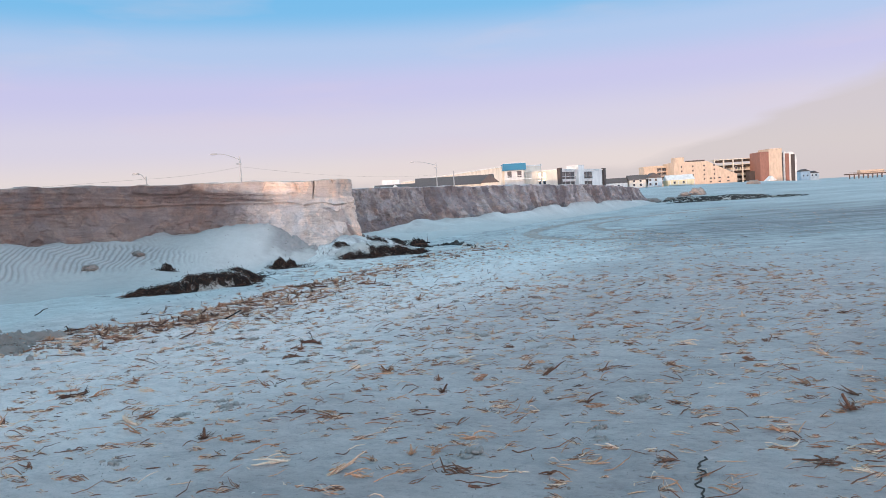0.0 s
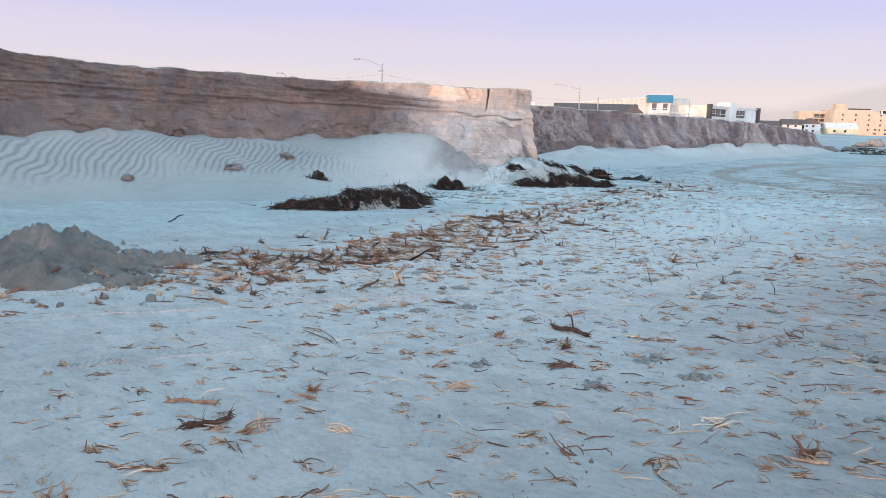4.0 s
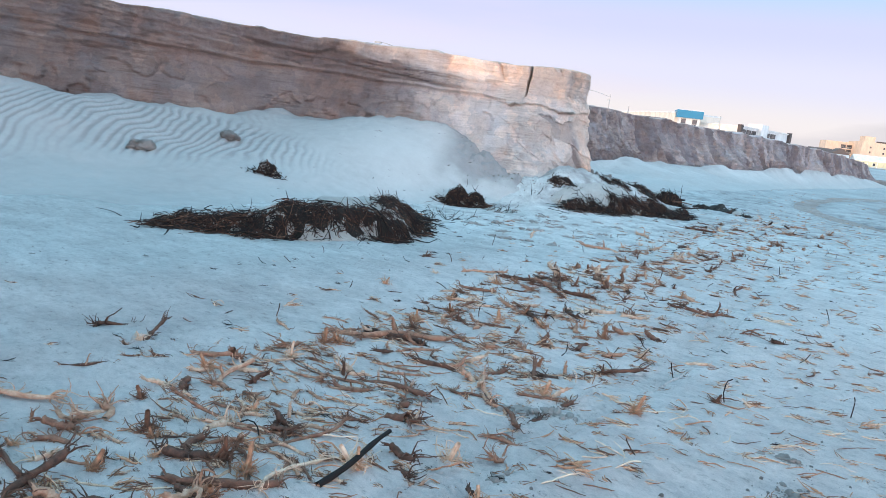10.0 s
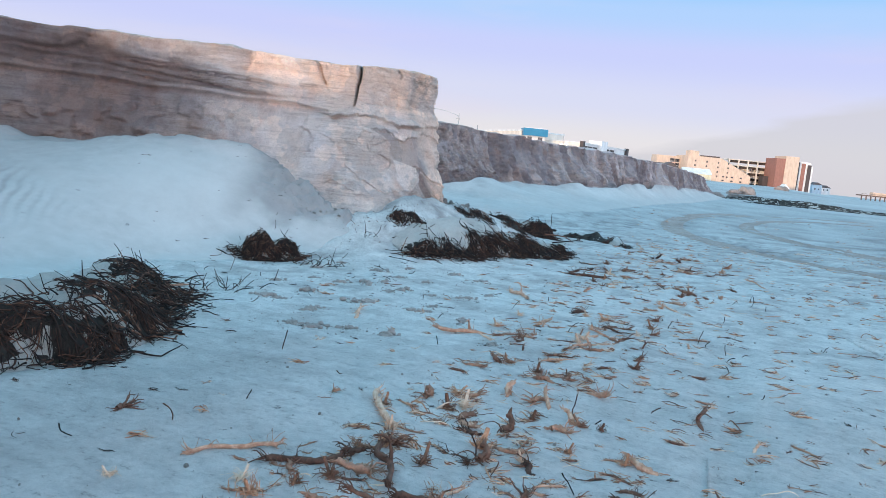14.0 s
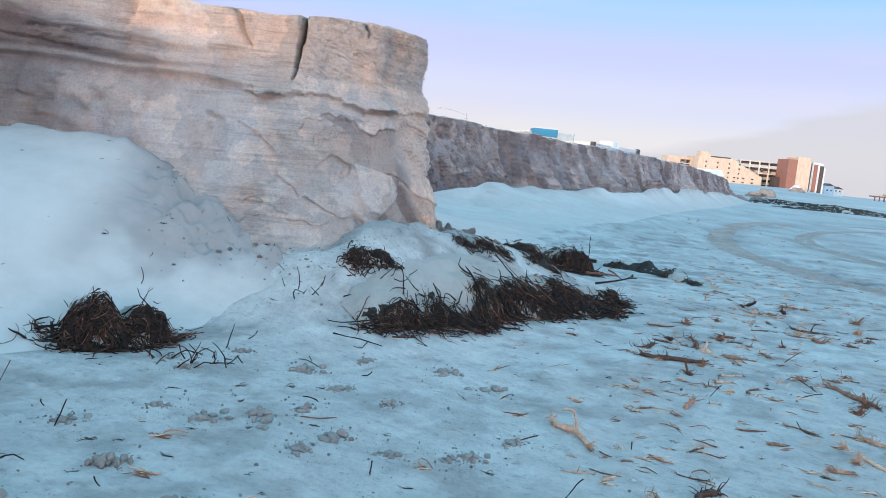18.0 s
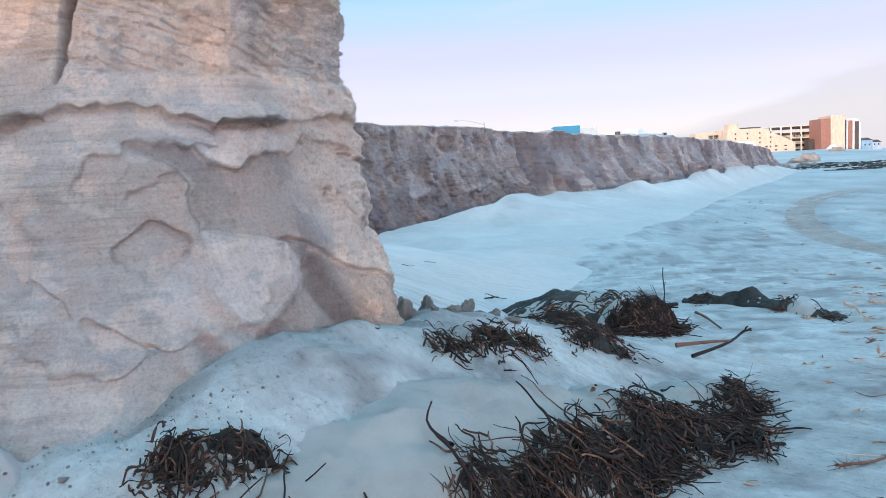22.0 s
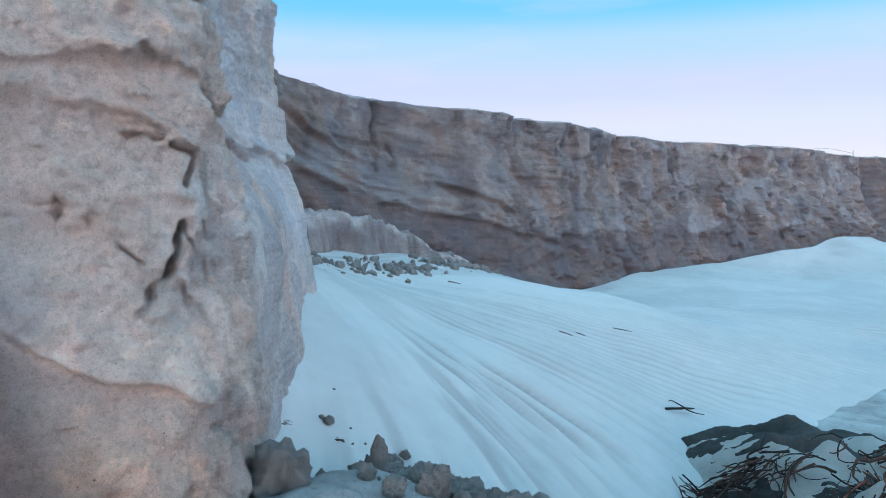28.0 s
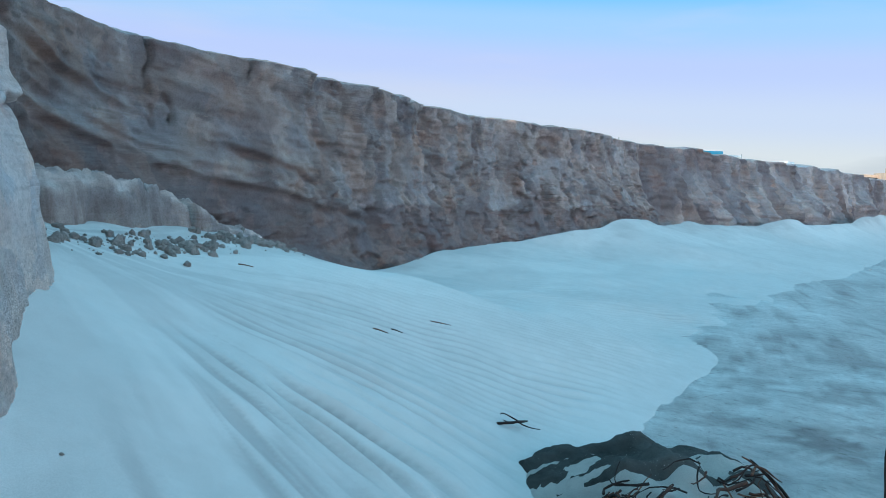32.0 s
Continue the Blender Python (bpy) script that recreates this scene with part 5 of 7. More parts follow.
heap("peat_patch", "flat black patch of peat breaking through the sand", [(-2.0, 26.95), (-1.7, 27.02), (-1.35, 26.98)], [0.10, 0.18, 0.10], 0.09, 130, 1, 1.25, big=5, dark=M_PEAT)
heap("peat_patch", "flat black patch of peat among scattered twigs", [(-1.75, 26.62), (-1.5, 26.72), (-1.3, 26.7)], [0.08, 0.14, 0.08], 0.07, 130, 1, 1.25, big=5, dark=M_PEAT)
heap("debris_heap", "thin strip of dark twigs at the headland's foot", [(-2.6, 25.75), (-2.3, 26.1), (-1.95, 26.35)], [0.10, 0.14, 0.10], 0.05, 420, 1, 0.6, big=10)
heap("debris_heap", "small tuft of roots at the foot of the headland", [(-3.5, 24.35), (-3.3, 24.4), (-3.1, 24.5)], [0.07, 0.11, 0.07], 0.08, 260, 1, 0.7, big=6)
heap("debris_heap", "small ball of roots half buried in the drift", [(-7.95, 21.1), (-7.8, 21.15), (-7.65, 21.2)], [0.10, 0.16, 0.10], 0.16, 260, 1, 0.7, big=8)
for pts, wid, hgt in (([(24.5, 80), (29, 82), (35, 84), (41, 84)], [1.2, 2.2, 2.4, 1.0], 0.45), ([(26, 90), (33, 95), (42, 97)], [1.0, 2.0, 1.0], 0.5)):
    heap("debris_heap", "low dark line of wrack far along the beach", pts, wid, hgt, 400, 1, 1.3, big=4)


# ---------------------------------------------------------------- reed stalks and straw
def stalk_mesh(k):
    """A broken reed rhizome: kinked, jointed stem with frayed ends and knots of rootlets."""
    L_ = rng.uniform(0.12, 0.28) if k % 3 else rng.uniform(0.32, 0.60)
    K = 14
    r0 = rng.uniform(0.009, 0.018)
    head = np.cumsum(rng.normal(0, 0.16, K) + rng.normal(0, 0.05))
    head -= head.mean()
    step = L_ / (K - 1)
    x, y = np.cumsum(np.cos(head)) * step, np.cumsum(np.sin(head)) * step
    z = r0 * 0.7 + np.abs(np.cumsum(rng.normal(0, 0.10, K))) * step * 0.6
    P = np.stack([x - x.mean(), y - y.mean(), z], -1)[None]
    R = (r0 * (1 + 0.28 * (np.arange(K) % 4 == 1)) * rng.uniform(0.82, 1.12, K))[None]
    R[:, 0] *= 0.85
    R[:, -1] *= 0.8
    parts = [tube_data(P, R, 7)]

    def hairs(at, d, m, l0, l1, r):
        st = at + rng.normal(0, r0 * 0.5, (m, 3))
        Pf = bent_paths(st, d, rng.uniform(l0, l1, m), np.full(m, 0.18), 5)
        Pf[..., 2] = np.maximum(Pf[..., 2], 0.002)
        parts.append(tube_data(Pf, np.linspace(r, r * 0.3, 5)[None] * np.ones((m, 1)), 4))

    for end in (0, -1):
        m = int(rng.integers(7, 15))
        out = P[0, end] - P[0, 1 if end == 0 else -2]
        hairs(np.repeat(P[0, end][None], m, 0), out[None] / np.linalg.norm(out) + rng.normal(0, 0.5, (m, 3)), m, 0.025, 0.085, 0.0042)
    v, f = parts[0]
    parts[0] = (v + rng.normal(0, r0 * 0.10, v.shape), f)
    for _ in range(3):
        m = int(rng.integers(5, 11))
        hairs(np.repeat(P[0, int(rng.integers(1, K - 1))][None], m, 0), rng.normal(0, 1, (m, 3)) * np.array([0.7, 1, 0.6]), m, 0.02, 0.085, 0.003)
    if k % 4 == 0:
        hairs(P[0, int(rng.integers(4, K - 4))][None], rng.normal(0, 1, (1, 3)) * np.array([0.7, 1, 0.7]) + np.array([[0, 0, 0.5]]), 1, 0.08, 0.18, r0 * 0.8)
    return mesh_from("reed_stalk", *join_data(*parts), M_REED)


def tuft_mesh(k):
    """A small tangle of straw and root crumbs."""
    m = int(rng.integers(3, 10)) if k % 3 else int(rng.integers(10, 18))
    c = rng.normal(0, 0.020, (m, 3)) * np.array([1.4, 0.7, 0.2]) + np.array([0, 0, 0.006])
    th = rng.normal(0, 0.42, m)
    d = np.stack([np.cos(th), np.sin(th), rng.normal(0.06, 0.14, m)], -1)
    P = bent_paths(c - d * 0.04, d, rng.uniform(0.03, 0.15, m), np.full(m, 0.10), 5)
    P[..., 2] = np.maximum(P[..., 2], 0.002)
    R = rng.uniform(0.0016, 0.0048, m)[:, None] * np.array([0.7, 1, 1.0, 0.9, 0.5])[None]
    return mesh_from("straw_tuft", *tube_data(P, R, 5), M_STRAW)


STALKS = [stalk_mesh(k) for k in range(18)]
TUFTS = [tuft_mesh(k) for k in range(14)]


def crown_mesh(k):
    """A thick broken reed stump with a fan of roots at one end."""
    L_, r0, K = rng.uniform(0.05, 0.13), rng.uniform(0.009, 0.017), 12
    t = np.linspace(0, 1, K)
    P = np.stack([t * L_, 0.02 * np.sin(t * 4 + k), r0 * 0.8 + 0.02 * t * rng.uniform(-0.2, 1.5)], -1)[None]
    R = (r0 * (1.15 - 0.3 * t) * (1 + 0.25 * (np.arange(K) % 3 == 1)) * rng.uniform(0.85, 1.15, K))[None]
    parts = [tube_data(P, R, 8)]
    m = int(rng.integers(14, 26))
    d = np.stack([-np.abs(rng.normal(0.8, 0.5, m)), rng.normal(0, 0.8, m), rng.normal(0.0, 0.45, m)], -1)
    Pf = bent_paths(np.repeat(P[0, :1], m, 0) + rng.normal(0, r0 * 0.6, (m, 3)), d, rng.uniform(0.03, 0.10, m), np.full(m, 0.16), 5)
    Pf[..., 2] = np.maximum(Pf[..., 2], 0.002)
    parts.append(tube_data(Pf, np.linspace(0.0045, 0.0015, 5)[None] * rng.uniform(0.6, 1.3, (m, 1)), 4))
    m = 5
    Pf = bent_paths(np.repeat(P[0, -1:], m, 0), np.stack([np.ones(m), rng.normal(0, 0.3, m), rng.normal(0, 0.3, m)], -1), rng.uniform(0.02, 0.05, m), np.full(m, 0.1), 4)
    parts.append(tube_data(Pf, np.linspace(r0 * 0.4, r0 * 0.1, 4)[None] * np.ones((m, 1)), 4))
    v, f = parts[0]
    parts[0] = (v + rng.normal(0, r0 * 0.16, v.shape), f)
    return mesh_from("reed_stump", *join_data(*parts), M_REED)


CROWNS = [crown_mesh(k) for k in range(12)]


def fuzz_mesh(k):
    """A ragged ball of fine root fibres round a short stub."""
    m = 46
    th, up = rng.uniform(0, 6.28, m), rng.uniform(-0.1, 0.9, m)
    d = np.stack([np.cos(th) * 1.2, np.sin(th), up], -1)
    P = bent_paths(rng.normal(0, 0.012, (m, 3)) * np.array([1, 1, 0.3]) + np.array([0, 0, 0.01]), d, rng.uniform(0.025, 0.075, m), np.full(m, 0.28), 5)
    P[..., 2] = np.maximum(P[..., 2], 0.002)
    parts = [tube_data(P, np.linspace(0.0026, 0.0012, 5)[None] * rng.uniform(0.6, 1.5, (m, 1)), 4)]
    S = np.stack([np.linspace(0, 0.03, 5) * rng.normal(0, 1), np.linspace(0, 0.03, 5) * rng.normal(0, 1), np.linspace(0, rng.uniform(0.03, 0.11), 5)], -1)[None]
    parts.append(tube_data(S, (rng.uniform(0.007, 0.012) * np.array([1.2, 1, 0.95, 1.0, 0.85]))[None], 7))
    return mesh_from("root_tuft", *join_data(*parts), M_STRAW)


FUZZ = [fuzz_mesh(k) for k in range(8)]
BAND = np.array([(-6.8, 10.2), (-5.6, 11.4), (-4.7, 12.6), (-4.0, 14.4), (-2.9, 16.6), (-2.2, 19.0), (-1.2, 22.0), (0.2, 25.5), (1.8, 29.0)])


def on_band(N, spread):
    i = rng.choice(8, N, p=np.array([1.6, 2.4, 2.6, 2.6, 2.4, 1.7, 1.2, 0.8]) / 15.3)
    t = rng.uniform(0, 1, N)[:, None]
    p = BAND[i] * (1 - t) + BAND[i + 1] * t
    return p + rng.normal(0, 1, (N, 2)) * spread


def place(name, me, x, y, label, category, group, scale=1.0, sink=0.0, upright=False):
    ob = new(name, me)
    z = rest(x, y)
    ob.matrix_basis = Matrix.Translation((x, y, z - sink)) @ Euler((rng.normal(0, 0.2), rng.normal(0, 0.24) + (1.2 if upright else 0), rng.normal(-0.15, 0.45) + (math.pi if rng.random() < 0.5 else 0) if name == "straw_tuft" else rng.uniform(0, 6.28))).to_matrix().to_4x4() @ Matrix.Scale(scale, 4)
    return tagged(ob, label, category, group)


def clear(x, y):
    """Away from the open edge of the drift, where hardly any straw lies."""
    return not (y > 16.5 and x < -4.6) and not (y > 22 and x < -2.6) and not (y > 27.6 and x < 0.7) and (x > -4.9 + 0.35 * (y - 13) or y < 12.5 or rng.random() < 0.12)


STALK_LABEL = ("broken straw-brown reed stalk lying on the sand", "reed stalk", "reed stalks on the beach")


def stalk_between(x0, y0, x1, y1, k):
    """One of the long stalks, laid from end to end."""
    want = math.hypot(x1 - x0, y1 - y0)
    me = STALKS[3 * (k % 6)]
    L_ = max(v.co.x for v in me.vertices) - min(v.co.x for v in me.vertices)
    x, y = (x0 + x1) / 2, (y0 + y1) / 2
    s = min(1.6, want / L_)
    ob = new("reed_stalk", me)
    ob.matrix_basis = Matrix.Translation((x, y, rest(x, y))) @ Matrix.Rotation(math.atan2(y1 - y0, x1 - x0), 4, "Z") @ Matrix.Diagonal((s * 1.05, min(1.1, s), 1.15, 1))
    tagged(ob, *STALK_LABEL)


LONG = [(-5.76, 12.82, -4.97, 12.75), (-5.14, 12.37, -4.46, 12.03), (-4.46, 12.03, -3.95, 12.2), (-4.3, 12.3, -3.8, 12.45), (-4.40, 14.42, -3.55, 14.68), (-4.2, 14.6, -3.7, 14.5),
        (-3.9, 16.36, -3.47, 16.23), (-3.94, 17.05, -3.5, 17.23), (-3.6, 17.0, -3.15, 17.15), (-3.17, 18.19, -3.0, 17.5), (-3.05, 17.4, -2.98, 16.84), (-2.99, 16.84, -2.61, 16.74)]
LONG += [(-2.93, 16.25, -2.80, 15.81), (-2.44, 16.23, -2.2, 16.2), (-2.7, 16.2, -2.45, 16.3), (-1.02, 24.08, -0.39, 24.01), (-1.96, 22.37, -1.79, 21.86), (0.37, 23.72, 0.52, 23.14), (-0.01, 22.59, 0.05, 22.26),
         (-4.02, 7.41, -3.69, 7.41), (-3.72, 6.99, -3.5, 7.2), (-2.81, 6.28, -2.54, 5.93), (-1.97, 9.87, -1.63, 9.58), (-5.11, 10.12, -4.83, 9.91)]
for k, row in enumerate(LONG):
    stalk_between(*row, k)
CENTRES = on_band(46, 0.55)
count = 0
while count < 140:
    (x, y) = CENTRES[int(rng.integers(46))] + rng.normal(0, 0.32, 2) if rng.random() < 0.6 else on_band(1, 0.8)[0]
    if clear(x, y) and y < 30:
        place("reed_stalk", STALKS[int(rng.integers(18))], x, y, *STALK_LABEL, rng.uniform(0.6, 1.1), 0.004)
        count += 1
count = 0
while count < 170:
    (x, y) = CENTRES[int(rng.integers(46))] + rng.normal(0, 0.3, 2) if rng.random() < 0.55 else on_band(1, 1.0)[0]
    if clear(x, y) and y < 29:
        place("reed_stump", CROWNS[int(rng.integers(12))], x, y, "broken orange-brown reed stump with a fan of roots", "reed stump", "reed stumps on the beach", rng.uniform(0.7, 1.25), 0.004)
        count += 1
count = 0
while count < 130:
    (x, y) = on_band(1, 0.8)[0] if rng.random() < 0.85 else (rng.uniform(-3.8, 4.0), rng.uniform(3.5, 15))
    if clear(x, y) and y < 27:
        place("root_tuft", FUZZ[int(rng.integers(8))], x, y, "pale reed stub in a ragged tuft of root fibres", "root tuft", "root tufts on the beach", rng.uniform(0.6, 1.2), 0.003)
        count += 1
for k in range(50):
    (x, y), = on_band(1, 0.8)
    if clear(x, y):
        place("reed_stub", STALKS[1 + 3 * int(rng.integers(5))], x, y, "short reed stub standing up out of the sand", "reed stub", "upright reed stubs", rng.uniform(0.35, 0.6), 0.0, True)
count = 0
while count < 290:
    y = rng.uniform(3.0, 17.0)
    x = rng.uniform(-4.5 + 0.05 * y, 3.2 + 0.22 * y)
    if clear(x, y):
        place("straw_tuft", TUFTS[int(rng.integers(14))], x, y, "small tuft of pale straw and root crumbs on sand", "straw tuft", "straw tufts on the beach", rng.uniform(0.8, 1.6), 0.003)
        count += 1


def stem_litter(N, box, mean):
    """Slender bent straws lying about, mostly swept one way by the wind."""
    x, y = rng.uniform(box[0], box[1], N), rng.uniform(box[2], box[3], N)
    ok = np.array([clear(a, b) for a, b in zip(x, y)])
    x, y = x[ok], y[ok]
    n = len(x)
    st = np.stack([x, y, [rest(a, b) + 0.004 for a, b in zip(x, y)]], 1)
    th = rng.normal(mean, 0.55, n)
    d = np.stack([np.cos(th), np.sin(th), rng.normal(0.06, 0.10, n)], 1)
    P = bent_paths(st, d, rng.uniform(0.04, 0.20, n), rng.uniform(0.05, 0.14, n), 8)
    P[..., 2] = np.maximum(P[..., 2], st[:, 2:3])
    R = rng.uniform(0.0016, 0.0044, n)[:, None] * np.array([0.8, 1.1, 0.9, 1.0, 1.2, 0.9, 0.8, 0.5])[None]
    ob = new("straw_stems", mesh_from("straw_stems", *tube_data(P, R, 5), M_STRAW_BITS))
    return tagged(ob, "slender bent straws scattered over the beach", "beach litter", kind="stuff")


def strewn(name, label, xy, meshes, smin, smax, material_):
    """Many small pieces joined as one scatter."""
    datas = []
    for me in meshes:
        v = np.empty(len(me.vertices) * 3, np.float32)
        me.vertices.foreach_get("co", v)
        f = np.empty(len(me.loops), np.int32)
        me.loops.foreach_get("vertex_index", f)
        datas.append((v.reshape(-1, 3), f.reshape(-1, 4)))
    out = []
    for x, y in xy:
        v, f = datas[int(rng.integers(len(datas)))]
        a, s = rng.normal(-0.15, 0.5) + (math.pi if rng.random() < 0.5 else 0), rng.uniform(smin, smax)
        c, d = math.cos(a), math.sin(a)
        w = np.stack([v[:, 0] * c - v[:, 1] * d, v[:, 0] * d + v[:, 1] * c, v[:, 2]], -1) * s
        out.append((w + np.array([x, y, rest(x, y) - 0.002]), f))
    ob = new(name, mesh_from(name, *join_data(*out), material_))
    return tagged(ob, label, "beach litter", kind="stuff")


stem_litter(2000, (-4.5, 6.5, 2.2, 15), -0.15)
stem_litter(900, (-4, 9, 12, 30), -0.2)
xy = [p for p in on_band(330, 0.95) if clear(*p)] + [p for c in CENTRES for p in c + rng.normal(0, 0.34, (8, 2)) if clear(*p)]
strewn("reed_litter", "strewn broken reed pieces on the beach", xy, STALKS, 0.2, 0.6, M_REED_BITS)
xy = [p for p in on_band(1300, 1.3) if clear(*p)]
xy += [(x, y) for x, y in zip(rng.uniform(-5, 9, 2400), rng.uniform(2, 33, 2400)) if clear(x, y)]
xy += [(x, y) for x, y in zip(rng.uniform(-5, 7, 2600), rng.uniform(2, 16, 2600)) if clear(x, y)]
xy += [(x, y) for x, y in zip(rng.uniform(3, 22, 700), rng.uniform(8, 50, 700))]
strewn("straw_litter", "fine straw and root crumbs over the beach", xy, TUFTS, 0.35, 0.95, M_STRAW_BITS)
xy = [(x, y) for x, y in zip(rng.uniform(-7.5, 0.5, 500), rng.uniform(11, 27, 500)) if not clear(x, y) or rng.random() < 0.6]
xy += [(x, y) for x, y in zip(rng.uniform(-5, 5, 450), rng.uniform(9, 25, 450)) if clear(x, y)]
strewn("dark_litter", "dark crumbs of root on pale sand", xy, TUFTS, 0.15, 0.5, M_TWIG)


# ---------------------------------------------------------------- sand clods
def clod_mesh(k):
    """A broken chunk of damp sand: flat fracture faces, crumbly corners."""
    bm = bmesh.new()
    bmesh.ops.create_icosphere(bm, subdivisions=4, radius=1.0)
    co = np.array([v.co[:] for v in bm.verts])
    o = k * 7.7
    n = rng.normal(size=(9, 3))
    n /= np.linalg.norm(n, axis=1, keepdims=True)
    c = rng.uniform(0.5, 0.85, 9)
    reach = c[None, :] / np.maximum(co @ n.T, 1e-3)
    r = np.minimum(1.05, reach.min(1)) + 0.16 * fbm(co[:, 0] * 2.2 + o, co[:, 1] * 2.2, co[:, 2] * 2.2, 4, 0.62) + 0.14 * fbm(co[:, 0] * 6 + o, co[:, 1] * 6, co[:, 2] * 6, 3, 0.7)
    for v, s in zip(bm.verts, r):
        v.co = v.co * s * 1.25
        v.co.z = max(v.co.z, -0.5)
    me = bpy.data.meshes.new("sand_clod")
    bm.to_mesh(me)
    bm.free()
    me.polygons.foreach_set("use_smooth", np.full(len(me.polygons), True))
    me.materials.append(M_CLOD)
    return me


CLODS = [clod_mesh(k) for k in range(10)]


def clod(x, y, sx, sy, sz, label="crumbled lump of damp sand at the dune's foot", group="sand clods", trees=None, bury=0.3):
    ob = new("sand_clod", CLODS[int(rng.integers(8))])
    z = rest(x, y, trees)
    ob.matrix_basis = Matrix.Translation((x, y, z + sz * (0.45 - bury))) @ Euler((0, 0, rng.uniform(0, 6.28))).to_matrix().to_4x4() @ Matrix.Diagonal((sx, sy, sz, 1))
    return tagged(ob, label, "sand clod", group)


for x, y, a, b, c in ((-2.66, 26.76, 0.05, 0.04, 0.09), (-2.50, 26.80, 0.035, 0.03, 0.05), (-2.37, 26.66, 0.045, 0.04, 0.06), (-2.39, 26.90, 0.035, 0.03, 0.04), (-2.20, 26.80, 0.042, 0.04, 0.04), (-2.73, 26.98, 0.045, 0.04, 0.05),
                      (-2.60, 27.06, 0.045, 0.03, 0.045), (-2.50, 27.02, 0.035, 0.03, 0.04), (-2.42, 27.12, 0.03, 0.028, 0.03), (-2.08, 26.56, 0.05, 0.04, 0.03), (-2.56, 26.9, 0.045, 0.04, 0.05)):
    clod(x, y, a, b, c)
for k in range(85):
    s = rng.uniform(0.014, 0.042)
    clod(-2.50 + rng.normal(0, 0.15), 26.92 + rng.normal(0, 0.13), s, s * rng.uniform(0.7, 1.1), s * rng.uniform(0.7, 1.1))
clod(-2.80, 26.42, 0.085, 0.08, 0.11, "rounded boulder of caked sand against the headland", bury=0.25)
for k in range(40):
    t = rng.uniform(0, 1)
    x, y = -5.1 + 1.25 * t + rng.normal(0, 0.12), 24.55 - 0.25 * t + rng.normal(0, 0.14)
    s = rng.uniform(0.004, 0.010) if k > 8 else rng.uniform(0.012, 0.030)
    clod(x, y, s, s, s * 0.6, "crumbled lump of sand on the drift below the headland", "crumbs below the headland")
for x, y, s in ((-9.9, 20.9, 0.20), (-9.0, 22.2, 0.16), (-11.2, 18.5, 0.12)):
    clod(x, y, s, s * 0.8, s * 0.6, "weathered lump of sand on the rippled drift", "lumps on the drift", bury=0.2)


def crumbs(label, xy, smin, smax):
    """Loose crumbs joined as one scatter; each a small faceted chip."""
    bm = bmesh.new()
    bmesh.ops.create_icosphere(bm, subdivisions=1, radius=1.0)
    v0 = np.array([v.co[:] for v in bm.verts])
    f0 = np.array([[v.index for v in f.verts] for f in bm.faces])
    bm.free()
    f0 = np.concatenate([f0, f0[:, 2:3]], 1)
    V, F = [], []
    for k, (x, y) in enumerate(xy):
        s = smin + (smax - smin) * rng.random() ** 3
        v = v0 * s * rng.uniform(0.6, 1.15, (1, 3)) * (1 + rng.normal(0, 0.14, (len(v0), 1)))
        V.append(v + np.array([x, y, rest(x, y) + s * 0.3]))
        F.append(f0 + k * len(v0))
    me = bpy.data.meshes.new("sand_crumbs")
    me.from_pydata(np.concatenate(V).tolist(), [], [t[:3] for t in np.concatenate(F).tolist()])
    me.materials.append(M_CLOD)
    return tagged(new("sand_crumbs", me), label, "sand crumbs", kind="stuff")


crumbs("small crumbs of damp sand at the headland's foot", np.stack([-2.45 + rng.normal(0, 0.20, 260), 26.92 + rng.normal(0, 0.13, 260)], 1), 0.006, 0.034)
u = rng.uniform(0, 1, 420)
crumbs("crumbs of fallen sand at the back of the bay", np.stack([-4.85 + rng.normal(0, 0.13, 420), 29.3 + 3.1 * u + rng.normal(0, 0.16, 420)], 1), 0.005, 0.05)
u = rng.uniform(0, 1, 500)
crumbs("crumbs of sand on the slope below the headland", np.stack([-5.2 + 2.4 * u + rng.normal(0, 0.15, 500), 24.55 + 1.2 * np.maximum(0, u - 0.55) + rng.normal(0, 0.2, 500) - 0.2 * u], 1), 0.002, 0.010)
crumbs("loose crumbs of dug-up damp sand on the mound", np.stack([-7.3 + rng.normal(0, 0.75, 1000), 10.7 + rng.normal(0, 0.5, 1000)], 1), 0.008, 0.06)
crumbs("crumbs of crust scattered over the beach", np.stack([rng.uniform(-5, 4, 1500), rng.uniform(2.5, 24, 1500)], 1), 0.003, 0.014)


# ---------------------------------------------------------------- dug-up mound
def dug_mound():
    u, v = np.meshgrid(np.linspace(-1, 1, 130), np.linspace(-1, 1, 100), indexing="ij")
    a, b = u * 1.75, v * 1.25
    X, Y = -7.4 + 0.92 * a - 0.38 * b, 10.7 + 0.38 * a + 0.92 * b
    r = np.hypot(u, v) + 0.22 * fbm(X * 2, Y * 2, 3.0, 3)
    lump = fbm(X * 3.2, Y * 3.2, 5.0, 5, 0.62)
    Z = ground_height(X, Y) + smooth(1.0, 0.6, r) * (0.05 + 0.09 * lump + 0.05 * smooth(0.0, 0.06, fbm(X * 5, Y * 5, 1.0, 4, 0.65))) - 0.05 * smooth(0.75, 1.0, r)
    ob = sheet("dug_up_mound", np.stack([X, Y, Z], -1), sand_material("dug_up_sand", (0.20, 0.175, 0.16), (0.33, 0.285, 0.26), (0.38, 0.335, 0.305), lumps=0.6, crumbs=0.8))
    tagged(ob, "low mound of dug-up grey-brown lumpy sand", "sand mound", kind="structure")


dug_mound()


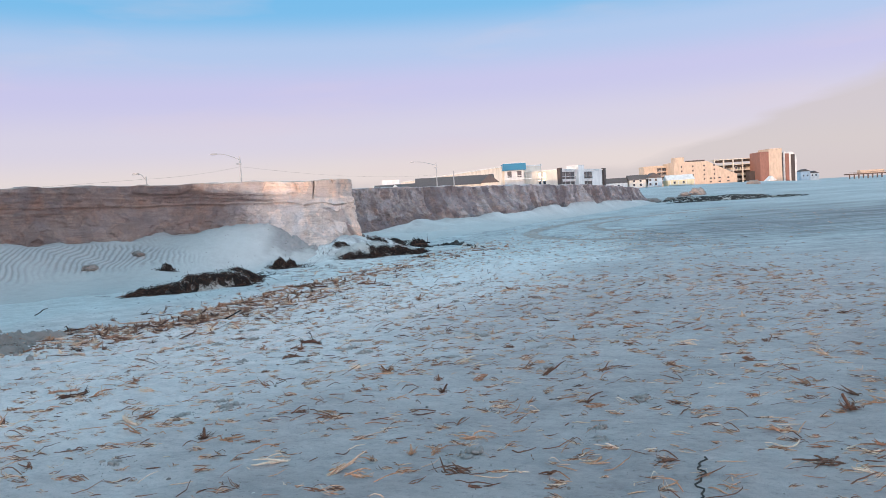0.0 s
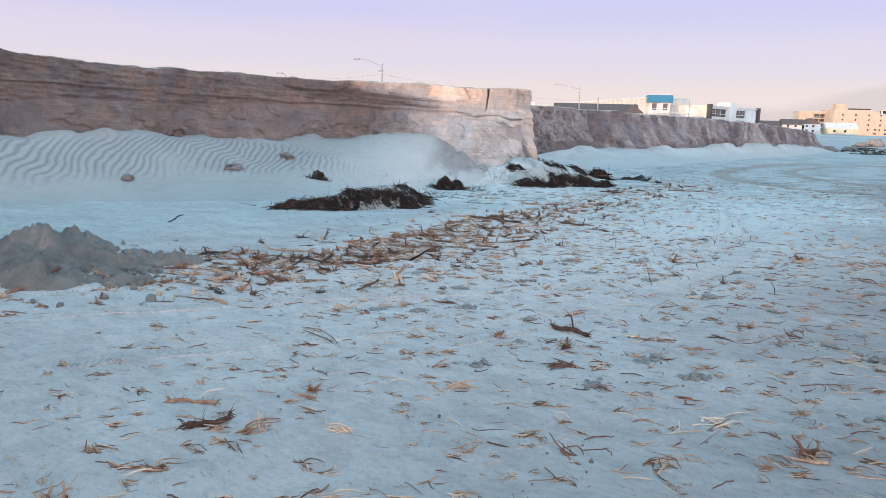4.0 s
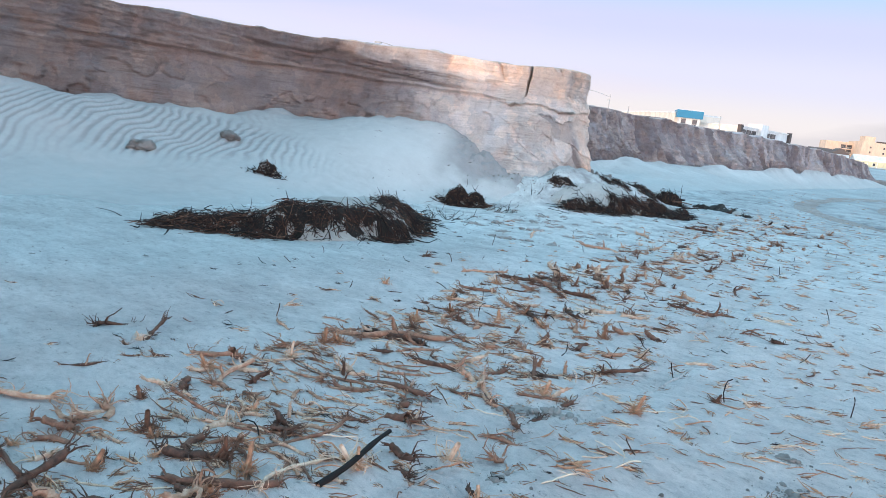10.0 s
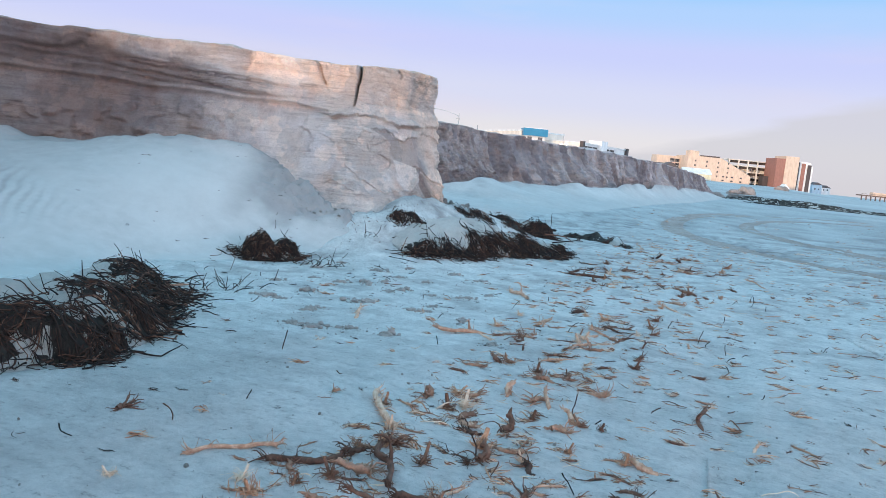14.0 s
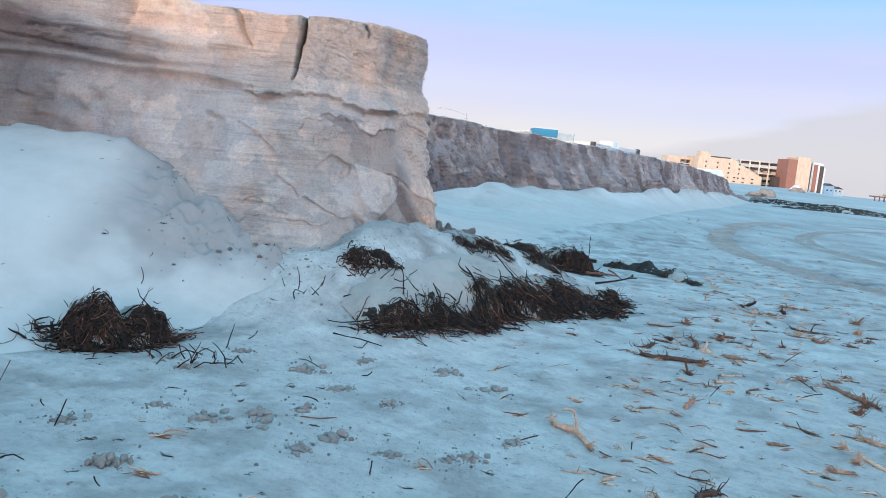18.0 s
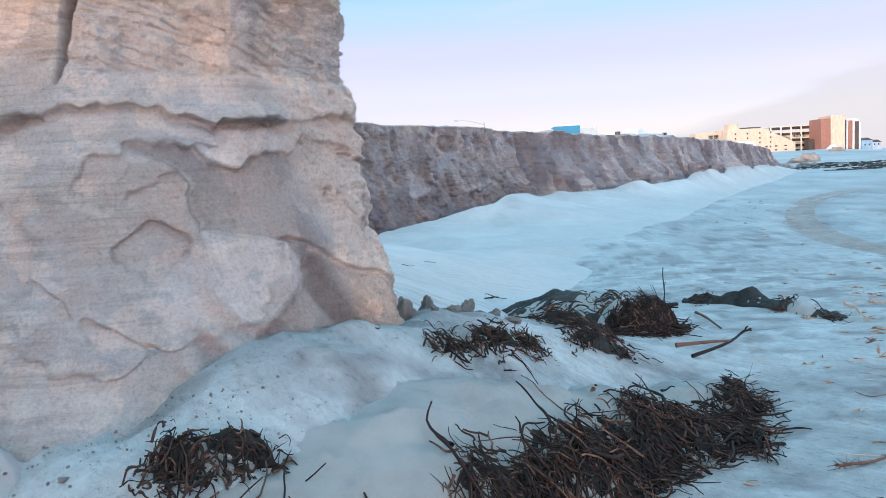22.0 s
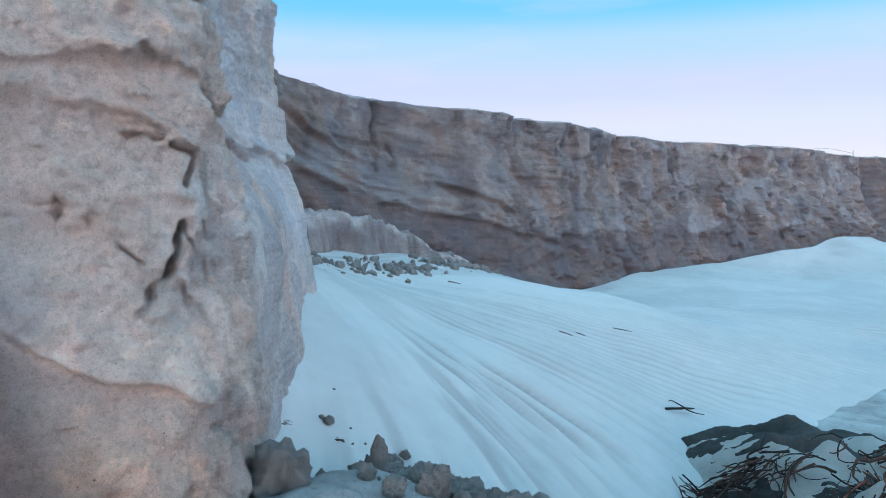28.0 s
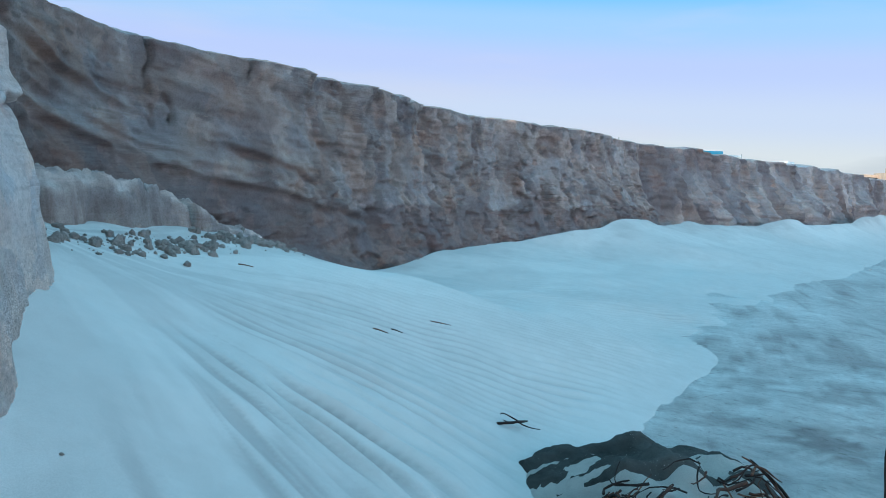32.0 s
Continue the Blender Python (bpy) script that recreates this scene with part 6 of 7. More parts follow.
# ---------------------------------------------------------------- prints and tracks in the sand
M_DAMP = sand_material("churned_damp_sand", (0.30, 0.245, 0.22), (0.42, 0.36, 0.325), (0.46, 0.40, 0.365), wind=True)


def tyre_track(pts, width, lug, label, mat=None):
    """A tread print: rows of small raised lugs between two low shoulders."""
    A, _ = spline(pts, lambda i: 0.011)
    D = np.gradient(A, axis=0)
    D /= np.linalg.norm(D, axis=1, keepdims=True)
    nor = np.stack([D[:, 1], -D[:, 0]], 1)
    s = np.arange(len(A))[:, None] * 0.011
    v = np.linspace(-1, 1, 41)[None, :]
    X, Y = A[:, 0:1] + nor[:, 0:1] * v * width / 2, A[:, 1:2] + nor[:, 1:2] * v * width / 2
    chev = np.sin((s + 0.07 * np.abs(v)) * 2 * np.pi / lug) * smooth(0.12, 0.2, np.abs(v)) * smooth(0.9, 0.8, np.abs(v))
    worn = 0.35 + 0.65 * smooth(-0.2, 0.2, fbm(X * 1.7, Y * 1.7, 3.0, 3))
    inside = smooth(1.0, 0.86, np.abs(v))
    Z = ground_height(X, Y) - 0.012 + inside * (0.018 + 0.010 * smooth(-0.3, 0.3, chev) * worn + 0.002 * fbm(X * 30, Y * 30, 0.0, 2))
    Z = Z + 0.007 * bump1(np.abs(v), 0.86, 0.06) * worn
    ob = sheet("tyre_track", np.stack([X, Y, Z], -1), mat or M_BEACH)
    point_tone(ob, "stain_warmth", ground_warmth(X, Y))
    # grooves between the lugs painted darker, as their shade
    point_tone(ob, "tone", ground_tone(X, Y) - 0.10 * smooth(0.1, -0.3, chev) * worn)
    tagged(ob, label, "tyre track", "tyre tracks", "structure")


TREAD = "wheel track with a worn tread print in the sand"
tyre_track([(-6.2, 8.75), (-4.6, 10.1), (-3.4, 10.75), (-2.2, 11.3), (-0.9, 12.4)], 0.24, 0.055, TREAD)
tyre_track([(-5.0, 7.9), (-3.6, 9.1), (-2.6, 9.95), (-1.6, 10.9), (-0.3, 12.6), (0.8, 15.0)], 0.26, 0.06, TREAD)
tyre_track([(-3.4, 8.2), (-2.4, 9.4), (-1.2, 11.0), (0.2, 13.2)], 0.2, 0.05, TREAD)
tyre_track([(-4.4, 10.4), (-3.8, 11.7), (-3.4, 12.5), (-2.6, 14.1), (-1.9, 15.6), (-1.2, 17.6)], 0.26, 0.05, TREAD)
tyre_track([(-0.6, 12.0), (0.0, 14.2), (0.9, 17.5), (1.6, 21.5)], 0.22, 0.06, TREAD)
WIDE = "wide band of churned damp sand curving over the beach"
tyre_track([(6.6, 27.0), (4.9, 29.9), (4.2, 32.5), (4.1, 35.0), (5.0, 38.8), (7.4, 44.5), (10.5, 49.5), (15.5, 54.0), (22, 57)], 0.75, 0.12, WIDE, M_DAMP)
tyre_track([(8.6, 31), (7.6, 34.5), (7.9, 39.5), (10.5, 45), (15, 50), (20, 53)], 0.55, 0.12, WIDE, M_DAMP)


def crust_mesh(k):
    """A footprint kicked up out of the damp crust: a heap of broken sand crumbs in a shallow ring."""
    bm = bmesh.new()
    bmesh.ops.create_icosphere(bm, subdivisions=2, radius=1.0)
    v0 = np.array([v.co[:] for v in bm.verts])
    f0 = np.array([[v.index for v in f.verts] for f in bm.faces])
    bm.free()
    V, F = [], []
    for i in range(34):
        s = 0.005 + 0.020 * rng.random() ** 2
        x, y = rng.normal(0, 0.055), rng.normal(0, 0.034)
        v = v0 * s * rng.uniform(0.6, 1.3, (1, 3)) * (1 + 0.22 * fbm(v0[:, 0:1] * 1.6 + i + 9 * k, v0[:, 1:2] * 1.6, v0[:, 2:3] * 1.6, 3))
        V.append(v + np.array([x, y, s * 0.35 + 0.012 * math.exp(-(x / 0.06) ** 2 - (y / 0.04) ** 2)]))
        F.append(f0 + i * len(v0))
    return np.concatenate(V), np.concatenate(F)


M_CRUST = sand_material("broken_sand_crust", (0.30, 0.265, 0.245), (0.44, 0.395, 0.37), (0.50, 0.455, 0.43), lumps=0.5)
CRUSTS = [crust_mesh(k) for k in range(7)]
spots = [(-4.27, 20.71), (-3.52, 20.80), (-4.08, 21.18), (-3.86, 21.78), (-3.01, 20.72), (-3.57, 21.87), (-3.3, 21.5), (-3.9, 20.4), (-4.5, 21.6), (-3.2, 11.6), (-2.4, 8.6), (-1.3, 9.0), (-2.9, 11.1), (-2.2, 9.3)]
spots += [tuple(p) for p in np.stack([rng.uniform(-4.6, -2.2, 26), rng.uniform(19.4, 23.2, 26)], 1)] + [tuple(p) for p in np.stack([rng.uniform(-3.6, 1.6, 44), rng.uniform(4.5, 14, 44)], 1)]
V, F, n0 = [], [], 0
for x, y in spots:
    v, f = CRUSTS[int(rng.integers(7))]
    a, s = rng.normal(0.3, 0.5), rng.uniform(0.6, 1.25)
    w = np.stack([v[:, 0] * math.cos(a) - v[:, 1] * math.sin(a), v[:, 0] * math.sin(a) + v[:, 1] * math.cos(a), v[:, 2] * rng.uniform(0.6, 1.0)], -1) * s
    V.append(w + np.array([x, y, rest(x, y) - 0.003]))
    F.append(f + n0)
    n0 += len(v)
me = bpy.data.meshes.new("crumbled_footprints")
me.from_pydata(np.concatenate(V).tolist(), [], np.concatenate(F).tolist())
me.polygons.foreach_set("use_smooth", np.full(len(me.polygons), True))
me.materials.append(M_CRUST)
tagged(new("crumbled_footprints", me), "clumps of grey sand crust broken up by steps", "footprints", kind="stuff")
xy = np.concatenate([np.array([x, y]) + rng.normal(0, 1, (26, 2)) * np.array([0.09, 0.09]) for x, y in spots])
crumbs("broken crust crumbs in and round the footprints", xy, 0.003, 0.010)

# thin crack in the damp sand, drawn as a dark tube
P = np.array([[(1.10 + 0.32 * t + 0.02 * math.sin(t * 21) + 0.015 * math.sin(t * 47), 3.35 + 0.9 * t, 0.0) for t in np.linspace(0, 1, 26)]])
P[..., 2] = ground_height(P[..., 0], P[..., 1]) + 0.0015
M_CRACK = sand_material("crack_dark_sand", (0.06, 0.05, 0.045), (0.10, 0.085, 0.075), (0.10, 0.09, 0.08), spots=False)
tagged(new("sand_crack", mesh_from("sand_crack", *tube_data(P, np.full((1, 26), 0.006), 5), M_CRACK)), "thin dark crack running through damp sand", "crack", kind="structure")


# ---------------------------------------------------------------- shells and single sticks
def shell_material():
    def build(nt, bsdf, N, L):
        co = N("ShaderNodeNewGeometry").outputs["Position"]
        L(ramp_node(N, L, noise_node(N, L, co, 60, 4), [(0.3, (0.62, 0.56, 0.50)), (0.7, (0.84, 0.81, 0.77))]), bsdf.inputs["Base Color"])
        bsdf.inputs["Roughness"].default_value = 0.45
    return material("bleached_shell", build)


M_SHELL = shell_material()


def shell_mesh():
    """A ribbed half shell, hollow side down."""
    n, m = 16, 20
    u, v = np.meshgrid(np.linspace(0.02, 1, n), np.linspace(-1.15, 1.15, m), indexing="ij")
    X, Y = u * np.cos(v) * 1.0 - 0.45, u * np.sin(v) * 0.85
    Z = 0.42 * np.sqrt(np.clip(1 - ((X + 0.02) / 0.62) ** 2 * 0.8 - (Y / 0.9) ** 2, 0, 1)) + 0.012 * np.sin(u * 40)
    return mesh_from("seashell", np.stack([X, Y, Z], -1).reshape(-1, 3), grid_faces(n, m), M_SHELL)


SHELL = shell_mesh()
where = [(-4.70, 11.62, 0.06), (-6.47, 13.75, 0.06), (-2.85, 21.13, 0.03), (-3.26, 21.38, 0.02), (-2.42, 21.25, 0.02)]
where += [(float(x), float(y), float(s)) for x, y, s in zip(rng.uniform(-4, 5, 70), rng.uniform(2.5, 22, 70), rng.uniform(0.010, 0.024, 70))]
for x, y, s in where:
    if clear(x, y):
        ob = new("seashell", SHELL)
        ob.matrix_basis = Matrix.Translation((x, y, rest(x, y) - 0.002)) @ Euler((rng.normal(0, 0.2), rng.normal(0, 0.2), rng.uniform(0, 6.28))).to_matrix().to_4x4() @ Matrix.Scale(s, 4)
        tagged(ob, "bleached seashell lying on the sand", "seashell", "seashells")


def stick(name, label, a, b, r, bow=0.03, mat=None, forks=0):
    """A single stick from a to b (x, y and height over the sand), with side shoots."""
    za, zb = rest(a[0], a[1]) + a[2], rest(b[0], b[1]) + b[2]
    t = np.linspace(0, 1, 8)
    A, B = np.array([a[0], a[1], za]), np.array([b[0], b[1], zb])
    P = A + (B - A) * t[:, None] + np.stack([np.sin(t * 5) * bow, np.cos(t * 4 + 1) * bow, np.sin(t * np.pi) * bow * 0.6], 1)
    parts_ = [tube_data(P[None], (r * np.linspace(1, 0.6, 8) * rng.uniform(0.85, 1.15, 8))[None], 7)]
    if forks:
        st = P[rng.integers(2, 7, forks)]
        Pf = bent_paths(st, rng.normal(0, 1, (forks, 3)) * np.array([1, 1, 0.6]), rng.uniform(0.08, 0.22, forks), np.full(forks, 0.12), 5)
        Pf[..., 2] = np.maximum(Pf[..., 2], min(za, zb))
        parts_.append(tube_data(Pf, np.linspace(r * 0.6, r * 0.25, 5)[None] * np.ones((forks, 1)), 5))
    ob = new(name, mesh_from(name, *join_data(*parts_), mat or M_TWIG_ONE))
    return tagged(ob, label, "stick")


stick("driftwood_stick", "dark driftwood branch propped up out of the straw", (-3.72, 12.5, 0.01), (-3.55, 12.95, 0.09), 0.016, 0.012)
stick("driftwood_stick", "bleached thick reed pole resting on the debris heap", (-5.5, 19.9, 0.12), (-5.12, 20.75, 0.05), 0.016, 0.01, M_REED)
stick("arched_stick", "small arched twig standing in bare sand", (-8.1, 14.65, 0.0), (-7.85, 14.8, 0.10), 0.012, 0.05)
stick("curved_stick", "curved dark and white stick on the sand", (-0.75, 27.2, 0.02), (0.0, 28.0, 0.10), 0.014, 0.05, None, 2)
stick("driftwood_stick", "short straw-coloured stick beside the peat mound", (-0.17, 29.16, 0.03), (-0.14, 28.46, 0.02), 0.014, 0.01, M_REED)
stick("driftwood_stick", "broken branch jutting from the root clump", (-1.0, 28.45, 0.14), (-0.45, 28.7, 0.22), 0.028, 0.02, None, 5)
stick("upright_stick", "thin dark stick standing up from the roots", (-0.62, 28.75, 0.1), (-0.55, 28.8, 0.55), 0.007, 0.02, None, 3)
stick("pale_stick", "bleached bent stick sticking out of the heap", (-0.95, 26.9, 0.16), (-0.5, 27.1, 0.2), 0.016, 0.02, M_REED)
stick("stub_root", "pale broken root stub in the debris heap", (-1.75, 25.75, 0.0), (-1.7, 25.65, 0.22), 0.022, 0.01, M_REED)
stick("forked_twig", "small dark forked twig on the pale drift", (-2.25, 29.4, 0.0), (-2.08, 29.55, 0.05), 0.008, 0.02, None, 4)
for a, b in (((-3.15, 30.0), (-3.05, 30.03)), ((-3.08, 30.18), (-3.0, 30.2)), ((-2.95, 30.75), (-2.8, 30.82)), ((-4.35, 30.5), (-4.25, 30.56))):
    stick("small_twig", "tiny dark twig lying on the pale drift", (*a, 0.004), (*b, 0.006), 0.005, 0.006)
for x, y, n in ((-4.25, 22.75, 26), (-4.85, 20.95, 22), (-3.3, 24.2, 18), (-3.75, 23.95, 12)):
    top_ = new("twig_clump")
    top_.location = (x, y, rest(x, y))
    tagged(top_, "loose clump of thin dark twigs standing in sand", "twig clump", "twig clumps")
    st = rng.normal(0, 0.11, (n, 3)) * np.array([1.3, 1, 0])
    P = bent_paths(st, np.concatenate([rng.normal(0, 0.8, (n, 2)), rng.uniform(0.1, 0.9, (n, 1))], 1), rng.uniform(0.08, 0.24, n), np.full(n, 0.10), 5)
    for k in range(n):
        part("twig", mesh_from("twig", *tube_data(P[k:k + 1], np.linspace(0.005, 0.0025, 5)[None], 5), M_TWIG_ONE), top_)
n = 150
px, py = rng.uniform(-5.6, 1.5, n), rng.uniform(11.5, 25.2, n)
pts = np.array([(x, y, rest(x, y)) for x, y in zip(px, py)])
P = bent_paths(pts, np.concatenate([rng.normal(0, 0.5, (n, 2)), rng.uniform(0.1, 0.9, (n, 1))], 1), rng.uniform(0.04, 0.15, n), np.full(n, 0.10), 5)
tagged(new("twig_litter", mesh_from("twig_litter", *tube_data(P, np.full((n, 5), 0.0035), 4), M_TWIG)), "single thin dark twigs poking out of the sand", "beach litter", kind="stuff")


# ---------------------------------------------------------------- buildings behind the dune
def paint(name, colour, rough=0.8, grime=0.12, scale=0.6):
    def build(nt, bsdf, N, L):
        co = N("ShaderNodeNewGeometry").outputs["Position"]
        dark = tuple(c * (1 - grime * 2) for c in colour)
        n = noise_node(N, L, co, scale, 6, 0.65, stretch=(1, 1, 0.35))
        L(ramp_node(N, L, n, [(0.35, dark), (0.62, colour)]), bsdf.inputs["Base Color"])
        bsdf.inputs["Roughness"].default_value = rough
    return material(name, build)


def glass_material():
    def build(nt, bsdf, N, L):
        bsdf.inputs["Base Color"].default_value = (0.03, 0.035, 0.045, 1)
        bsdf.inputs["Roughness"].default_value = 0.12
    return material("window_glass", build)


M_GLASS = glass_material()
M_CREAM = paint("cream_stucco", (0.80, 0.72, 0.62))
M_WHITE = paint("white_paint", (0.80, 0.79, 0.77))
M_TAN = paint("tan_stucco", (0.70, 0.53, 0.40))
M_BRICK = paint("red_brown_brick", (0.34, 0.16, 0.12), scale=1.5)
M_SHINGLE = paint("brown_shingle", (0.13, 0.105, 0.10), scale=3.0)
M_BLUE = paint("teal_blue_metal", (0.02, 0.20, 0.34), 0.45, 0.05)
M_DARK = paint("dark_frame_and_shade", (0.09, 0.07, 0.065))
M_YELLOW = paint("pale_yellow_siding", (0.78, 0.70, 0.46))
M_PALEBLUE = paint("pale_blue_siding", (0.50, 0.62, 0.70))
M_STEEL = paint("galvanised_steel", (0.42, 0.42, 0.42), 0.5)
M_PILE = paint("weathered_pier_timber", (0.16, 0.105, 0.085))


def building(name, label, x, y, rz, z=0.0):
    top_ = new(name)
    top_.matrix_basis = pose(x, y, z, 0, 0, rz)
    return tagged(top_, label, "building")


def block(top_, name, x0, x1, y0, y1, z0, z1, mat, label=""):
    return part(name, mesh_from(name, *box_data(x0, x1, y0, y1, z0, z1), mat, False), top_, label)


def windows(top_, xs, zs, w, h, y, frame=M_WHITE):
    """Windows in the wall at y (facing -y): a frame standing proud and a dark pane set in it."""
    for x in xs:
        for z in zs:
            f = block(top_, "window", x - w / 2 - 0.1, x + w / 2 + 0.1, y - 0.06, y + 0.02, z - 0.1, z + h + 0.1, frame)
            part("pane", mesh_from("pane", *box_data(x - w / 2, x + w / 2, y - 0.09, y - 0.05, z, z + h), M_GLASS, False), f, "dark glass")


def gable(top_, name, x0, x1, y0, y1, z0, z1, mat, along_x=True, lap=0.4, label=""):
    """A pitched roof with overhang."""
    if along_x:
        ym = (y0 + y1) / 2
        v = [(x0 - lap, y0 - lap, z0), (x0 - lap, y1 + lap, z0), (x0 - lap, ym, z1), (x1 + lap, y0 - lap, z0), (x1 + lap, y1 + lap, z0), (x1 + lap, ym, z1)]
    else:
        xm = (x0 + x1) / 2
        v = [(x1 + lap, y0 - lap, z0), (x0 - lap, y0 - lap, z0), (xm, y0 - lap, z1), (x1 + lap, y1 + lap, z0), (x0 - lap, y1 + lap, z0), (xm, y1 + lap, z1)]
    me = bpy.data.meshes.new(name)
    me.from_pydata(v, [], [(0, 3, 5, 2), (1, 2, 5, 4), (0, 1, 4, 3), (0, 2, 1), (3, 4, 5)])
    me.materials.append(mat)
    return part(name, me, top_, label)


def balcony_bays(top_, x0, x1, n, levels, h, y, deep=2.2):
    """Balconies: dark panel for the shaded recess, slab, rail and dividing piers."""
    w = (x1 - x0) / n
    for z in levels:
        for k in range(n):
            a, b = x0 + k * w, x0 + (k + 1) * w
            # a dark panel on the wall stands in for the recess's shade
            bay = block(top_, "balcony", a + 0.15, b - 0.15, y - 0.03, y + 0.02, z, z + h, M_DARK, "dark panel for the shaded balcony opening")
            part("door_pane", mesh_from("door_pane", *box_data(a + w * 0.3, b - w * 0.25, y - 0.06, y - 0.04, z, z + h * 0.85), M_GLASS, False), bay)
            part("rail", mesh_from("rail", *box_data(a, b, y - 0.5, y - 0.42, z + 0.75, z + 0.85), M_WHITE, False), bay)
            part("slab", mesh_from("slab", *box_data(a, b, y - 0.55, y, z - 0.22, z), M_WHITE, False), bay)
            for j in range(5):
                xb = a + (j + 0.5) * w / 5
                part("baluster", mesh_from("baluster", *box_data(xb - 0.03, xb + 0.03, y - 0.48, y - 0.44, z, z + 0.75), M_DARK, False), bay)


# long cream wing running back from the tower
b = building("motel_wing", "long cream motel wing with a flat roof", 20.0, 239, math.degrees(math.atan2(157, -55)) + 180)
block(b, "wall", -166, 0, 0.0, 14, 0, 11.0, M_CREAM)
block(b, "parapet", -166.3, 0.2, -0.3, 14.3, 11.0, 11.4, M_WHITE, "white roof edge")
windows(b, [-8 - 9 * k for k in range(16)], [4.6, 8.0], 1.6, 1.4, 0.0)
b = building("motel_tower", "white motel tower with a teal blue sign box on top", 23.8, 236, 0)
block(b, "wall", -2.9, 2.9, 0, 7, 0, 9.8, M_WHITE)
block(b, "sign_box", -3.6, 3.5, -1.2, 7.4, 9.8, 11.9, M_BLUE, "teal blue box band")
block(b, "roof", -3.3, 3.2, -0.9, 7.0, 11.9, 12.05, M_WHITE)
windows(b, [-1.6, 1.5], [7.6], 1.3, 1.9, 0.0)
for z in (7.0, 4.0):
    s = block(b, "balcony", -3.4, 5.2, -1.6, 0, z - 0.25, z, M_WHITE)
    part("rail", mesh_from("rail", *box_data(-3.4, 5.2, -1.6, -1.54, z + 0.95, z + 1.05), M_WHITE, False), s)
    for k in range(12):
        part("baluster", mesh_from("baluster", *box_data(-3.3 + k * 0.76, -3.25 + k * 0.76, -1.6, -1.55, z, z + 0.95), M_WHITE, False), s)
b = building("motel_block", "three-storey white motel with shaded balconies", 37.6, 237, math.degrees(math.atan2(30, 21)), -1.2)
block(b, "wall", 0, 36, 0, 12, 0, 10.3, M_WHITE)
block(b, "stair_tower", 12.5, 17.0, -1.2, 3, 0, 11.8, M_WHITE)
balcony_bays(b, 1.6, 12.0, 3, (4.3, 7.4), 2.3, 0.0)
balcony_bays(b, 17.6, 26.0, 2, (4.3, 7.4), 2.3, 0.0)
block(b, "pier", 34.8, 36.3, -0.8, 0.2, 0, 10.9, M_DARK, "dark end pier")
block(b, "pier", -0.3, 1.0, -0.9, 0.2, 0, 10.9, M_DARK, "dark end pier")
block(b, "roof_edge", -0.2, 36.2, -0.4, 12.2, 10.3, 10.6, M_WHITE)
b = building("motel_block", "cream motel end wall with narrow stair windows", 27.7, 241, -22, -1.2)
block(b, "wall", 0, 10.7, 0, 10, 0, 10.4, M_CREAM)
windows(b, [4.8, 6.2], [3.6, 6.0, 8.2], 0.8, 1.5, 0.0)
windows(b, [1.2], [4.2], 0.9, 1.1, 0.0)
# shingled houses in front
b = building("beach_house", "long low house with a brown shingle roof", -6, 200, 0)
block(b, "wall", 0, 20.5, 0, 9, 0, 5.5, M_CREAM)
gable(b, "roof", 0, 20.5, 0, 9, 5.5, 8.0, M_SHINGLE, True)
block(b, "front_wing", 17.2, 21.4, -3.0, 2, 0, 5.6, M_CREAM)
gable(b, "wing_roof", 17.2, 21.4, -3.0, 4, 5.6, 7.8, M_SHINGLE, False)
windows(b, [18.4, 20.2], [3.8], 0.9, 1.1, -3.0)
windows(b, [2, 5, 8, 11, 14], [3.4], 1.2, 1.1, 0.0)
b = building("beach_house", "low white house with a gabled dormer", -17.5, 205, 0)
block(b, "wall", 0, 11, 0, 8, 0, 5.2, M_WHITE)
gable(b, "roof", 0, 11, 0, 8, 5.2, 6.9, M_SHINGLE, True)
gable(b, "dormer", 4.0, 7.0, -0.5, 3, 5.2, 6.7, M_WHITE, False, 0.2)
b = building("roof_box", "small white roof building behind the motel wing", -22.8, 302, 0)
block(b, "wall", 0, 7, 0, 6, 0, 11.2, M_WHITE)
# small houses near the hotel
for x, w, d, h, r, wallm, lab in ((88, 12, 8, 5.4, 8.2, M_WHITE, "white beach house with a dark hipped roof"), (101, 10, 8, 6.4, 9.2, M_CREAM, "cream beach house with dormers"), (110, 8.5, 8, 7.0, 9.8, M_PALEBLUE, "tall pale blue gabled house"),
                                  (121.5, 14, 8, 5.2, 8.0, M_YELLOW, "pale yellow beach house with a white porch")):
    b = building("beach_house", lab, x, 400, 0)
    block(b, "wall", 0, w, 0, d, 0, h, wallm)
    gable(b, "roof", 0, w, 0, d, h, r, M_SHINGLE if wallm is not M_YELLOW else M_WHITE, w > 9)
    windows(b, [w * 0.25, w * 0.6], [3.2, 5.4] if h > 6 else [3.3], 1.1, 1.2, 0.0)
    p = block(b, "porch", 0.5, w - 0.5, -2.2, 0, 2.4, 2.7, M_WHITE)
    for k in range(4):
        part("post", mesh_from("post", *box_data(0.6 + k * (w - 1.4) / 3, 0.8 + k * (w - 1.4) / 3, -2.2, -2.0, 0.5, 4.8), M_WHITE, False), p)


# hotel: tan stepped block, parking decks, brick and tan tower
def prism(top_, name, outline, y0, y1, mat, label=""):
    n = len(outline)
    me = bpy.data.meshes.new(name)
    me.from_pydata([(x, y0, z) for x, z in outline] + [(x, y1, z) for x, z in outline], [], [tuple(range(n - 1, -1, -1)), tuple(range(n, 2 * n))] + [(i, (i + 1) % n, n + (i + 1) % n, n + i) for i in range(n)])
    me.materials.append(mat)
    return part(name, me, top_, label)


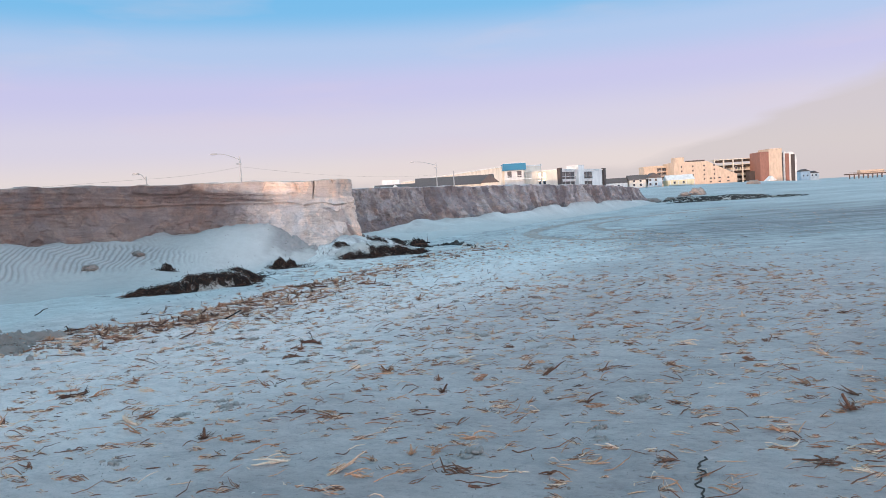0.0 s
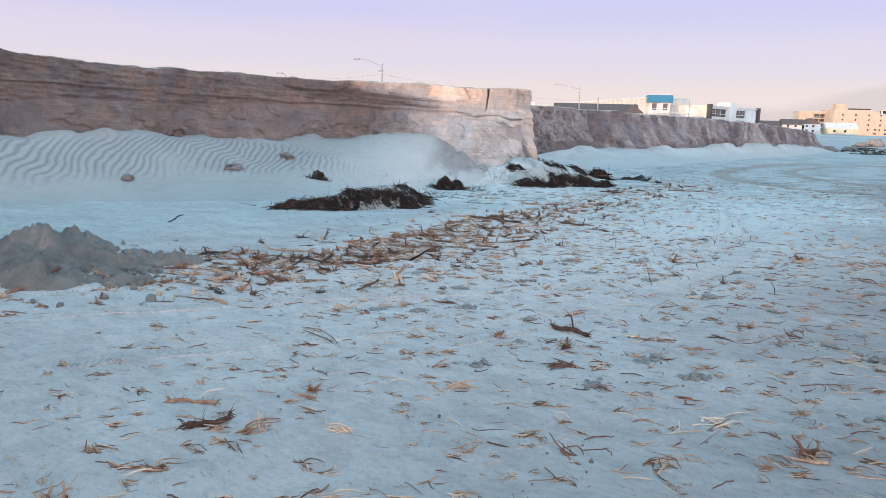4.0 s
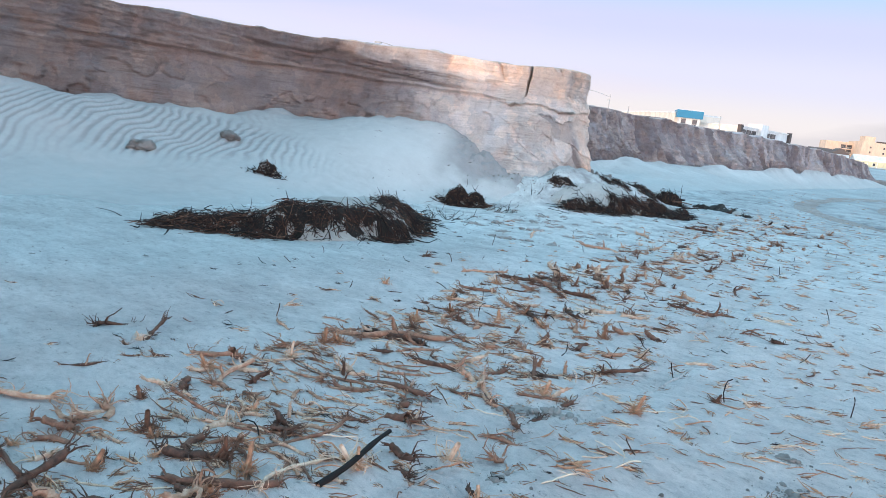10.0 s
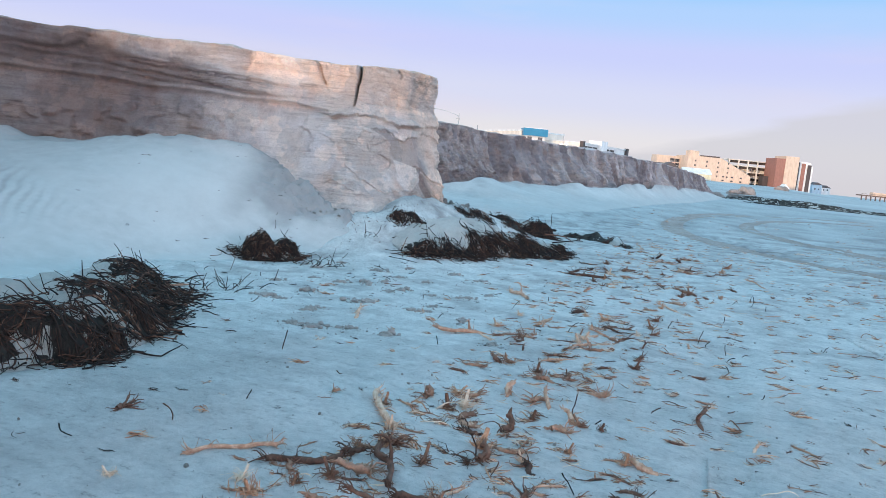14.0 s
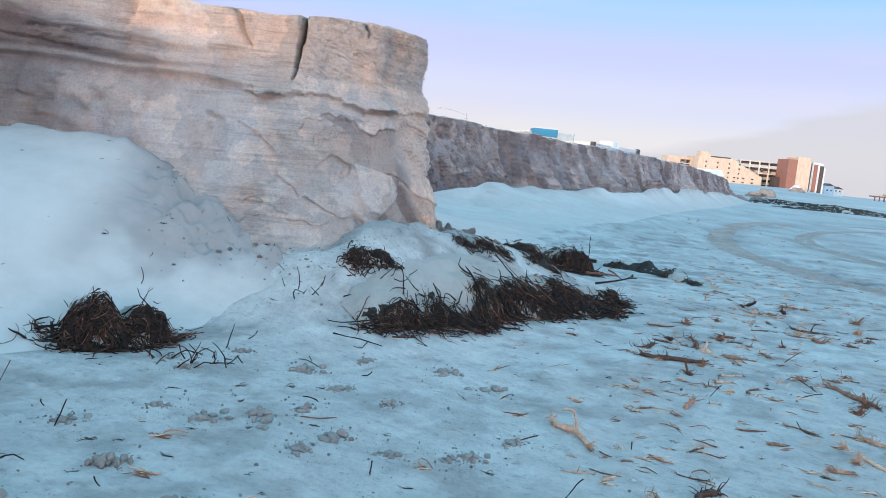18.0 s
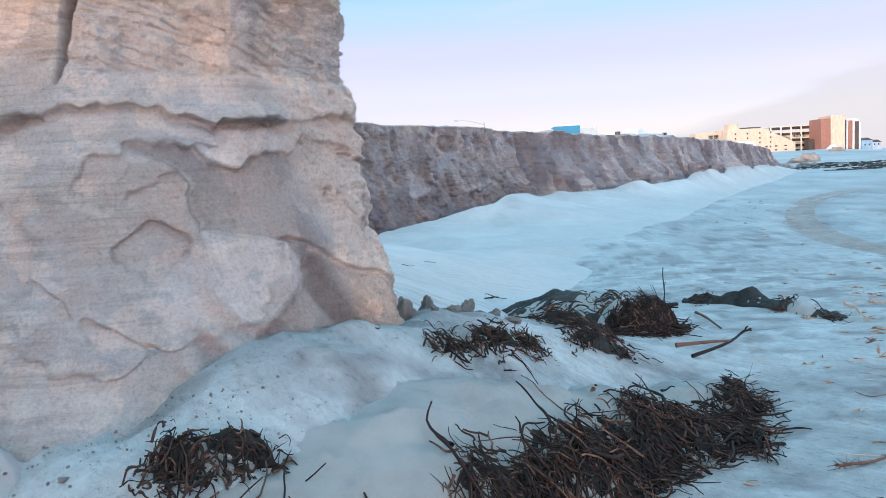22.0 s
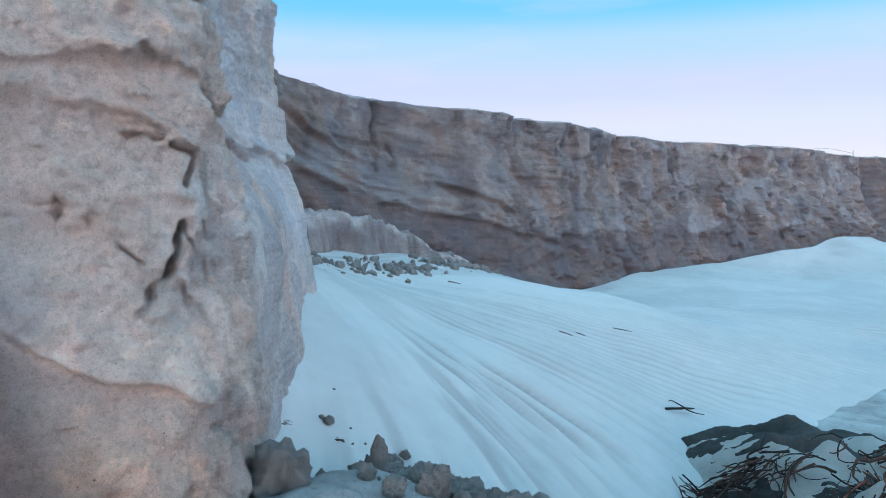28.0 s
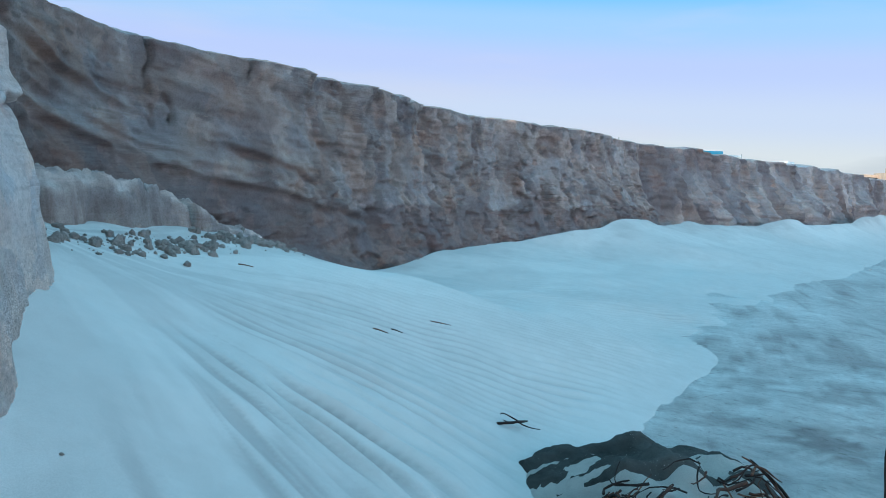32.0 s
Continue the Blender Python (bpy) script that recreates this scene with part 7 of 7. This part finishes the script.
b = building("hotel", "tan stepped hotel block with small windows", 187.5, 600, 0)
prism(b, "wall", [(0, 0), (50.2, 0), (50.2, 9.0), (26.5, 20.6), (0, 21.0)], 0, 30, M_TAN)
block(b, "penthouse", 1.6, 8.8, 2, 12, 20.9, 24.8, M_TAN)
block(b, "roof_rail", 9.5, 25, 1, 1.2, 20.8, 21.8, M_DARK)
windows(b, [6, 15, 24, 32], [6, 9.5, 13, 16.5], 1.1, 1.3, 0.0, M_TAN)
windows(b, [29, 36, 43], [3.5, 6.4], 1.8, 1.0, 0.0, M_TAN)
block(b, "side_wing", -19, -0.2, 18, 34, 0, 19.6, M_TAN)
balcony_bays(b, -8.5, -0.6, 2, (4.5, 8.0, 11.5, 15.0), 2.7, 18.0)
b = building("parking_deck", "open parking deck with cream piers beside the hotel", 223, 610, 0)
block(b, "back_wall", 12, 38, 6, 20, 0, 15.0, M_CREAM)
for z in (4.5, 8.5, 12.6, 17.2, 21.6):
    block(b, "deck", 0 if z > 12 else 14, 38.3, 0, 14, z - 0.6, z, M_CREAM)
    # dark panel stands in for the shade inside the open deck
    block(b, "opening", 1 if z > 12 else 15, 38, 4.5, 4.7, z - 2.6, z - 0.8, M_DARK, "dark panel for the shaded deck opening")
for k in range(6):
    block(b, "pier", k * 7.6, k * 7.6 + 0.9, -0.3, 0.6, 0, 21.6, M_CREAM)
windows(b, [18, 23], [13.2], 1.6, 2.0, 0.0, M_CREAM)
block(b, "front_frame", 25, 37, -9, -1, 0, 10.5, M_DARK, "dark framed annexe")
block(b, "annexe", 31, 38, -8.5, -0.6, 0, 12.0, M_BRICK)
b = building("hotel_tower", "brick and tan hotel tower with a shaded balcony side", 252.2, 590, 0)
block(b, "brick_wall", 0, 6.8, 0.3, 20, 0, 24.8, M_BRICK)
block(b, "wall", 6.8, 17.0, 0, 20, 0, 26.9, M_TAN)
prism(b, "balcony_side", [(17.0, 0), (31.2, 0), (31.2, 19.8), (28.8, 23.8), (17.0, 24.5)], 6, 24, M_WHITE)
for k, mat in enumerate((M_DARK, M_BRICK, M_DARK)):
    # dark panels set on the wall in place of shaded balcony bays
    block(b, "bay_strip", 17.6 + k * 4.6, 20.4 + k * 4.6, 5.4, 6.1, 0, 23.5 - k * 0.8, mat, "dark panel for a shaded strip of balconies")
b = building("tent", "small white beach tent", 244.3, 560, 0, 1.6)
gable(b, "canvas", 0, 7.0, 0, 6, 0.4, 3.9, M_WHITE, False, 0.2)
for x, y, w, h, mat, lab in ((336.3, 700, 9, 11.0, M_PALEBLUE, "pale blue house far along the shore"), (347, 705, 8.8, 9.0, M_WHITE, "white house far along the shore"), (300, 720, 12, 8, M_WHITE, "low white house far along the shore")):
    b = building("shore_house", lab, x, y, 0)
    block(b, "wall", 0, w, 0, 9, 0, h - 2.2, mat)
    gable(b, "roof", 0, w, 0, 9, h - 2.2, h, M_SHINGLE, False)
    windows(b, [w * 0.3, w * 0.7], [4.2], 1.2, 1.4, 0.0)

# pier on piles
b = tagged(new("pier"), "long dark timber pier on piles", "pier")
b.matrix_basis = pose(340, 650, 0, 0, 0, 0)
block(b, "deck", 14, 260, 0, 8, 2.8, 3.8, M_PILE)
block(b, "rail", 14, 260, -0.2, 0, 4.6, 4.8, M_PILE)
for k in range(60):
    block(b, "pile", 14.5 + k * 4, 15.3 + k * 4, 0.2, 0.9, -3, 2.8, M_PILE)
block(b, "shed", 25, 46, 2, 7, 3.8, 6.4, M_TAN, "low pale shed on the deck")


# ---------------------------------------------------------------- street lamps, poles and wires
def street_lamp(x, y, height, arm, rz):
    top_ = new("street_lamp")
    top_.matrix_basis = pose(x, y, 0.5, 0, 0, rz)
    tagged(top_, "grey steel street lamp with a curved arm", "street lamp", "street lamps")
    t = np.linspace(0, 1, 10)
    P = np.stack([0 * t, 0 * t, t * height], 1)[None]
    part("pole", mesh_from("pole", *tube_data(P, np.linspace(0.13, 0.08, 10)[None], 8), M_STEEL), top_)
    Q = np.stack([-arm * t, 0 * t, height - 0.5 + 0.9 * np.sin(t * np.pi / 2)], 1)[None]
    part("arm", mesh_from("arm", *tube_data(Q, np.linspace(0.06, 0.04, 10)[None], 6), M_STEEL), top_)
    part("lamp_head", mesh_from("lamp_head", *box_data(-arm - 0.75, -arm + 0.05, -0.16, 0.16, height + 0.28, height + 0.48), M_STEEL, False), top_)
    block(top_, "bracket", -0.5, 0.2, -0.08, 0.08, height - 1.1, height - 0.95, M_STEEL)
    return top_


street_lamp(-25.9, 99.1, 8.5, 2.9, 8)
street_lamp(-0.4, 156, 9.0, 4.6, 5)
street_lamp(-36, 93, 6.2, 0.9, 0)
for k, (x, y, h) in enumerate(((3.0, 150, 7.4), (31.5, 232, 11.2), (256.4, 560, 10.2))):
    b = tagged(new("utility_pole"), "slim utility pole behind the dune", "pole", "utility poles")
    b.matrix_basis = pose(x, y, 0, 0, 0, 0)
    P = np.stack([np.zeros(6), np.zeros(6), np.linspace(0, h, 6)], 1)[None]
    part("shaft", mesh_from("shaft", *tube_data(P, np.linspace(0.14, 0.09, 6)[None], 8), M_STEEL), b)
for (x0, y0, z0), (x1, y1, z1), sag in (((-25.9, 99.1, 7.6), (-36, 93, 6.4), 0.25), ((-36, 93, 6.4), (-95, 70, 6.2), 0.6), ((-25.9, 99.1, 7.6), (-0.4, 156, 7.0), 0.8)):
    t = np.linspace(0, 1, 16)
    P = np.stack([x0 + (x1 - x0) * t, y0 + (y1 - y0) * t, z0 + (z1 - z0) * t - sag * 4 * t * (1 - t)], 1)[None]
    tagged(new("overhead_wire", mesh_from("overhead_wire", *tube_data(P, np.full((1, 16), 0.007), 4), M_DARK)), "thin overhead wire sagging between poles", "wire", "overhead wires")

# small wind-cut dune lumps on the far beach
for x, y, sx, sy, sz in ((44.2, 130, 1.2, 1.0, 0.9), (104, 250, 1.8, 1.5, 0.9), (41, 126, 1.2, 0.9, 0.5), (30, 96, 1.2, 0.8, 0.5), (27, 95, 1.0, 0.6, 0.4)):
    clod(x, y, sx, sy, sz, "eroded lump of dune remaining on the far beach", "far dune lumps")
